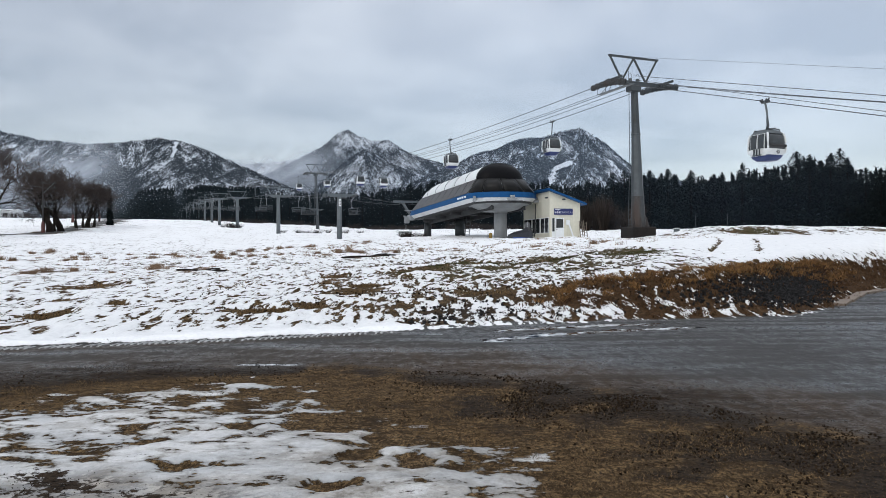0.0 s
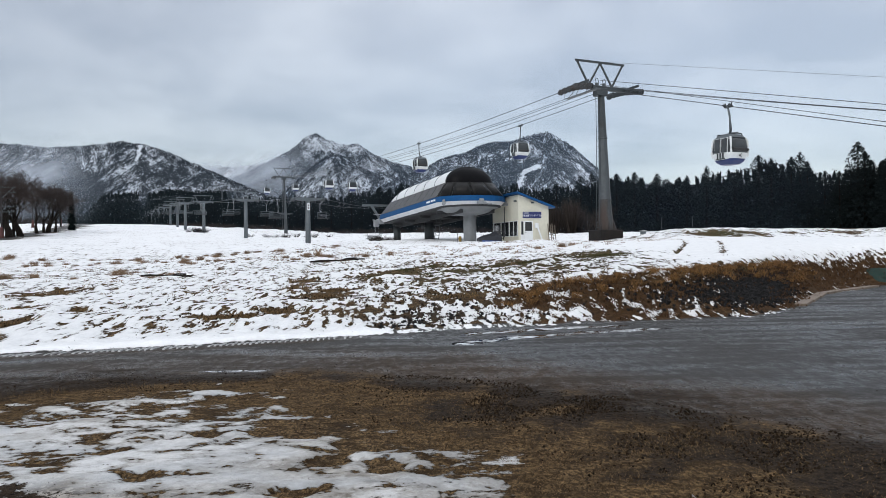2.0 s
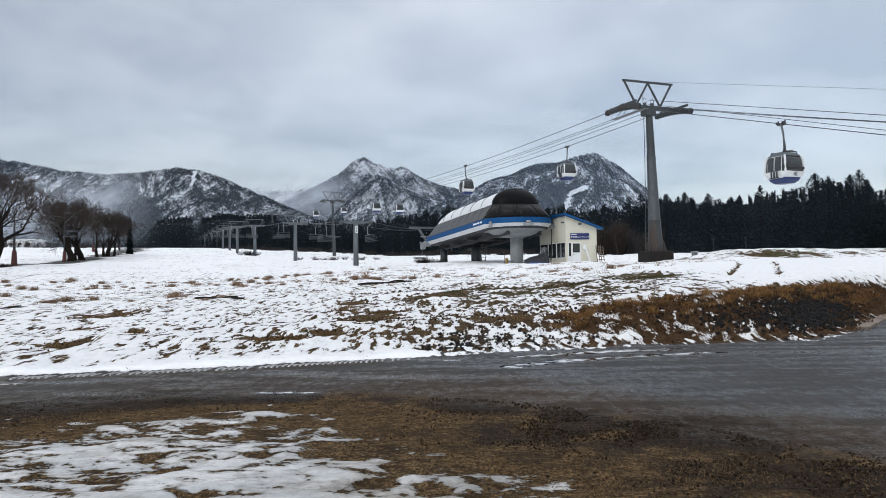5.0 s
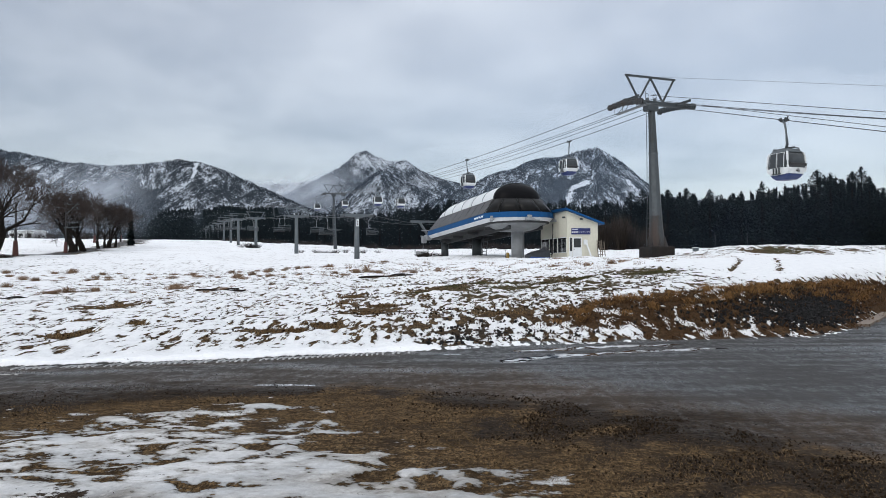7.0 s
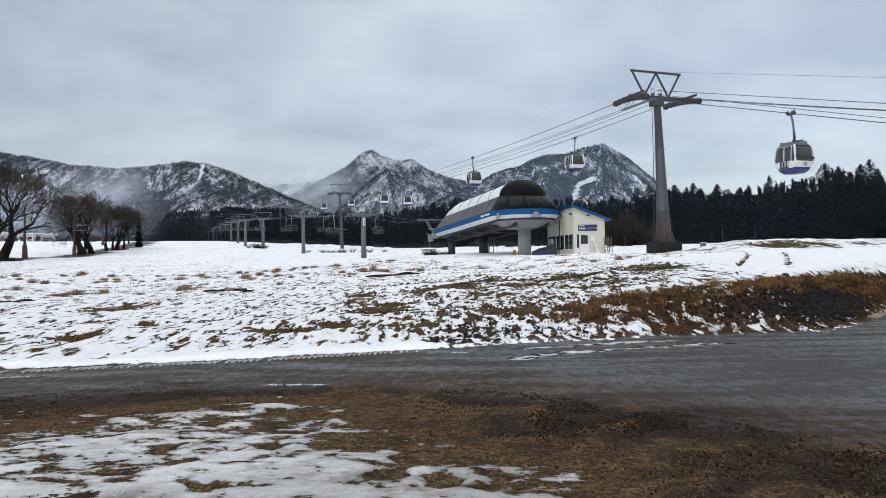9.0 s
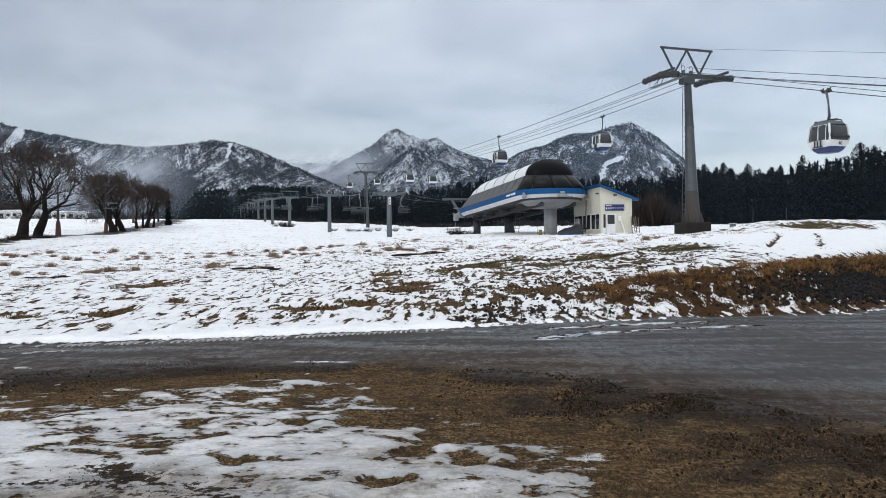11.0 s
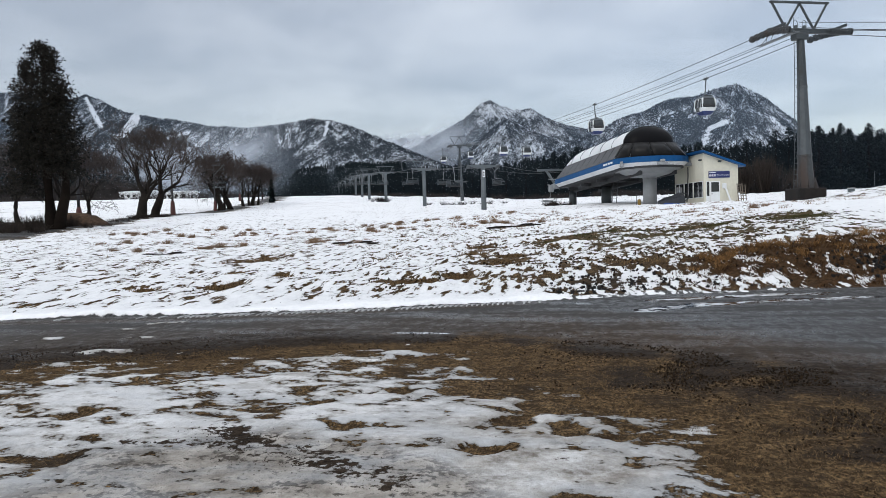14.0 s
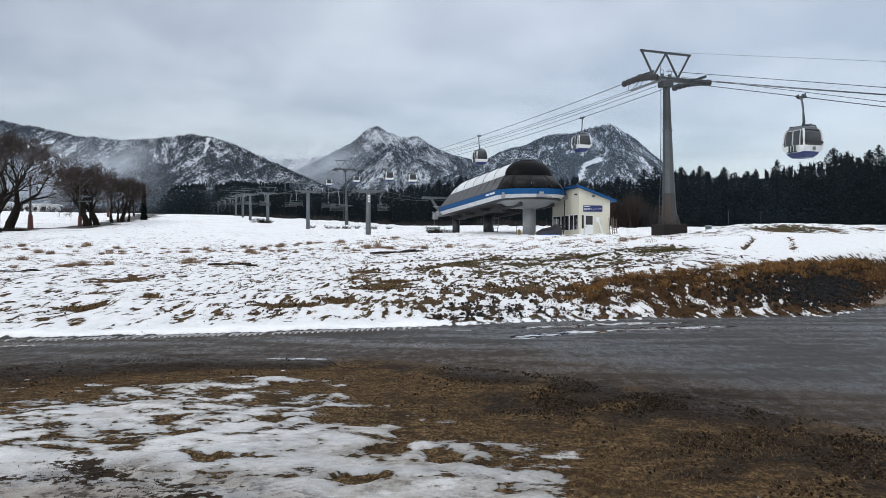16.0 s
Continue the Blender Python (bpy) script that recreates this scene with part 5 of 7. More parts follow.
def gondola_tower(x, y, base_z, arm_z, group, slim=1.0, platform=False):
    tower = thing("gondola_tower", "tall grey steel gondola lift tower with sheave wheels and A-frame head", "ski lift tower", pose(x, y, base_z, 0, 0, LINE_TURN), group)
    H = arm_z - base_z
    # concrete plinth
    if slim == 1.0:
        bm = bmesh.new()
        box(bm, (0.38, 0, -0.02), (2.15, 1.7, 1.85), None, 0.06)
        part("plinth", bm, concrete_dark, tower, "dark wet concrete plinth")
    octa = lambda r, z, dx: [Vector((dx + r * math.cos(math.pi / 8 + k * math.pi / 4), r * math.sin(math.pi / 8 + k * math.pi / 4), z)) for k in range(8)]
    z1, z2, zt = 0.8 + H * 0.20, 0.8 + H * 0.60, H - 0.5
    for a, b, ra, rb, da, db, mat in ((0.8 if slim == 1.0 else -0.6, z1, 0.64 * slim, 0.49 * slim, 0.40, 0.32, rust_steel), (z1, z2, 0.49 * slim, 0.34 * slim, 0.32, 0.18, tower_steel), (z2, zt, 0.34 * slim, 0.26 * slim, 0.18, 0.06, steel_dark)):
        bm = bmesh.new()
        loft(bm, [octa(ra, a, da), octa(rb, b, db)])
        part("shaft", bm, mat, tower, "rust-streaked lower shaft" if mat is rust_steel else "")
        bm = bmesh.new()
        loft(bm, [octa(rb + 0.06, b - 0.05, db), octa(rb + 0.06, b + 0.05, db)])
        part("flange", bm, mat, tower)
    for k in range(8 if slim == 1.0 else 0):
        bm = bmesh.new()
        t = math.pi / 8 + k * math.pi / 4
        c, s = math.cos(t), math.sin(t)
        plate(bm, [(0.4 + 0.60 * c, 0.60 * s, 1.7), (0.4 + 0.64 * c, 0.64 * s, 0.8), (0.4 + 0.92 * c, 0.92 * s, 0.8), (0.4 + 0.64 * c, 0.64 * s, 1.7)], 0.03)
        part("gusset", bm, rust_steel, tower)
    if platform:
        bm = bmesh.new()
        box(bm, (0.3, 0, H * 0.35), (3.0, 1.4, 0.10), None, 0.02)
        box(bm, (0.3, 0, H * 0.35 - 0.18), (2.2, 0.2, 0.26), None, 0.02)
        part("platform", bm, steel_dark, tower, "dark work platform round the shaft")
    # ladder up the side
    bm = bmesh.new()
    for dx in (-0.2, 0.2):
        rod(bm, [(-0.42, dx, 1.0), (-0.32, dx, z1 + 1), (-0.28, dx, z2), (-0.30, dx, zt)], 0.025, 5)
    for k in range(int((zt - 1) / 0.4)):
        z = 1.1 + 0.4 * k
        px = np.interp(z, (1.0, z1 + 1, z2, zt), (-0.42, -0.32, -0.28, -0.30))
        rod(bm, [(px, -0.2, z), (px, 0.2, z)], 0.015, 4)
    part("ladder", bm, steel_dark, tower)
    # cross arm and head
    bm = bmesh.new()
    box(bm, (0, 0, H - 0.15), (5.0, 0.34, 0.34), None, 0.04)
    box(bm, (0, 0, H - 0.5), (1.0, 0.7, 0.6), None, 0.05)
    part("cross_arm", bm, steel_dark, tower)
    bm = bmesh.new()
    beam(bm, (-2.35, 0, H + 1.87), (2.35, 0, H + 1.87), 0.13, 0.15)
    part("head_beam", bm, steel_dark, tower)
    for a, b in ((-2.2, -1.15), (0.0, -1.1), (0.0, 1.1), (2.2, 1.15)):
        bm = bmesh.new()
        beam(bm, (a, 0, H + 1.82), (b, 0, H + 0.05), 0.10, 0.13)
        part("head_strut", bm, steel_dark, tower)
    for s in (-1, 1):
        f = bmesh.new()
        sheave_train(tower, rust_steel if s < 0 else steel_dark, f, Vector((s * 2.4, 0, H - 0.32)), 8, 0.56, 0.085 if s < 0 else 0.105)
        part("sheave_frame", f, steel_dark, tower)
    # catwalks with their thin handrails
    for s in (-1,):
        bm = bmesh.new()
        box(bm, (s * 1.75, 0, H - 0.75), (0.4, 4.2, 0.04))
        for py in (-2.0, -0.9, 0.9, 2.0):
            rod(bm, [(s * 2.0, py, H - 0.75), (s * 2.0, py, H + 0.2)], 0.02, 5)
            rod(bm, [(s * 1.75, py, H - 0.75), (s * 1.75, py * 0.4, H - 0.2)], 0.025, 5)
        part("catwalk", bm, steel, tower)
    for px in (-0.25, 0.45):
        bm = bmesh.new()
        rod(bm, [(px + 0.16 * math.cos(t), 0.1, H + 0.35 + 0.3 * math.sin(t)) for t in np.linspace(0, 2 * math.pi, 14)], 0.02, 5, False)
        box(bm, (px, 0.1, H + 0.12), (0.2, 0.2, 0.3))
        part("rope_catcher", bm, steel, tower)
    return tower


def on_line(y):
    return 15.0 - 0.408 * (y - 55.0)


T1, T2, T3 = 55.0, 165.0, 267.0
TOPS = {T1: 14.45, T2: 19.2, T3: 25.6}
for ty, zz in TOPS.items():
    gondola_tower(on_line(ty), ty, 2.15 if ty == T1 else ground_z(on_line(ty), ty), zz, "gondola towers", 1.0 if ty == T1 else 0.72, ty == T2)


# each rope: its place across the line, how high it leaves the tower, its fall towards the valley and its sag uphill
HAUL_LEFT, HAUL_RIGHT = (-2.4, 14.22, 0.316, 0.0, 1.6), (2.4, 14.50, 0.303, 0.0006, 2.0)


def rope_z(y, line):
    """Height of a rope over the line."""
    _, top, fall, lift, sag = line
    if y < T1:
        return top - fall * (T1 - y) + lift * (T1 - y) ** 2
    end = top + TOPS[T2] - TOPS[T1]
    if y <= T2:
        t = (y - T1) / (T2 - T1)
        return (1 - t) * top + t * end - 4 * sag * t * (1 - t)
    if y <= T3:
        t = (y - T2) / (T3 - T2)
        return end + t * (TOPS[T3] - TOPS[T2]) - 4 * sag * t * (1 - t)
    return end + TOPS[T3] - TOPS[T2] + 0.09 * (y - T3)


def rope(name, label, line, ys_, radius):
    bm = bmesh.new()
    pts = [(on_line(y) + ACROSS.x * line[0], y + ACROSS.y * line[0], rope_z(y, line)) for y in ys_]
    rod(bm, pts, radius, 6)
    ob = new(name, finish(bm, name, rope_mat, True))
    return tagged(ob, label, "cable", "gondola ropes")


valley, uphill = [20 + 2.5 * k for k in range(14)] + [T1], [T1 + 4 * k for k in range(75)]
spans = valley[:-1] + uphill
rope("haul_rope", "dark steel gondola hauling rope", HAUL_LEFT, spans, 0.026)
rope("haul_rope", "dark steel gondola hauling rope", HAUL_RIGHT, spans, 0.026)
for line, ys_, radius in (((0.0, 14.45, 0.29, 0.0, 1.6), uphill, 0.020), ((0.0, 14.30, 0.29, 0.0, 1.68), uphill, 0.020), ((0.2, 14.10, 0.29, 0.0, 1.78), uphill, 0.020),
                          ((0.0, 14.92, 0.2995, 0.0, 1.6), valley, 0.022), ((0.0, 14.60, 0.3255, 0.0, 1.6), valley, 0.020), ((1.9, 14.42, 0.301, 0.0006, 1.6), valley, 0.022),
                          ((0.0, 16.38, 0.3045, 0.0, 1.6), valley, 0.009)):
    rope("signal_cable", "thin black signal cable along the gondola line", line, ys_, radius)


def rounded(hx, hy, r, z, n=5):
    out = []
    for cx, cy, t0 in ((hx - r, hy - r, 0), (-hx + r, hy - r, 90), (-hx + r, -hy + r, 180), (hx - r, -hy + r, 270)):
        for k in range(n):
            t = radians(t0 + 90 * k / (n - 1))
            out.append(Vector((cx + r * math.cos(t), cy + r * math.sin(t), z)))
    return out


def cabin(number):
    """An eight-seat cabin; its grip is the origin, its doors face local x."""
    cab = thing("gondola_cabin", "white and navy gondola cabin with tinted windows hanging on its rope", "gondola", None, "gondola cabins")
    shell = [(-3.72, 0.60, 0.54), (-3.60, 0.76, 0.70), (-3.30, 0.93, 0.86), (-2.95, 0.99, 0.92), (-2.3, 0.93, 0.88), (-2.05, 0.83, 0.80), (-1.95, 0.70, 0.70)]
    hx = lambda z: np.interp(z, [s[0] for s in shell], [s[2] for s in shell])
    hy = lambda z: np.interp(z, [s[0] for s in shell], [s[1] for s in shell])
    sect = lambda zs, grow: [rounded(hx(z) + grow, hy(z) + grow, 0.25, z) for z in zs]
    for name, zs, grow, mat, label in (("lower_skirt", (-3.74, -3.72, -3.6, -3.42), 0.0, navy_paint, "navy blue skirt"), ("body", (-3.42, -3.36, -3.2, -3.05), 0.0, white_paint, "white body panel"),
                                       ("glazing", (-3.05, -2.86, -2.6, -2.3, -2.08), -0.02, cabin_glass, "tinted glazing"), ("roof", (-2.10, -2.05, -1.95, -1.88), 0.01, steel, "grey roof")):
        bm = bmesh.new()
        loft(bm, sect(zs, grow))
        part(name, bm, mat, cab, label, True)
    for sx in (-1, 1):
        for sy in (-1, 1):
            bm = bmesh.new()
            zs = (-3.3, -2.95, -2.6, -2.3, -2.08)
            rod(bm, [(sx * (hx(z) - 0.05), sy * (hy(z) - 0.06), z) for z in zs], 0.075, 6)
            part("pillar", bm, white_paint, cab)
        # pair of door leaves with their own panes
        for dy in (-0.33, 0.33):
            door = bmesh.new()
            z0, z1 = -3.45, -2.1
            pts = [(sx * (hx(z) + 0.02), z) for z in (z0, -2.95, -2.6, -2.4, z1)]
            loft(door, [[Vector((px, dy - 0.30, z)), Vector((px, dy + 0.30, z)), Vector((px - sx * 0.04, dy + 0.30, z)), Vector((px - sx * 0.04, dy - 0.30, z))] for px, z in pts])
            d = part("door", door, white_paint, cab)
            bm = bmesh.new()
            pts = [(sx * (hx(z) + 0.045), z) for z in (-3.02, -2.95, -2.6, -2.4, -2.13)]
            loft(bm, [[Vector((px, dy - 0.26, z)), Vector((px, dy + 0.26, z)), Vector((px - sx * 0.03, dy + 0.26, z)), Vector((px - sx * 0.03, dy - 0.26, z))] for px, z in pts])
            part("door_pane", bm, cabin_glass, d)
        bm = bmesh.new()
        for k in range(3):
            box(bm, (sx * 0.98, -0.25 + 0.25 * k, -3.25), (0.10, 0.05, 0.42))
        box(bm, (sx * 0.98, 0, -3.42), (0.14, 0.75, 0.06))
        part("ski_rack", bm, steel_dark, cab)
    for sy in (-1, 1):
        bm = bmesh.new()
        rod(bm, [(-0.75, sy * 1.02, -2.86), (0.75, sy * 1.02, -2.86)], 0.09, 8)
        part("bumper", bm, rubber, cab, "black bumper bar")
        if number:
            lettering(number, 0.34, rubber, pose(0.0, sy * 0.99, -3.26, 90, 0, 0 if sy < 0 else 180), cab, "number_mark")
    for sy in (-1, 1):
        bm = bmesh.new()
        rod(bm, [(-0.55, sy * 0.62, -1.88), (-0.55, sy * 0.62, -1.8), (0.55, sy * 0.62, -1.8), (0.55, sy * 0.62, -1.88)], 0.04, 6)
        part("roof_rail", bm, steel_dark, cab)
    bm = bmesh.new()
    rod(bm, [(0, -0.78, -1.78), (0, 0.78, -1.78)], 0.06, 8)
    rod(bm, [(0, 0, -1.78), (0.12, 0.22, -1.55), (0.28, 0.32, -1.15), (0.30, 0.30, -0.7), (0.22, 0.1, -0.2), (0.2, 0.0, -0.05)], [0.10, 0.10, 0.085, 0.075, 0.075, 0.08], 8)
    part("hanger", bm, steel, cab, "curved grey hanger arm", True)
    bm = bmesh.new()
    box(bm, (0.1, 0, -0.02), (0.3, 0.62, 0.16), None, 0.03)
    for dy in (-0.26, 0.26):
        rod(bm, [(0.1, dy, 0.02), (0.1, dy + 0.05 * (1 if dy > 0 else -1), 0.2)], 0.05, 6)
        rod(bm, [(0.22, dy, 0.05), (0.32, dy, 0.05)], 0.09, 8)
    part("grip", bm, steel_dark, cab)
    # eight-seat size
    small = Matrix.Diagonal((0.78, 0.78, 0.91, 1.0))
    for o in cab.children_recursive:
        if o.name.startswith("number_mark"):
            o.matrix_basis = small @ o.matrix_basis
        else:
            o.data.transform(small)
    return cab


def hang(cab, y, offset, turn=0.0):
    return pose(on_line(y) + ACROSS.x * offset, y + ACROSS.y * offset, rope_z(y, HAUL_LEFT if offset < 0 else HAUL_RIGHT), 0, 0, LINE_TURN + turn)


def rope_y(a, offset):
    """The distance at which a rope is met when one looks a steps aside for each step ahead."""
    return (15.0 + 0.408 * 55.0 + ACROSS.x * offset - a * ACROSS.y * offset) / (a + 0.408)


first = cabin("40")
first.matrix_basis = hang(first, rope_y(0.462, -2.4), -2.4, 180)
plain = cabin("")
plain.matrix_basis = hang(plain, rope_y(0.155, 2.4), 2.4)
for a, off in ((0.012, -2.4), (-0.085, 2.4), (-0.118, -2.4), (-0.165, 2.4), (-0.205, -2.4), (-0.235, 2.4)):
    copy_thing(plain, hang(plain, rope_y(a, off), off, 180 if off < 0 else 0))


# ---- chairlift line ----
CHAIR_TOWERS = [(-13.0, 88.0, 5.4), (-27.7, 118.0, 6.3), (-43.4, 148.0, 5.6), (-54.2, 170.0, 5.6)]
for k in range(9):
    y = 196 + 30 * k + 2.2 * k * k
    CHAIR_TOWERS.append((-54.2 - 0.40 * (y - 170), y, 5.8))


def chair_tower(first_one, high, portal):
    tower = thing("chairlift_tower", "slim grey steel chairlift tower with wide cross arm", "ski lift tower", None, "chairlift towers")
    bm = bmesh.new()
    rod(bm, [(0, 0, -1.0), (0, 0, high)], [0.36, 0.27], 14)
    rod(bm, [(0, 0, -0.1), (0, 0, 0.06)], 0.52, 14)
    part("post", bm, steel, tower, "", True)
    bm = bmesh.new()
    loft(bm, [[Vector((px, -w, high + a)), Vector((px, w, high + a)), Vector((px, w, high + b)), Vector((px, -w, high + b))] for px, w, a, b in ((-2.0, 0.08, 0.22, 0.36), (-0.8, 0.17, -0.05, 0.38), (0.8, 0.17, -0.05, 0.38), (2.0, 0.08, 0.22, 0.36))])
    part("cross_arm", bm, steel, tower)
    for s in (-1, 1):
        for k in range(4):
            bm = bmesh.new()
            rod(bm, [(s * 1.9 - 0.06, -0.66 + 0.44 * k, high + 0.12), (s * 1.9 + 0.06, -0.66 + 0.44 * k, high + 0.12)], 0.19, 10)
            part("sheave", bm, steel_dark, tower)
        bm = bmesh.new()
        beam(bm, (s * 1.78, -0.9, high + 0.2), (s * 1.78, 0.9, high + 0.2), 0.06, 0.12)
        part("sheave_frame", bm, steel_dark, tower)
        if portal:
            bm = bmesh.new()
            beam(bm, (s * 1.15, 0, high + 0.3), (s * 1.75, 0, high + 1.45), 0.1, 0.12)
            part("portal_leg", bm, steel, tower)
            bm = bmesh.new()
            rod(bm, [(s * 1.5, -0.9, high + 0.45), (s * 1.9, -0.9, high + 0.9), (s * 1.9, 0.9, high + 0.9), (s * 1.9, 0.9, high + 0.45)], 0.025, 5)
            part("handrail", bm, steel, tower)
    if portal:
        bm = bmesh.new()
        beam(bm, (-1.95, 0, high + 1.5), (1.95, 0, high + 1.5), 0.12, 0.14)
        part("portal_beam", bm, steel, tower)
    if first_one:
        bm = bmesh.new()
        box(bm, (0.0, -0.31, high - 0.75), (0.32, 0.03, 0.9), None, 0.005)
        plate_ = part("number_plate", bm, white_paint, tower, "white plate with dark bars")
        for dz in (-0.2, 0.15):
            bm = bmesh.new()
            box(bm, (0.0, -0.33, high - 0.75 + dz), (0.14, 0.02, 0.2))
            part("mark", bm, steel_dark, plate_)
    return tower


tower_poses = []
for k, (x, y, high) in enumerate(CHAIR_TOWERS):
    nx, ny, _ = CHAIR_TOWERS[min(k + 1, len(CHAIR_TOWERS) - 1)]
    ox, oy, _ = CHAIR_TOWERS[max(k - 1, 0)]
    tower_poses.append((pose(x, y, ground_z(x, y), 0, 0, math.degrees(math.atan2(-(nx - ox), ny - oy))), high))
near_tower = chair_tower(True, CHAIR_TOWERS[0][2], False)
near_tower.matrix_basis = tower_poses[0][0]
portal_tower = chair_tower(False, 6.25, True)
portal_tower.matrix_basis = tower_poses[1][0]
for m, high in tower_poses[2:]:
    copy_thing(portal_tower, m)


def chair():
    seat = thing("lift_chair", "grey steel quad lift chair hanging empty on its rope", "chairlift chair", None, "lift chairs")
    bm = bmesh.new()
    rod(bm, [(0, 0, 0.05), (0, 0.05, -0.4), (0, -0.35, -0.75), (0, -0.38, -1.6), (0, -0.1, -1.72)], 0.045, 6)
    box(bm, (0, 0, 0), (0.14, 0.4, 0.14), None, 0.02)
    part("hanger", bm, pale_steel, seat, "pale grey hanger bar")
    bm = bmesh.new()
    rod(bm, [(-1.05, 0.35, -2.5), (-1.1, -0.05, -2.55), (-1.1, -0.12, -1.75), (1.1, -0.12, -1.75), (1.1, -0.05, -2.55), (1.05, 0.35, -2.5)], 0.035, 6)
    part("chair_frame", bm, steel, seat)
    bm = bmesh.new()
    box(bm, (0, 0.14, -2.5), (2.05, 0.44, 0.07), None, 0.02)
    part("bench", bm, rubber, seat, "black padded bench")
    for k in range(3):
        bm = bmesh.new()
        box(bm, (0, -0.12, -2.35 + 0.16 * k), (2.05, 0.04, 0.08), None, 0.01)
        part("back_slat", bm, steel_dark, seat)
    bm = bmesh.new()
    rod(bm, [(-1.0, 0.0, -1.8), (-1.0, 0.45, -2.15), (1.0, 0.45, -2.15), (1.0, 0.0, -1.8)], 0.025, 6)
    part("safety_bar", bm, steel, seat)
    return seat


def chair_rope(side):
    pts = [Vector((-3.8 + side * 2.0, 95.4 + side * 0.6, 7.35))]
    for m, high in tower_poses:
        pts.append(m @ Vector((side * 1.9, 0, (5.4 if m is tower_poses[0][0] else 6.25) + 0.34)))
    out = []
    for k, (a, b) in enumerate(zip(pts, pts[1:])):
        for j in range(8):
            t = j / 8
            out.append(a.lerp(b, t) - Vector((0, 0, 4 * 0.35 * t * (1 - t))))
    return out + [pts[-1]]


seat = chair()
placed = False
for side in (-1, 1):
    line_pts = chair_rope(side)
    bm = bmesh.new()
    rod(bm, line_pts, 0.026, 6)
    tagged(new("chair_rope", finish(bm, "chair_rope", rope_mat, True)), "dark steel chairlift rope", "cable", "chairlift ropes")
    gone, want = 0.0, 6.0 if side > 0 else 13.0
    for a, b in zip(line_pts[4:], line_pts[5:70]):
        step = (b - a).length
        if gone <= want < gone + step:
            p = a.lerp(b, (want - gone) / step)
            turn = math.degrees(math.atan2(-(b.x - a.x), b.y - a.y)) + (180 if side > 0 else 0)
            m = pose(p.x, p.y, p.z, 0, 0, turn)
            if placed:
                copy_thing(seat, m)
            else:
                seat.matrix_basis, placed = m, True
            want += 27.0
        gone += step
# an idle chair hanging at the tail of the terminal
copy_thing(seat, pose(-5.2, 94.6, 5.75, 0, 0, 150))


# ---- trees ----
def leaf_mesh(name, leaves, material):
    """Many small triangles or quads as one mesh: a list of corner tuples."""
    me = bpy.data.meshes.new(name)
    verts = [tuple(p) for leaf in leaves for p in leaf]
    faces, k = [], 0
    for leaf in leaves:
        faces.append(tuple(range(k, k + len(leaf))))
        k += len(leaf)
    me.from_pydata(verts, [], faces)
    me.materials.append(material)
    return me


def conifer_leaves(rng, high, wide, count, bare=0.08, droop=0.35, size=1.0, power=0.8, lumps=0.0):
    """Drooping sprays round a trunk; the outline narrows unevenly to a tip."""
    out = []
    lump = [rng.uniform(1 - lumps, 1 + lumps) for _ in range(12)]
    for k in range(count):
        t = 1 - math.sqrt(rng.random()) * 0.999
        z = high * (bare + (1 - bare) * t)
        ang = rng.uniform(0, 2 * math.pi)
        reach = (wide * (1 - t) ** power + 0.10 * size) * lump[int(ang * 1.9 + t * 7) % 12]
        r1 = reach * rng.uniform(0.55, 1.1)
        r0 = max(0.0, r1 - rng.uniform(0.9, 1.6) * size)
        c, s = math.cos(ang), math.sin(ang)
        fall = droop * size * rng.uniform(0.2, 1.3)
        half = size * rng.uniform(0.3, 0.62) * (0.45 + 0.55 * (1 - t))
        a = Vector((c * r0 - s * half, s * r0 + c * half, z + fall * 0.6))
        b = Vector((c * r0 + s * half, s * r0 - c * half, z + fall * rng.uniform(0.2, 1.0)))
        tip = Vector((c * r1, s * r1, z - fall * (1 - t)))
        mid_ = Vector((c * (r0 + r1) / 2 - s * half * 0.9, s * (r0 + r1) / 2 + c * half * 0.9, z + size * rng.uniform(-0.35, 0.5)))
        out.append((a, b, tip))
        out.append((a, mid_, tip))
    for k in range(6):
        z = high * (0.955 + 0.012 * k)
        w = 0.10 * size * (6 - k)
        ang = rng.uniform(0, 6.28)
        out.append((Vector((math.cos(ang) * w, math.sin(ang) * w, z - 0.2 * size)), Vector((-math.cos(ang) * w, -math.sin(ang) * w, z - 0.15 * size)), Vector((0, 0, z + 0.45 * size))))
    return out


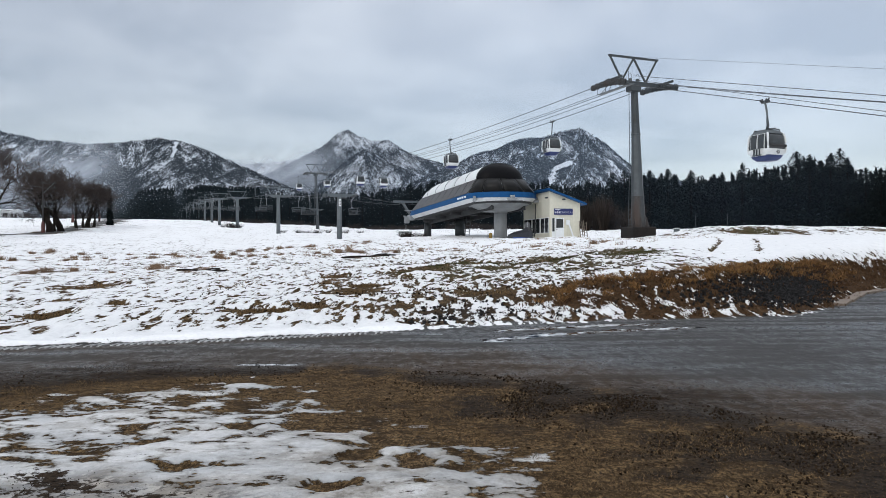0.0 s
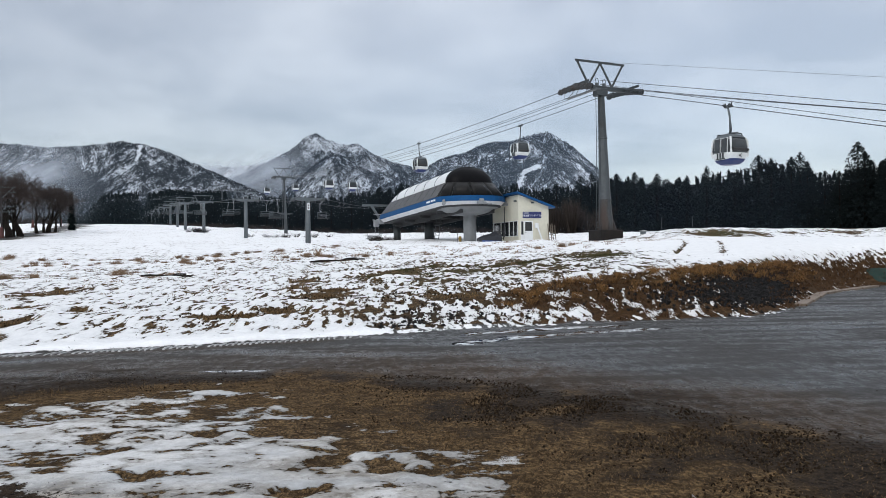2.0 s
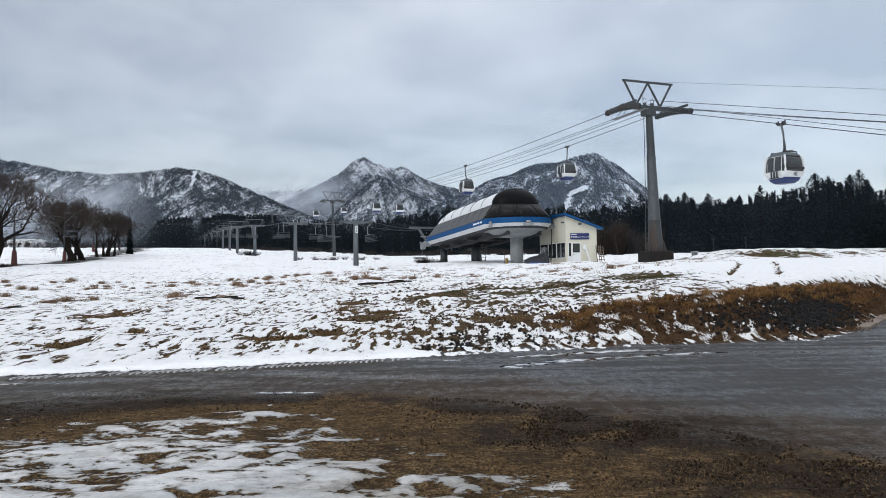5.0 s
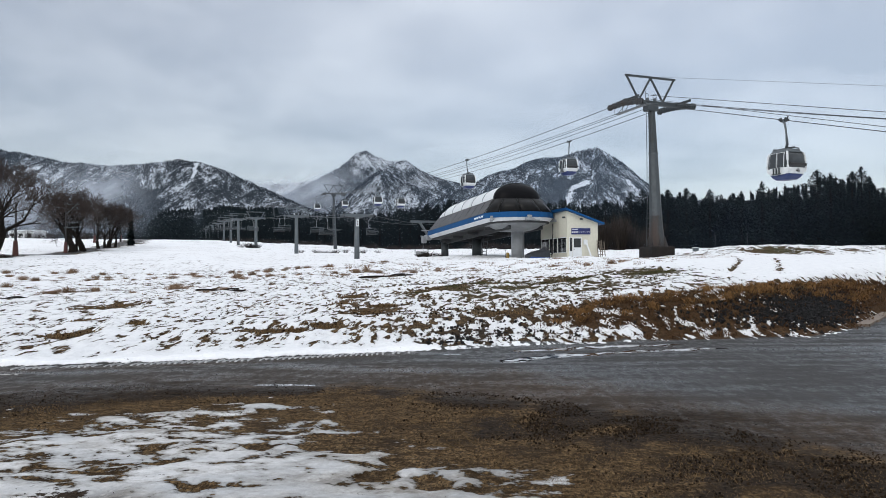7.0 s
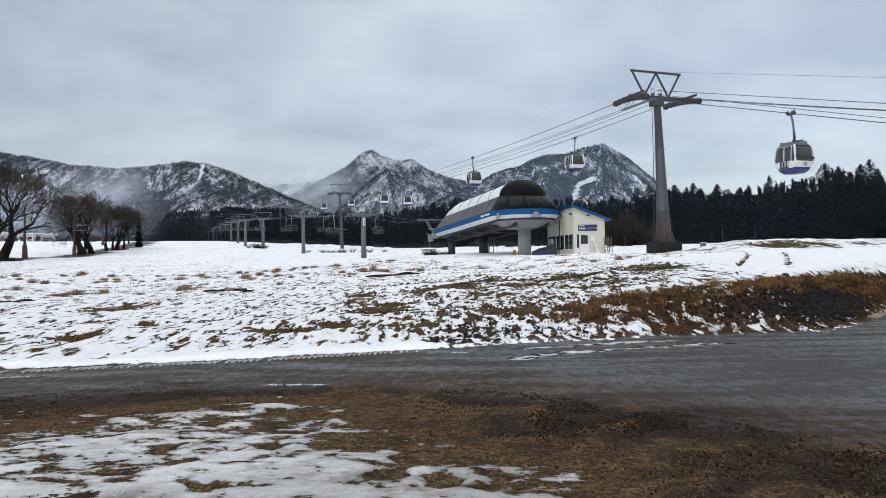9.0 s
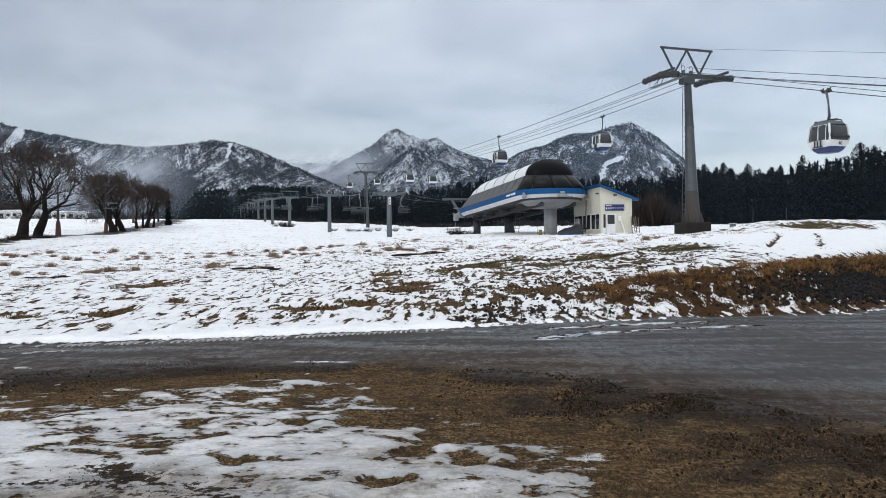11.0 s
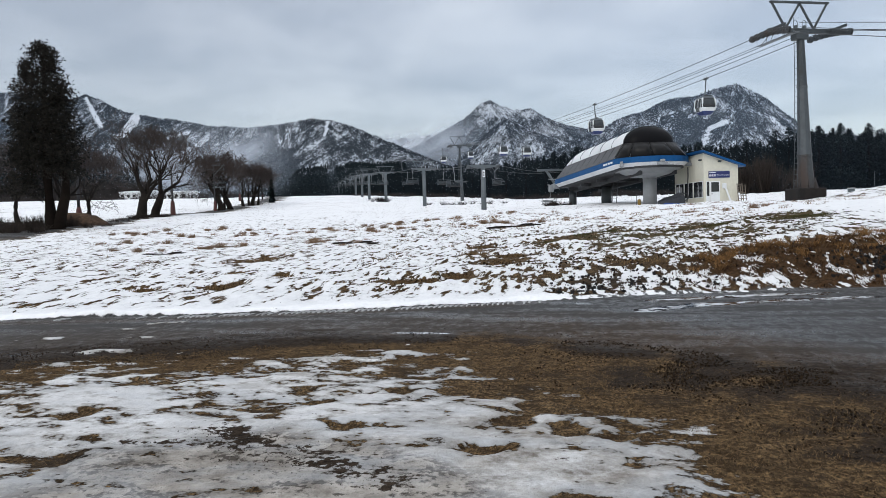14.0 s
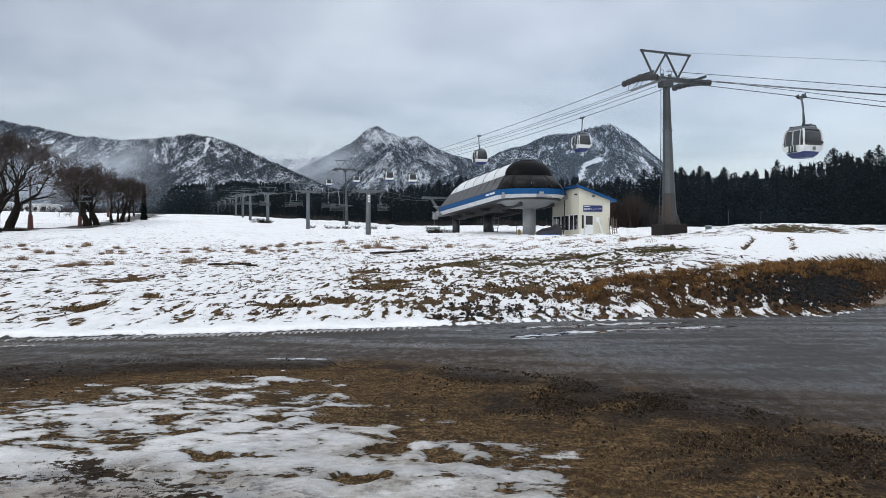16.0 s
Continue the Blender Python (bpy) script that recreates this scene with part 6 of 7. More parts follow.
def cedar_puffs(rng, high, wide, count, each, size):
    """Dense ragged tufts of foliage that fill a full, round-shouldered crown."""
    out = []
    bulge = [rng.uniform(0.72, 1.18) for _ in range(14)]
    for k in range(count):
        t = 1 - rng.random() ** 0.8
        ang = rng.uniform(0, 2 * math.pi)
        reach = wide * min(1.0, 1.22 * (1 - t) ** 0.68) * bulge[int(ang * 1.1 + t * 11) % 14]
        q = reach * rng.random() ** 0.4
        c = Vector((math.cos(ang) * q, math.sin(ang) * q, high * (0.02 + 0.97 * t)))
        s = size * (0.55 + 0.45 * (1 - t))
        for j in range(each):
            d1 = Vector((rng.uniform(-1, 1), rng.uniform(-1, 1), rng.uniform(-0.5, 1.2))).normalized() * s * rng.uniform(0.6, 1.1)
            d2 = Vector((rng.uniform(-1, 1), rng.uniform(-1, 1), rng.uniform(-0.8, 0.6))).normalized() * s * rng.uniform(0.35, 0.7)
            o = c + Vector((rng.uniform(-1, 1), rng.uniform(-1, 1), rng.uniform(-1, 1))) * s * 0.5
            out.append((o - d1 * 0.45, o + d2, o + d1))
    for k in range(8):
        w = size * rng.uniform(0.25, 0.5)
        ang, z = rng.uniform(0, 6.28), high * rng.uniform(0.91, 0.97)
        out.append((Vector((math.cos(ang) * w, math.sin(ang) * w, z - size)), Vector((-math.cos(ang) * w, -math.sin(ang) * w, z - size)), Vector((rng.gauss(0, 0.1), rng.gauss(0, 0.1), z + size * 0.7))))
    return out


def conifer(rng, high, wide, count):
    tree = thing("cedar_tree", "tall dark green cedar in the dense wood behind the snowfield", "tree", None, "cedars at the wood's edge")
    bm = bmesh.new()
    rod(bm, [(0, 0, -0.6), (0, 0, high * 0.5), (0, 0, high * 0.86)], [0.30, 0.20, 0.05], 7)
    part("trunk", bm, conifer_bark, tree)
    ob = new("crown", leaf_mesh("crown", cedar_puffs(rng, high, wide, count, 4, 0.55), conifer_leaf))
    ob.parent = tree
    return tree


rng = random.Random(11)
# how high the wood stands against the sky, and how far off its edge is
WOOD_TOP = ((-0.34, 0.060), (-0.28, 0.076), (-0.2, 0.078), (-0.12, 0.076), (-0.06, 0.086), (0.0, 0.095), (0.05, 0.092), (0.13, 0.088), (0.145, 0.094), (0.16, 0.086), (0.19, 0.089), (0.213, 0.093), (0.236, 0.089), (0.25, 0.094), (0.29, 0.101), (0.354, 0.099), (0.4, 0.099), (0.44, 0.109), (0.48, 0.114), (0.52, 0.127), (0.6, 0.106), (0.63, 0.112), (0.7, 0.124), (0.8, 0.13), (1.4, 0.14))
WOOD_FAR = ((-0.36, 255), (-0.1, 225), (0.0, 205), (0.2, 172), (0.5, 150), (0.72, 128), (1.4, 105))
kinds = []
for k, (high, wide) in enumerate(((15.0, 3.4), (15.0, 4.0), (15.0, 3.0), (15.0, 4.2), (15.0, 3.6))):
    kinds.append(conifer(random.Random(40 + k), high, wide, 1000))
stand = []
a = -0.35
while a < 1.3:
    y = np.interp(a, *zip(*WOOD_FAR)) + rng.uniform(-4, 4)
    stand.append((a, y, np.interp(a, *zip(*WOOD_TOP)) * rng.choice((0.88, 0.94, 1.0, 1.05))))
    a += rng.uniform(2.0, 3.6) / y
# single trees that stand out of the wood
for a, b in ((0.321, 0.112), (0.330, 0.104), (0.427, 0.121), (0.505, 0.137), (0.523, 0.128), (0.553, 0.134), (0.566, 0.140), (0.577, 0.128), (0.625, 0.112), (0.653, 0.157), (0.663, 0.142), (0.672, 0.128), (0.695, 0.131), (0.715, 0.160), (0.728, 0.150), (0.127, 0.094), (-0.015, 0.098), (0.017, 0.102)):
    stand.append((a, np.interp(a, *zip(*WOOD_FAR)) - rng.uniform(5, 9), b))
for a, b in ((0.243, 0.107), (0.259, 0.111), (0.295, 0.110), (0.354, 0.109), (0.398, 0.107), (0.4685, 0.112), (0.537, 0.124)):
    stand.append((a, np.interp(a, *zip(*WOOD_FAR)) - rng.uniform(3, 7), b))
used = [False] * len(kinds)
for n, (a, y, b) in enumerate(stand):
    x = a * y
    g = ground_z(x, y)
    k = (1.6 + b * y - g) / 15.4
    m = Matrix.Translation((x, y, g)) @ Matrix.Rotation(rng.uniform(0, 6.28), 4, "Z")
    which = n % len(kinds)
    src = kinds[which]
    side = rng.uniform(1.0, 1.4)
    if used[which]:
        ob = copy_thing(src, m)
    else:
        ob, used[which] = src, True
        src.matrix_basis = m
    ob.matrix_basis = m @ Matrix.Diagonal((k * side, k * side, k, 1))


def wood(name, label, spots, count, material, seed, slim=1.0):
    """The depth of a wood, too far off to count: one mesh of many crowns and stems."""
    r = random.Random(seed)
    leaves = []
    stock = [cedar_puffs(random.Random(seed + k), 15.0, 3.6 * slim, count, 3, 0.95) for k in range(5)]
    for x, y, high in spots:
        g, k = ground_z(x, y), high / 15.4
        t = r.uniform(0, 6.28)
        c, s = math.cos(t) * k, math.sin(t) * k
        for leaf in r.choice(stock):
            leaves.append(tuple((x + c * p.x - s * p.y, y + s * p.x + c * p.y, g + k * p.z) for p in leaf))
    return tagged(new(name, leaf_mesh(name, leaves, material)), label, "forest", kind="stuff")


spots = []
for row in range(6):
    a = -0.36
    while a < 1.35:
        y = np.interp(a, *zip(*WOOD_FAR)) + 2 + 5 * row + rng.uniform(-3, 3)
        b = np.interp(a, *zip(*WOOD_TOP)) * rng.uniform(0.90, 1.04)
        spots.append((a * y, y, max(6.0, 1.6 + b * y - ground_z(a * y, y))))
        a += rng.uniform(1.3, 2.4) / y
wood("cedar_wood", "dense dark cedar wood closing off the snowfield", spots, 95, conifer_leaf, 60)
# dark plantations at the foot of the western range, with a cleared strip
spots = []
for row in range(6):
    a = -0.535
    while a < -0.26:
        y = 400 + 13 * row + rng.uniform(-6, 6)
        top = np.interp(a, (-0.535, -0.47, -0.454, -0.436, -0.415, -0.385, -0.365, -0.34, -0.30), (0.045, 0.050, 0.060, 0.083, 0.090, 0.089, 0.089, 0.093, 0.090))
        if not -0.383 < a < -0.371:
            spots.append((a * y, y, max(5.0, 1.6 + top * rng.uniform(0.93, 1.0) * y - ground_z(a * y, y))))
        a += rng.uniform(1.5, 2.6) / y
for row in range(4):
    a = -1.2
    while a < -0.70:
        y = 345 + 12 * row + rng.uniform(-6, 6)
        spots.append((a * y, y, rng.uniform(13, 20) + (4 if rng.random() < 0.15 else 0)))
        a += rng.uniform(1.4, 2.6) / y
wood("plantation", "dark cedar plantation at the foot of the mountains", spots, 60, conifer_leaf, 70)


def branch_tree(rng, high, spread, lean=0.0, thick=0.5, twigs=True, fork=2):
    """A bare broad-leaved tree: crooked trunk, forking limbs and fine twigs. Returns wood and twig meshes."""
    bm, tw = bmesh.new(), bmesh.new()

    def grow(p, d, length, radius, level):
        pts, radii = [p], [radius]
        n = 5 if level == 0 else (4 if level < 3 else 2)
        for k in range(n):
            d = (d + Vector((rng.uniform(-1, 1), rng.uniform(-1, 1), rng.uniform(-0.5, 0.6))) * (0.20 + 0.04 * level)).normalized()
            p = p + d * length / n
            pts.append(p)
            radii.append(radius * (1 - 0.38 * (k + 1) / n))
        if level == 0:
            radii[0] *= 1.25
        if level <= 3:
            rod(bm, pts, radii, (9, 7, 5, 4)[level], False)
        else:
            rod(tw, pts, [max(0.017, v) for v in radii], 3, False)
        if level == 6:
            return
        kids = fork + 1 if level == 0 else (3 if level < 4 else 4)
        start = rng.uniform(0, 6.28)
        side = d.cross(Vector((0.3, 0.2, 1.0))).normalized()
        other = d.cross(side).normalized()
        for k in range(kids):
            i = n if k < 2 else rng.randint(max(1, n - 2), n)
            t = start + 2 * math.pi * k / kids + rng.uniform(-0.5, 0.5)
            open_ = math.tan(radians(rng.uniform(24, 46) * (1.0 if level else spread)))
            go = (d + (side * math.cos(t) + other * math.sin(t)) * open_ + Vector((0, 0, 0.24))).normalized()
            grow(pts[i], go, length * rng.uniform(0.66, 0.9) if level else high * rng.uniform(0.2, 0.27), radii[i] * rng.uniform(0.58, 0.82), level + 1)

    grow(Vector((0, 0, -0.4)), Vector((lean, 0.05, 1)).normalized(), high * 0.30, thick, 0)
    return finish(bm, "limbs", bark, True), finish(tw, "twigs", twig_mat, True)


def bare_tree_kind(seed, high, spread, lean, thick, label):
    tree = thing("bare_tree", label, "tree", None, "bare trees along the lane")
    limbs, twigs = branch_tree(random.Random(seed), high, spread, lean, thick)
    top = max(v.co.z for v in twigs.vertices)
    for name, me in (("trunk", limbs), ("crown", twigs)):
        ob = new(name, me)
        ob.parent = tree
    return tree, top


BARE = [bare_tree_kind(s, 10.5, sp, ln, th, "old bare tree with dark gnarled trunk beside the lane") for s, sp, ln, th in ((3, 1.0, 0.2, 0.62), (8, 0.9, 0.25, 0.55), (14, 1.0, -0.1, 0.42), (23, 0.9, 0.1, 0.36))]
# where the trees stand: sideways per step ahead, distance, height, kind, turn
ROW = [(-0.702, 72.5, 12.8, 0, 0), (-0.679, 78.0, 11.8, 1, 15), (-0.845, 47.5, 9.0, 2, 160), (-0.80, 61, 8.5, 3, 40), (-0.572, 109, 10.2, 3, 30), (-0.561, 111, 12.0, 0, 70), (-0.554, 113.6, 10.4, 2, 0), (-0.544, 115.7, 11.0, 1, 200),
       (-0.522, 123.6, 10.0, 3, 100), (-0.512, 127, 9.4, 2, 60), (-0.507, 128.6, 9.4, 0, 250), (-0.499, 130.4, 9.0, 3, 10), (-0.490, 150, 7.0, 2, 140), (-0.93, 60, 9.0, 3, 120), (-1.02, 52, 10, 0, 40)]
seen = [False] * len(BARE)
for a, y, high, kind, turn in ROW:
    src, top = BARE[kind]
    x = a * y
    k = high / top
    m = pose(x, y, ground_z(x, y), 0, 0, turn) @ Matrix.Diagonal((k, k, k, 1))
    if seen[kind]:
        ob = copy_thing(src, m)
        ob.matrix_basis = m
    else:
        seen[kind] = True
        src.matrix_basis = m


def near_cedar(x, y, high):
    tree = thing("old_cedar", "tall dark cedar with forked trunk beside the lane", "tree", pose(x, y, ground_z(x, y)))
    r = random.Random(5)
    bm = bmesh.new()
    rod(bm, [(0.1, 0, -0.4), (0.0, 0, 1.2), (-0.15, 0, 4), (-0.1, 0, high * 0.6), (0.1, 0, high * 0.95)], [0.52, 0.42, 0.34, 0.22, 0.05], 10, False)
    rod(bm, [(0.45, 0.1, -0.4), (0.75, 0.1, 1.0), (1.15, 0.2, 2.6), (1.3, 0.2, 4.2), (1.1, 0.2, 6.5)], [0.45, 0.40, 0.33, 0.25, 0.12], 10, False)
    part("trunk", bm, conifer_bark, tree, "", True)
    leaves = []
    for cx, top, wide, count, low in ((-0.2, high, 2.2, 760, 0.30), (0.7, high * 0.96, 1.8, 420, 0.34), (-1.5, high * 0.90, 1.6, 360, 0.38), (1.5, high * 0.78, 1.6, 380, 0.36), (-2.1, high * 0.68, 1.9, 380, 0.28)):
        for k in range(count):
            # puffs of foliage, denser towards the outside
            t = r.random()
            z = top * (low + (1 - low) * t)
            reach = wide * min(1.0, 1.3 * (1 - t) ** 0.42) * (0.72 + 0.28 * math.sin(9 * t + cx * 3 + 2 * math.sin(t * 31)))
            ang, q = r.uniform(0, 6.28), reach * r.random() ** 0.45
            c = Vector((cx + math.cos(ang) * q, math.sin(ang) * q, z))
            for j in range(13):
                d1 = Vector((r.uniform(-1, 1), r.uniform(-1, 1), r.uniform(-0.9, 0.6))).normalized() * r.uniform(0.10, 0.22)
                d2 = Vector((r.uniform(-1, 1), r.uniform(-1, 1), r.uniform(-0.9, 0.6))).normalized() * r.uniform(0.07, 0.16)
                o = c + Vector((r.gauss(0, 0.17), r.gauss(0, 0.17), r.gauss(0, 0.17)))
                leaves.append((o - d1 * 0.5, o + d2, o + d1))
    ob = new("crown", leaf_mesh("crown", leaves, conifer_near))
    ob.parent = tree
    return tree


near_cedar(-0.868 * 44.6, 44.6, 13.7)
# a slim dark columnar tree by the far end of the lane
column_tree = thing("columnar_cedar", "slim dark columnar evergreen at the end of the lane", "tree", pose(-0.475 * 137, 137, ground_z(-0.475 * 137, 137)))
bm = bmesh.new()
rod(bm, [(0, 0, -0.4), (0, 0, 6.8)], [0.2, 0.05], 6)
part("trunk", bm, conifer_bark, column_tree)
ob = new("crown", leaf_mesh("crown", conifer_leaves(random.Random(9), 7.3, 0.8, 420, 0.03, 0.3, 0.8, 0.4), conifer_leaf))
ob.parent = column_tree


# ---- brush, tufts and stones ----
def blades(rng, out, x, y, z, high, spread, n, wide, bend=0.5, least=0.1):
    for _ in range(n):
        t, l = rng.uniform(0, 6.28), high * rng.uniform(0.5, 1.1)
        bx, by = x + rng.gauss(0, spread * 0.35), y + rng.gauss(0, spread * 0.35)
        lean = rng.uniform(least, bend)
        c, s = math.cos(t), math.sin(t)
        w = wide * rng.uniform(0.6, 1.2)
        p = rng.uniform(0, 6.28)
        wx, wy = math.cos(p) * w, math.sin(p) * w
        m1 = (bx + c * l * lean * 0.35, by + s * l * lean * 0.35, z + l * 0.6)
        m2 = (bx + c * l * lean, by + s * l * lean, z + l * (1 - lean * 0.45))
        out.append(((bx - wx, by - wy, z - 0.03), (bx + wx, by + wy, z - 0.03), (m1[0] + wx * 0.7, m1[1] + wy * 0.7, m1[2]), (m1[0] - wx * 0.7, m1[1] - wy * 0.7, m1[2])))
        out.append(((m1[0] - wx * 0.7, m1[1] - wy * 0.7, m1[2]), (m1[0] + wx * 0.7, m1[1] + wy * 0.7, m1[2]), m2))


def stuff(name, label, category, leaves, material):
    return tagged(new(name, leaf_mesh(name, leaves, material)), label, category, kind="stuff")


rng = random.Random(77)
# dead clumps that stand through the snow, each one by itself
CLUMPS = ((-27.2, 38.1), (-26.7, 38.3), (-25.5, 39.1), (-23.4, 37.0), (-24.3, 41.4), (-20.8, 35.6), (-19.3, 35.9), (-21.8, 42.3), (-21.3, 43.3), (-18.2, 37.7), (-16.8, 37.3), (-17.1, 43.5), (-15.1, 42.1),
          (-17.4, 26.0), (-16.0, 26.7), (-15.5, 27.3), (-14.8, 28.1), (-11.5, 28.8), (-13.3, 38.3), (-14.7, 46.4), (-12.2, 38.2), (-13.1, 45.1), (-11.2, 38.9), (-11.5, 45.8), (-10.2, 37.9), (-8.9, 38.3),
          (-9.0, 46.5), (-5.3, 49.8), (-6.4, 41.0), (-5.8, 39.6), (-5.0, 39.2), (-4.7, 39.1), (-3.4, 40.7), (-1.3, 40.4), (2.2, 39.4), (-9.8, 30.0), (-22.6, 31.0), (-20.4, 30.2), (5.5, 41.0), (9.0, 42.0))
CLUMPS = CLUMPS + tuple((x + rng.gauss(0, 1.5), y + rng.gauss(0, 0.9)) for x, y in CLUMPS for _ in range(2))
clump_kinds = []
for k, (high, wide, n) in enumerate(((0.40, 0.38, 190), (0.32, 0.30, 150), (0.27, 0.46, 170))):
    leaves = []
    blades(rng, leaves, 0, 0, 0, high, wide, n, 0.010, 1.8)
    clump = thing("grass_clump", "rounded clump of dead tan grass standing through the snow", "grass clump", None, "grass clumps on the snowfield")
    ob = new("foliage", leaf_mesh("foliage", leaves, grass_tuft))
    ob.parent = clump
    clump_kinds.append(clump)
for k, (x, y) in enumerate(CLUMPS):
    m = pose(x, y, ground_z(x, y) + 0.03, 0, 0, rng.uniform(0, 360)) @ Matrix.Scale(rng.uniform(0.5, 1.0), 4)
    if k < 3:
        clump_kinds[k].matrix_basis = m
    else:
        copy_thing(clump_kinds[k % 3], m).matrix_basis = m
out = []
# low plants sticking through the snow in front of the station
for k in range(170):
    x, y = rng.uniform(-9, 16), rng.uniform(36, 50)
    blades(rng, out, x, y, ground_z(x, y) + 0.03, rng.uniform(0.10, 0.24), 0.45, 22, 0.016, 1.4)
for k in range(420):
    x, y = rng.uniform(-34, 4), rng.uniform(24, 60)
    blades(rng, out, x, y, ground_z(x, y) + 0.03, rng.uniform(0.05, 0.13), 0.3, 8, 0.014, 1.4)
dark_out = []
for k in range(900):
    x, y = rng.uniform(-36, -3), rng.uniform(20, 46)
    if x < -0.95 * y:
        continue
    blades(rng, dark_out if k % 2 else out, x, y, ground_z(x, y) + 0.03, rng.uniform(0.05, 0.15), 0.3, 10, 0.013, 1.4)
stuff("dark_stalks", "short dark weed stalks scattered through the snow", "grass", dark_out, grass_dry)
stuff("dead_stalks", "short dead stalks scattered through the snow", "grass", out, grass_tuft)

out = []
for k in range(2600):
    x = rng.uniform(1.0, 27)
    top = float(np.interp(x, (0.8, 1.9, 3.6, 5.2, 8.4, 11.0, 15.3, 30), (2.0, 2.9, 3.7, 3.2, 4.0, 2.7, 2.1, 2.4)))
    d = rng.uniform(0.15, top)
    if rng.random() > smooth(x, 0.5, 4.5) * (0.25 + 0.75 * smooth(d, 0.4, 1.8)):
        continue
    y = float(along(ROAD_FAR, x)) + d
    if rng.random() < 0.9 * math.exp(-((x - 9.3) / 2.0) ** 2 - ((d - 1.5) / 0.7) ** 2):
        continue
    blades(rng, out, x, y, ground_z(x, y), rng.uniform(0.05, 0.13), 0.34, 11, 0.011, 2.4, 1.2)
stuff("bank_grass", "matted rust-brown dead grass on the roadside bank", "grass", out, grass_bank)
out = []
# drooping tussocks
for k in range(120):
    x = rng.uniform(2.2, 14.5)
    top = float(np.interp(x, (0.8, 1.9, 3.6, 5.2, 8.4, 11.0, 15.3, 30), (2.0, 2.9, 3.7, 3.2, 4.0, 2.7, 2.1, 2.4)))
    y = float(along(ROAD_FAR, x)) + top * rng.uniform(0.55, 1.0)
    blades(rng, out, x, y, ground_z(x, y), rng.uniform(0.14, 0.26), 0.22, 44, 0.008, 2.0, 0.5)
stuff("tussocks", "drooping straw-coloured tussocks along the top of the bank", "grass", out, tussock_mat)

bare_out, out = [], []
for k in range(640):
    sx, sy, rx, ry = SPOTS[rng.randrange(len(SPOTS))]
    x, y = sx + rng.gauss(0, rx * 0.4), sy + rng.gauss(0, ry * 0.4)
    blades(rng, out if sy > 25.5 else bare_out, x, y, ground_z(x, y) + 0.01, rng.uniform(0.03, 0.08), 0.22, 10, 0.009, 1.6)
for k in range(200):
    x, y = rng.uniform(-1.5, 10.5), rng.gauss(26.5, 2.4)
    blades(rng, out, x, y, ground_z(x, y) + 0.01, rng.uniform(0.04, 0.10), 0.3, 10, 0.012, 1.6)
stuff("mossy_grass", "olive and brown grass showing through melted spots", "grass", out, grass_green)
stuff("spot_grass", "flattened brown grass in the bare spots of the snowfield", "grass", bare_out, grass_dry)

# short dead lawn by the road
out = []
made = 0
while made < 70000:
    y = 3.6 + 5.6 * rng.random() ** 1.3
    x = rng.uniform(-0.75 * y - 1.5, 0.95 * y)
    if y > along(LAWN_EDGE, x) - 0.15 - 0.4 * rng.random():
        continue
    if y < along(MELT_EDGE, x) - 0.75 and rng.random() < 0.93:
        continue
    if rng.random() < 0.92 * max(math.exp(-((x - 1.8) / 1.7) ** 2 - ((y - 7.0) / 1.1) ** 2), math.exp(-((x - 3.2) / 1.7) ** 2 - ((y - 4.6) / 1.2) ** 2)) ** 0.6:
        continue
    made += 1
    z, l, t = 0.0, rng.uniform(0.007, 0.020), rng.uniform(0, 6.28)
    w, p = rng.uniform(0.002, 0.004), rng.uniform(0, 6.28)
    lean = l * rng.uniform(0.6, 2.6)
    out.append(((x - math.cos(p) * w, y - math.sin(p) * w, z - 0.008), (x + math.cos(p) * w, y + math.sin(p) * w, z - 0.008), (x + math.cos(t) * lean, y + math.sin(t) * lean, z + l * 0.7)))
stuff("lawn_blades", "short dead brown lawn grass", "grass", out, grass_dry)


def stones(name, label, places, material):
    leaves = []
    for x, y, z, r in places:
        q = Euler((rng.uniform(0, 6), rng.uniform(0, 6), rng.uniform(0, 6))).to_matrix()
        s = Vector((r * rng.uniform(0.8, 1.3), r * rng.uniform(0.7, 1.1), r * rng.uniform(0.5, 0.8)))
        pts = []
        for sx in (-1, 1):
            for sy in (-1, 1):
                for sz in (-1, 1):
                    v = Vector((sx, sy, sz)) * rng.uniform(0.5, 0.8)
                    pts.append(Vector((x, y, z)) + q @ Vector((v.x * s.x, v.y * s.y, v.z * s.z)))
        for f in ((0, 1, 3, 2), (4, 6, 7, 5), (0, 4, 5, 1), (2, 3, 7, 6), (0, 2, 6, 4), (1, 5, 7, 3)):
            leaves.append([pts[i] for i in f])
    me = bpy.data.meshes.new(name)
    verts, faces = [], []
    for k in range(0, len(leaves), 6):
        base, seen_pts = len(verts), []
        for leaf in leaves[k:k + 6]:
            idx = []
            for p in leaf:
                if p not in seen_pts:
                    seen_pts.append(p)
                idx.append(base + seen_pts.index(p))
            faces.append(idx)
        verts += seen_pts
    me.from_pydata(verts, [], faces)
    me.materials.append(material)
    return tagged(new(name, me), label, "stones", kind="stuff")


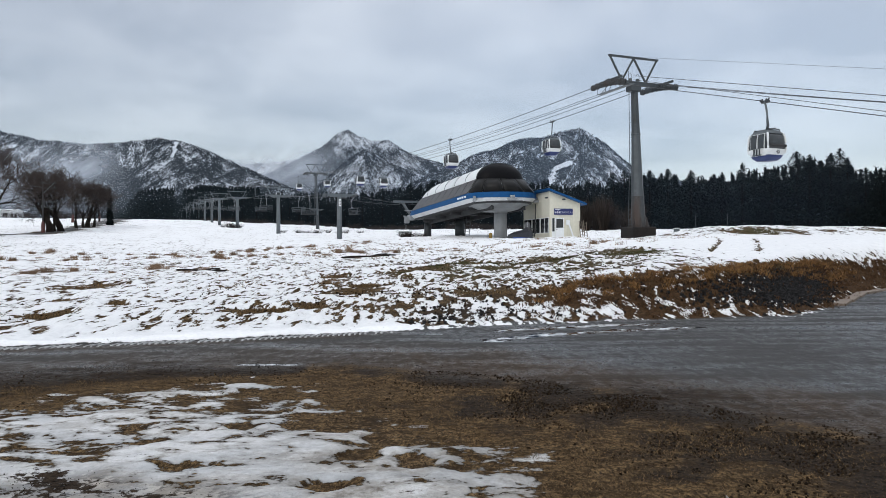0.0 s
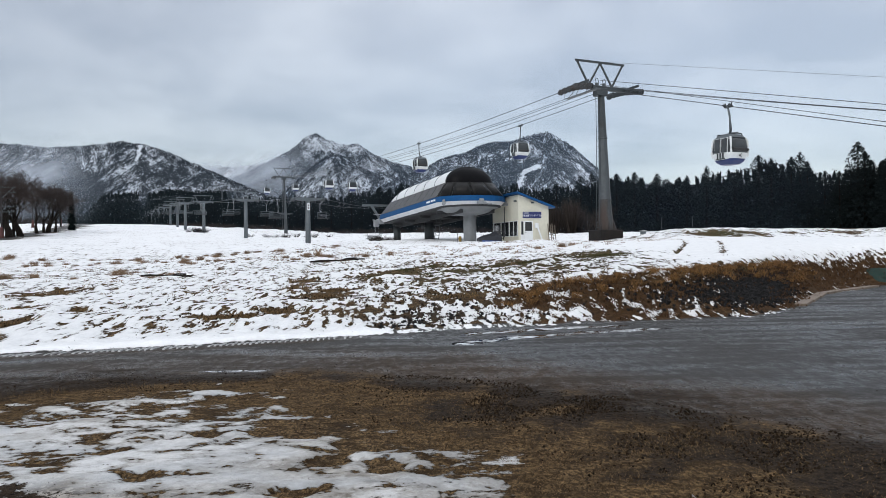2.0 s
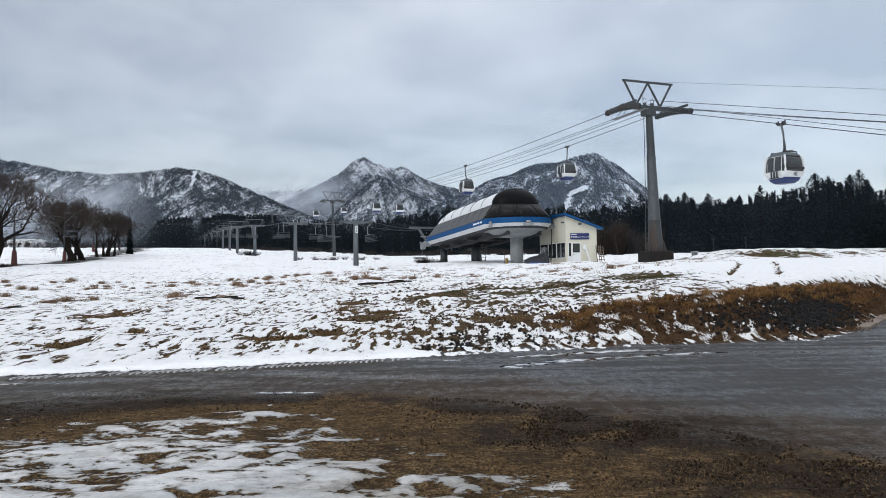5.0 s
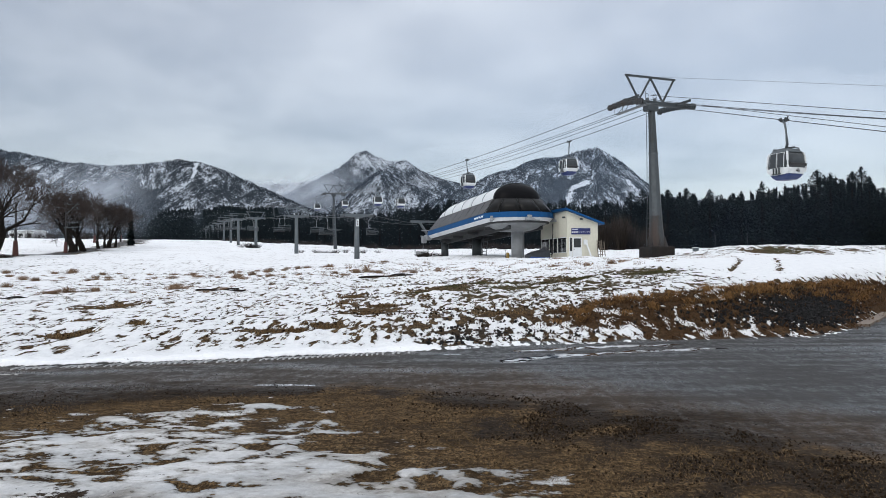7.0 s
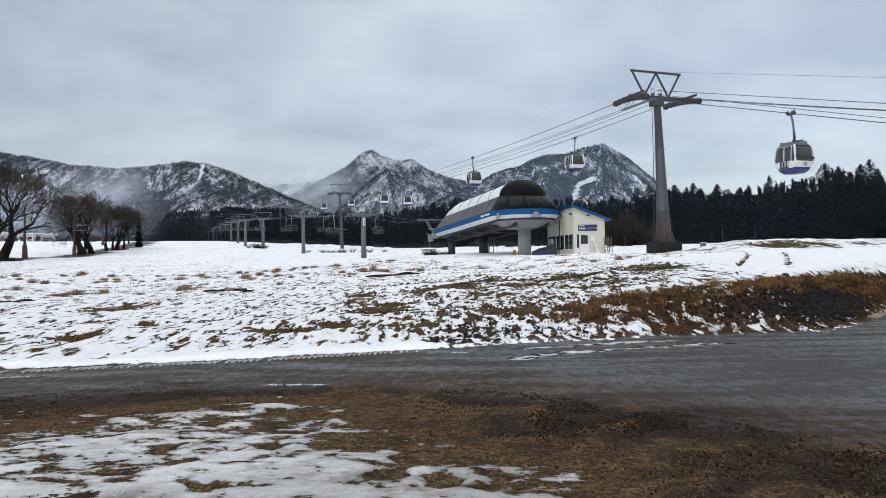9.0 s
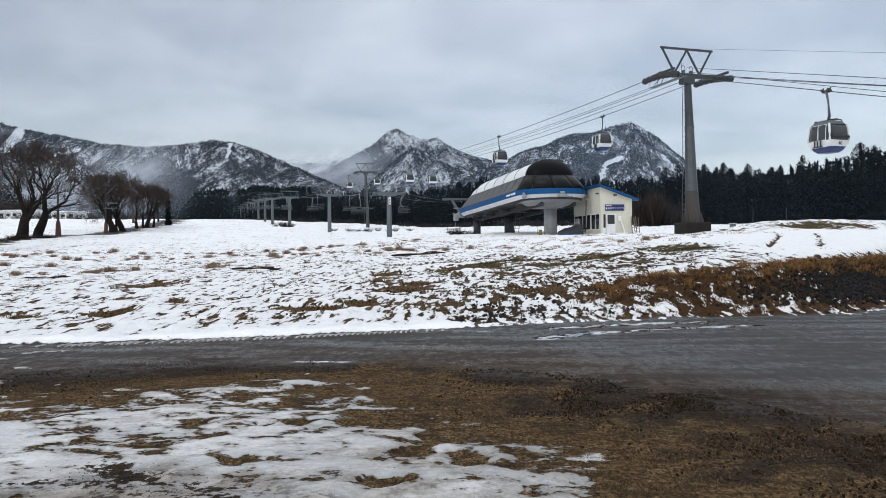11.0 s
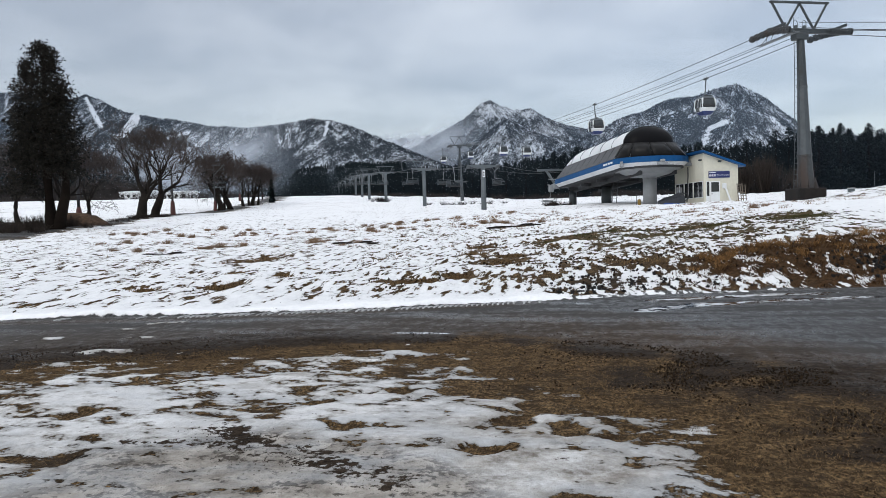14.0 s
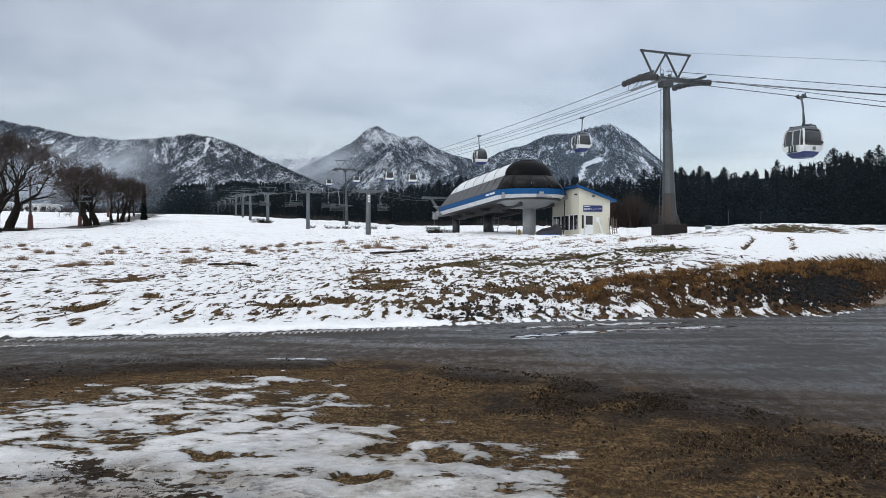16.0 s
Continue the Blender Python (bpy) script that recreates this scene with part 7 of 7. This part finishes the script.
spots = []
for k in range(2600):
    x = rng.gauss(9.3, 1.6)
    y = float(along(ROAD_FAR, x)) + 1.55 + rng.gauss(0, 0.42)
    spots.append((x, y, ground_z(x, y) + 0.015, rng.uniform(0.025, 0.065)))
for k in range(240):
    x = rng.gauss(0.7, 1.0)
    y = float(along(ROAD_FAR, x)) + 0.35 + abs(rng.gauss(0, 0.9))
    spots.append((x, y, ground_z(x, y) + 0.02, rng.uniform(0.02, 0.055)))
stones("bank_stones", "dark wet stones lying on the roadside bank", spots, stone_mat)
spots = []
for k in range(9000):
    x, y = rng.uniform(-9, 13), rng.uniform(4, 14.5)
    d = y - float(along(LAWN_EDGE, x))
    if d > -0.3 and y < along(ROAD_FAR, x) and rng.random() < 0.07 + 0.55 * math.exp(-max(d, 0) / 0.8):
        spots.append((x, y, 0.002, rng.uniform(0.003, 0.008) * (1.0 + 0.7 * math.exp(-max(d, 0) / 0.6))))
stones("road_grit", "scattered grit and crumbs of mud on the asphalt", spots, soil_mat)

# clods of soil and matted grass that poke through the snow
spots = []
while len(spots) < 1900:
    x = rng.uniform(-15, 11)
    d = rng.uniform(0.5, 15)
    y = float(along(ROAD_FAR, x)) + d
    share = 0.25 + 0.75 * math.exp(-((x - 1) / 6.0) ** 2) * math.exp(-((d - 4) / 5.0) ** 2)
    if rng.random() < share and fbm(np.array([x * 1.1]), np.array([y * 1.1]), 2, 44)[0] > 0.42:
        spots.append((x, y, ground_z(x, y) + 0.045, rng.uniform(0.010, 0.026) * (1.0 + 0.4 * share)))
stones("soil_clods", "dark clods of soil and grass poking through the snow", spots, soil_mat)

# crumbs of churned soil on the muddy parts of the lawn
spots = []
for cx, cy, sx, sy, n in ((1.6, 7.3, 0.9, 0.6, 3400), (3.0, 5.2, 0.8, 0.9, 3000), (0.2, 8.6, 1.2, 0.4, 1200), (-5.5, 8.0, 1.6, 0.35, 1200)):
    for k in range(n):
        x, y = rng.gauss(cx, sx), rng.gauss(cy, sy)
        if 3.4 < y < along(LAWN_EDGE, x) + 0.5 and value_noise(np.array(x * 2.6), np.array(y * 2.6), 7) > 0.52:
            spots.append((x, y, 0.004, rng.uniform(0.004, 0.014)))
for k in range(420):
    t = rng.random()
    x, y = -3.0 + 1.75 * t + rng.gauss(0, 0.2), 4.75 - 0.85 * t + rng.gauss(0, 0.14)
    spots.append((x, y, 0.038, rng.uniform(0.002, 0.006)))
for k in range(1800):
    x = rng.uniform(-8.5, 4.4)
    y = float(along(LAWN_EDGE, x)) + rng.gauss(-0.1, 0.45)
    if y > 3.4:
        spots.append((x, y, 0.004, rng.uniform(0.003, 0.009)))
stones("mud_crumbs", "dark crumbs of churned mud along the lawn edge", spots, soil_mat)

# lugs of snow pressed up by a tractor tyre along the edge of the snowfield
leaves = []
x = -9.4
while x < -0.9:
    y = float(along(ROAD_FAR, x)) - 0.24
    fade = smooth(x, -9.5, -4.5)
    if rng.random() < 0.08 + 0.89 * fade:
        l, w, hgt, sl = 0.17 * rng.uniform(0.7, 1.1), 0.019 * rng.uniform(0.7, 1.2), rng.uniform(0.008, 0.020), 0.032
        for j, cut in ((-1, 0.012), (1, 0.0)):
            # each lug is pressed in two halves that meet at an angle
            b = [(x - w + sl * (j > 0), y + l * max(j, 0), 0), (x + w + sl * (j > 0), y + l * max(j, 0), 0), (x + w + sl * (j < 0) * 0.6, y + l * min(j, 0) + cut, 0), (x - w + sl * (j < 0) * 0.6, y + l * min(j, 0) + cut, 0)]
            t = [(p[0] * 0.85 + x * 0.15, p[1] * 0.85 + y * 0.15, hgt) for p in b]
            leaves.append(t)
            for i in range(4):
                leaves.append((b[i], b[(i + 1) % 4], t[(i + 1) % 4], t[i]))
    x += 0.088 + 0.012 * rng.random()
snow_lump = surface("trodden_snow", (0.42, 0.42, 0.42), 0.8, 0.0, 0.25, 20.0, 3.0, 0.4, dirt=(0.2, 0.19, 0.18))
stuff("tyre_track", "row of snow lugs left by a tractor tyre", "tyre track", leaves, snow_lump)


def brush(name, label, places, material, n=90):
    """Bare bushes: sprays of thin stems."""
    leaves = []
    for x, y, high, wide in places:
        z = ground_z(x, y)
        for _ in range(n):
            t, q = rng.uniform(0, 6.28), rng.random() ** 0.6
            foot = Vector((x + math.cos(t) * wide * 0.3 * q, y + math.sin(t) * wide * 0.3 * q, z))
            tip = Vector((x + math.cos(t) * wide * q + rng.gauss(0, wide * 0.2), y + math.sin(t) * wide * q + rng.gauss(0, wide * 0.2), z + high * rng.uniform(0.45, 1.0)))
            w = high * 0.006 + 0.012
            side = Vector((math.sin(t + 1.2), -math.cos(t + 1.2), 0)) * w
            knee = foot.lerp(tip, 0.55) + Vector((0, 0, high * 0.08))
            leaves.append((foot - side, foot + side, knee + side * 0.7, knee - side * 0.7))
            leaves.append((knee - side * 0.7, knee + side * 0.7, tip))
            for j in range(3):
                e = knee.lerp(tip, rng.random()) + Vector((rng.gauss(0, wide * 0.16), rng.gauss(0, wide * 0.16), rng.uniform(0.0, 0.16) * high))
                s0 = knee.lerp(tip, rng.random() * 0.6)
                leaves.append((s0 - side * 0.5, s0 + side * 0.5, e))
    return stuff(name, label, "bushes", leaves, material)


places = []
for k in range(120):
    a = rng.uniform(-0.34, 0.30)
    y = np.interp(a, *zip(*WOOD_FAR)) - rng.uniform(6, 22)
    places.append((a * y, y, rng.uniform(0.8, 2.0), rng.uniform(1.4, 2.6)))
for k in range(16):
    a = rng.gauss(0.235, 0.018)
    y = rng.uniform(135, 150)
    places.append((a * y, y, rng.uniform(4.5, 8.0), rng.uniform(1.8, 3.2)))
brush("bare_brush", "brown leafless brush along the edge of the wood", places, brush_mat, 110)
places = []
for k in range(130):
    a = rng.uniform(-1.15, -0.5)
    y = rng.uniform(205, 235)
    places.append((a * y, y, rng.uniform(1.2, 3.5), rng.uniform(1.5, 3.0)))
for k in range(150):
    a = rng.uniform(-1.15, -0.68)
    y = rng.uniform(300, 340)
    places.append((a * y, y, rng.uniform(8, 14), rng.uniform(3.0, 5.0)))
brush("hedgerow", "brown hedgerow and thicket behind the fields", places, brush_mat, 56)
places = []
for k in range(46):
    t = rng.random()
    x, y = -44 + 3 * rng.random() - 2 * t, 50 + 24 * t
    places.append((x - 4, y, rng.uniform(0.3, 0.7), rng.uniform(0.5, 1.0)))
for k in range(30):
    x, y = rng.uniform(-46, -36), rng.uniform(45, 49)
    places.append((x - 2, y + 2, rng.uniform(0.5, 1.4), rng.uniform(0.5, 1.0)))
for k in range(44):
    y = rng.uniform(40.5, 48)
    places.append((rng.uniform(-0.97, -0.86) * y - 1.0, y, rng.uniform(0.3, 0.9), rng.uniform(0.5, 1.1)))
brush("verge_brush", "low dead weeds along the lane", places, brush_mat, 60)


# ---- poles, buildings and small things along the lane ----
def guarded_pole(x, y, high, label, arms=0, red=1.3, radius=0.14):
    pole = thing("utility_pole" if arms else "lane_pole", label, "pole", pose(x, y, ground_z(x, y), 0, 0, 8))
    bm = bmesh.new()
    rod(bm, [(0, 0, -0.4), (0, 0, high)], [radius, radius * 0.6], 10)
    part("shaft", bm, rubber, pole, "", True)
    bm = bmesh.new()
    rod(bm, [(0, 0, 0.0), (0, 0, red), (0, 0, red + 0.25)], [radius * 2.2, radius * 1.6, radius * 1.1], 10)
    part("guard", bm, red_mat, pole, "faded red padded guard")
    for k in range(arms):
        z = high - 0.3 - 0.75 * k - (1.4 if k > 1 else 0)
        bm = bmesh.new()
        beam(bm, (-0.3, 0, z), (2.0 - 0.3 * (k > 1), 0, z), 0.09, 0.10)
        part("cross_arm", bm, steel_dark, pole)
        for j in range(3):
            bm = bmesh.new()
            rod(bm, [(0.2 + 0.75 * j, 0, z + 0.04), (0.2 + 0.75 * j, 0, z + 0.24)], 0.05, 6)
            part("insulator", bm, steel, pole)
    if arms:
        bm = bmesh.new()
        beam(bm, (0, 0, high - 1.9), (1.6, 0, high - 0.35), 0.06, 0.07)
        part("brace", bm, steel, pole)
    return pole


guarded_pole(-0.8145 * 56, 56, 10.4, "tall dark utility pole with faded red guard beside the lane", 0, 1.5)
guarded_pole(-0.644 * 82, 82, 6.5, "slim dark lane pole with red guard at its foot", 0, 1.7, 0.16)
guarded_pole(-0.5705 * 107, 107, 8.0, "grey utility pole with cross arms among bare trees", 4, 1.6)
guarded_pole(-0.528 * 143, 143, 6.5, "slim dark lane pole with red guard at its foot", 0, 1.4)
guarded_pole(-0.49 * 182, 182, 6.5, "slim dark lane pole with red guard at its foot", 0, 1.4)
wire = [(-0.8145 * 56, 56), (-0.644 * 82, 82), (-0.5705 * 107, 107)]
bm = bmesh.new()
rod(bm, [(-62.0, 38.0, 9.6), (-54.0, 46.0, 9.2), (-0.8145 * 56, 56, 9.9), (-0.7 * 80, 80, 10.0), (-0.5705 * 107, 107, 11.0)], 0.02, 5)
tagged(new("overhead_wire", finish(bm, "overhead_wire", rope_mat)), "thin black overhead wire between the poles", "cable")


def long_shed(a0, a1, y, high, label):
    x0, x1 = a0 * y, a1 * y
    z = ground_z((x0 + x1) / 2, y) - 0.3
    w = x1 - x0
    shed = thing("long_shed", label, "building", pose((x0 + x1) / 2, y, z))
    bm = bmesh.new()
    box(bm, (0, 4, high / 2), (w, 8, high))
    part("wall", bm, white_paint, shed)
    bm = bmesh.new()
    loft(bm, [[Vector((px, -0.5, high)), Vector((px, 8.5, high)), Vector((px, 8.5, high + 0.15)), Vector((px, 4, high + 0.7)), Vector((px, -0.5, high + 0.15))] for px in (-w / 2 - 0.4, w / 2 + 0.4)])
    part("roof", bm, white_paint, shed, "snow-covered low roof")
    n = int(w / 2.4)
    for k in range(n):
        if k % 4 == 3:
            continue
        win = bmesh.new()
        box(win, (-w / 2 + w * (k + 0.5) / n, -0.03, high * 0.58), (1.3, 0.08, 0.9))
        part("window", win, window_glass, shed)
    return shed


long_shed(-0.7375, -0.685, 248, 3.3, "long low white building behind the snowy field")
long_shed(-0.655, -0.617, 250, 3.1, "low white building behind the snowy field")

# soaked timber on the snow
def log(x0, y0, x1, y1, r, label):
    z0, z1 = ground_z(x0, y0) + r * 0.7 + 0.05, ground_z(x1, y1) + r * 0.7 + 0.05
    timber = thing("timber", label, "timber")
    bm = bmesh.new()
    pts = [Vector((x0, y0, z0)).lerp(Vector((x1, y1, z1)), t) + Vector((0, 0, 0.02 * math.sin(t * 9))) for t in np.linspace(0, 1, 7)]
    rod(bm, pts, [r * 0.8, r, r * 1.05, r, r * 0.95, r * 0.8, r * 0.6], 8)
    part("log", bm, black_wood, timber, "", True)
    bm = bmesh.new()
    rod(bm, [pts[3], pts[3].lerp(pts[5], 0.5) + Vector((0, 0.1, r * 1.5)), pts[5] + Vector((0, 0.2, r * 1.2))], r * 0.6, 6)
    part("splinter", bm, black_wood, timber)
    return timber


log(-10.5, 27.6, -8.6, 27.9, 0.055, "blackened log lying on the snow")
log(-5.2, 35.8, -2.6, 38.2, 0.06, "dark pole lying across the snow")
log(-16.9, 24.0, -15.2, 24.3, 0.03, "dark timber lying by the lane")

# covered machine and crates by the terminal
machine = thing("covered_machine", "small machine under a dark tarpaulin beside the lift terminal", "machine", pose(8.15, 73.6, ground_z(8.15, 73.6), 0, 0, 12))
bm = bmesh.new()
loft(bm, [[Vector((px, -w, -0.1)), Vector((px, w, -0.1)), Vector((px, w * 0.8, hgt * 0.75)), Vector((px, 0.1, hgt)), Vector((px, -w * 0.8, hgt * 0.7))] for px, w, hgt in ((-1.35, 0.45, 0.55), (-0.7, 0.6, 0.85), (0.0, 0.62, 1.0), (0.7, 0.6, 1.35), (1.2, 0.45, 1.2))])
part("cover", bm, tarp_mat, machine, "dark wrinkled tarpaulin")
bm = bmesh.new()
box(bm, (0.1, -0.66, 0.12), (2.3, 0.1, 0.28), Matrix.Rotation(0.05, 3, "Y"), 0.03)
part("blue_sheet", bm, tarp_blue, machine)
bm = bmesh.new()
rod(bm, [(1.2 + 0.35 * math.cos(t), -0.3, 0.85 + 0.35 * math.sin(t)) for t in np.linspace(0, 2 * math.pi, 16)], 0.05, 6, False)
part("hoop", bm, rubber, machine)
crate = thing("yellow_drum", "small yellow drum beside the terminal column", "drum", pose(5.1, 75.4, ground_z(5.1, 75.4)) @ Matrix.Scale(0.75, 4))
bm = bmesh.new()
rod(bm, [(0, 0, 0), (0, 0, 0.1), (0, 0, 0.8), (0, 0, 0.85)], [0.2, 0.22, 0.22, 0.15], 12)
part("body", bm, yellow_mat, crate)
bm = bmesh.new()
rod(bm, [(-0.35, 0, 0.0), (-0.35, 0, 1.9), (-0.2, 0, 2.0)], 0.035, 6)
part("pipe", bm, rubber, crate)
# brushwood heaps by the lift
places = [(-4.4 + rng.gauss(0, 0.9), 92 + rng.gauss(0, 0.5), rng.uniform(0.5, 1.0), 0.9) for k in range(10)]
places += [(-0.29 * 150 + rng.gauss(0, 1.5), 148 + rng.gauss(0, 1), rng.uniform(0.7, 1.4), 1.2) for k in range(10)]
places += [(-0.16 * 130 + rng.gauss(0, 3.5), 130 + rng.gauss(0, 1.5), rng.uniform(0.4, 0.9), 1.0) for k in range(12)]
brush("brushwood", "heaps of dark brushwood on the snow by the lift", places, brush_mat, 70)
# thin stakes and a small cabinet on the bank crest
for a, y, high in ((0.360, 57, 1.5), (0.405, 57, 1.4), (0.722, 46, 1.8)):
    st = thing("stake", "thin bare stake standing in the snow", "stake", pose(a * y, y, ground_z(a * y, y)), "stakes")
    bm = bmesh.new()
    rod(bm, [(0, 0, -0.3), (0.03, 0, high)], 0.022, 6)
    part("rod", bm, steel_dark, st)
for a, y, s in ((0.333, 55.5, 0.4), (0.708, 46, 0.5)):
    cab2 = thing("small_cabinet", "small pale utility cabinet half sunk in snow", "cabinet", pose(a * y, y, ground_z(a * y, y), 0, 0, 12), "utility cabinets")
    bm = bmesh.new()
    box(bm, (0, 0, s * 0.45), (s, s * 0.7, s * 1.1), None, 0.03)
    part("body", bm, steel, cab2)
    bm = bmesh.new()
    box(bm, (0, 0, s * 1.04), (s * 1.12, s * 0.82, 0.05), None, 0.01)
    part("lid", bm, white_paint, cab2)
# edging plates where the road bends away
edge_x = [10.3, 11.3, 12.4, 13.6, 14.9, 16.3, 17.7]
for x0, x1 in zip(edge_x, edge_x[1:]):
    y0, y1 = float(along(ROAD_FAR, x0)), float(along(ROAD_FAR, x1))
    kerb = thing("kerb_slab", "weathered low kerb slab along the road edge", "kerb", None, "kerb slabs")
    bm = bmesh.new()
    beam(bm, (x0 + 0.03, y0 + 0.1, ground_z(x0, y0 + 0.1) + 0.01), (x1 - 0.03, y1 + 0.1, ground_z(x1, y1 + 0.1) + 0.01), 0.30, 0.10)
    part("slab", bm, kerb_mat, kerb)
# green netting spread on the bank
def netting(x0, x1, d0, d1, puff, label):
    """A crumpled sheet of netting between two places along the road and two distances from it."""
    net = thing("netting", label, "net", None, "nets on the bank")
    gx, gd = np.meshgrid(np.linspace(x0, x1, 30), np.linspace(d0, d1, 16))
    u, v = (gx - x0) / (x1 - x0), (gd - d0) / (d1 - d0)
    gy = along(ROAD_FAR, gx) + gd
    gz = land(gx, gy) - 0.04 + puff * fbm(gx * 2.6, gy * 2.6, 4, 3, 0.6) * smooth(v, 0, 0.25) * (1 - smooth(v, 0.67, 1)) * smooth(u, 0, 0.2) * (1 - smooth(u, 0.85, 1))
    i = np.arange(15)[:, None] * 30 + np.arange(29)[None, :]
    ob = new("sheet", mesh_from("sheet", np.stack([gx, gy, gz], -1).reshape(-1, 3), np.stack([i, i + 1, i + 31, i + 30], -1).reshape(-1, 4), [green_mat]))
    ob.parent = net


netting(18.2, 22.6, 0.5, 1.7, 0.42, "crumpled dark green netting spread on the bank")
netting(7.1, 9.6, 0.20, 0.55, 0.05, "flattened strip of green netting at the foot of the bank")
# heap of brown earth behind the lane pole
heap = thing("earth_heap", "low heap of brown earth and dead grass beside the lane", "earth heap", None)
gx, gy = np.meshgrid(np.linspace(-48.5, -43.0, 30), np.linspace(54.0, 57.5, 20))
rim = np.clip(1 - ((gx + 45.75) / 2.75) ** 2, 0, 1) * np.clip(1 - ((gy - 55.75) / 1.75) ** 2, 0, 1)
zz = land(gx, gy) - 0.05 + 1.25 * rim ** 0.6 * (0.7 + 0.6 * fbm(gx * 1.4, gy * 1.4, 3, 8))
i = np.arange(19)[:, None] * 30 + np.arange(29)[None, :]
heap_mat = surface("brown_earth", (0.075, 0.048, 0.032), 0.95, 0.0, 0.5, 6.0, 1.0, 0.8, 0.05, dirt=(0.03, 0.022, 0.016), spec=0.1)
ob = new("soil", mesh_from("soil", np.stack([gx, gy, zz], -1).reshape(-1, 3), np.stack([i, i + 1, i + 31, i + 30], -1).reshape(-1, 4), [heap_mat]))
ob.parent = heap
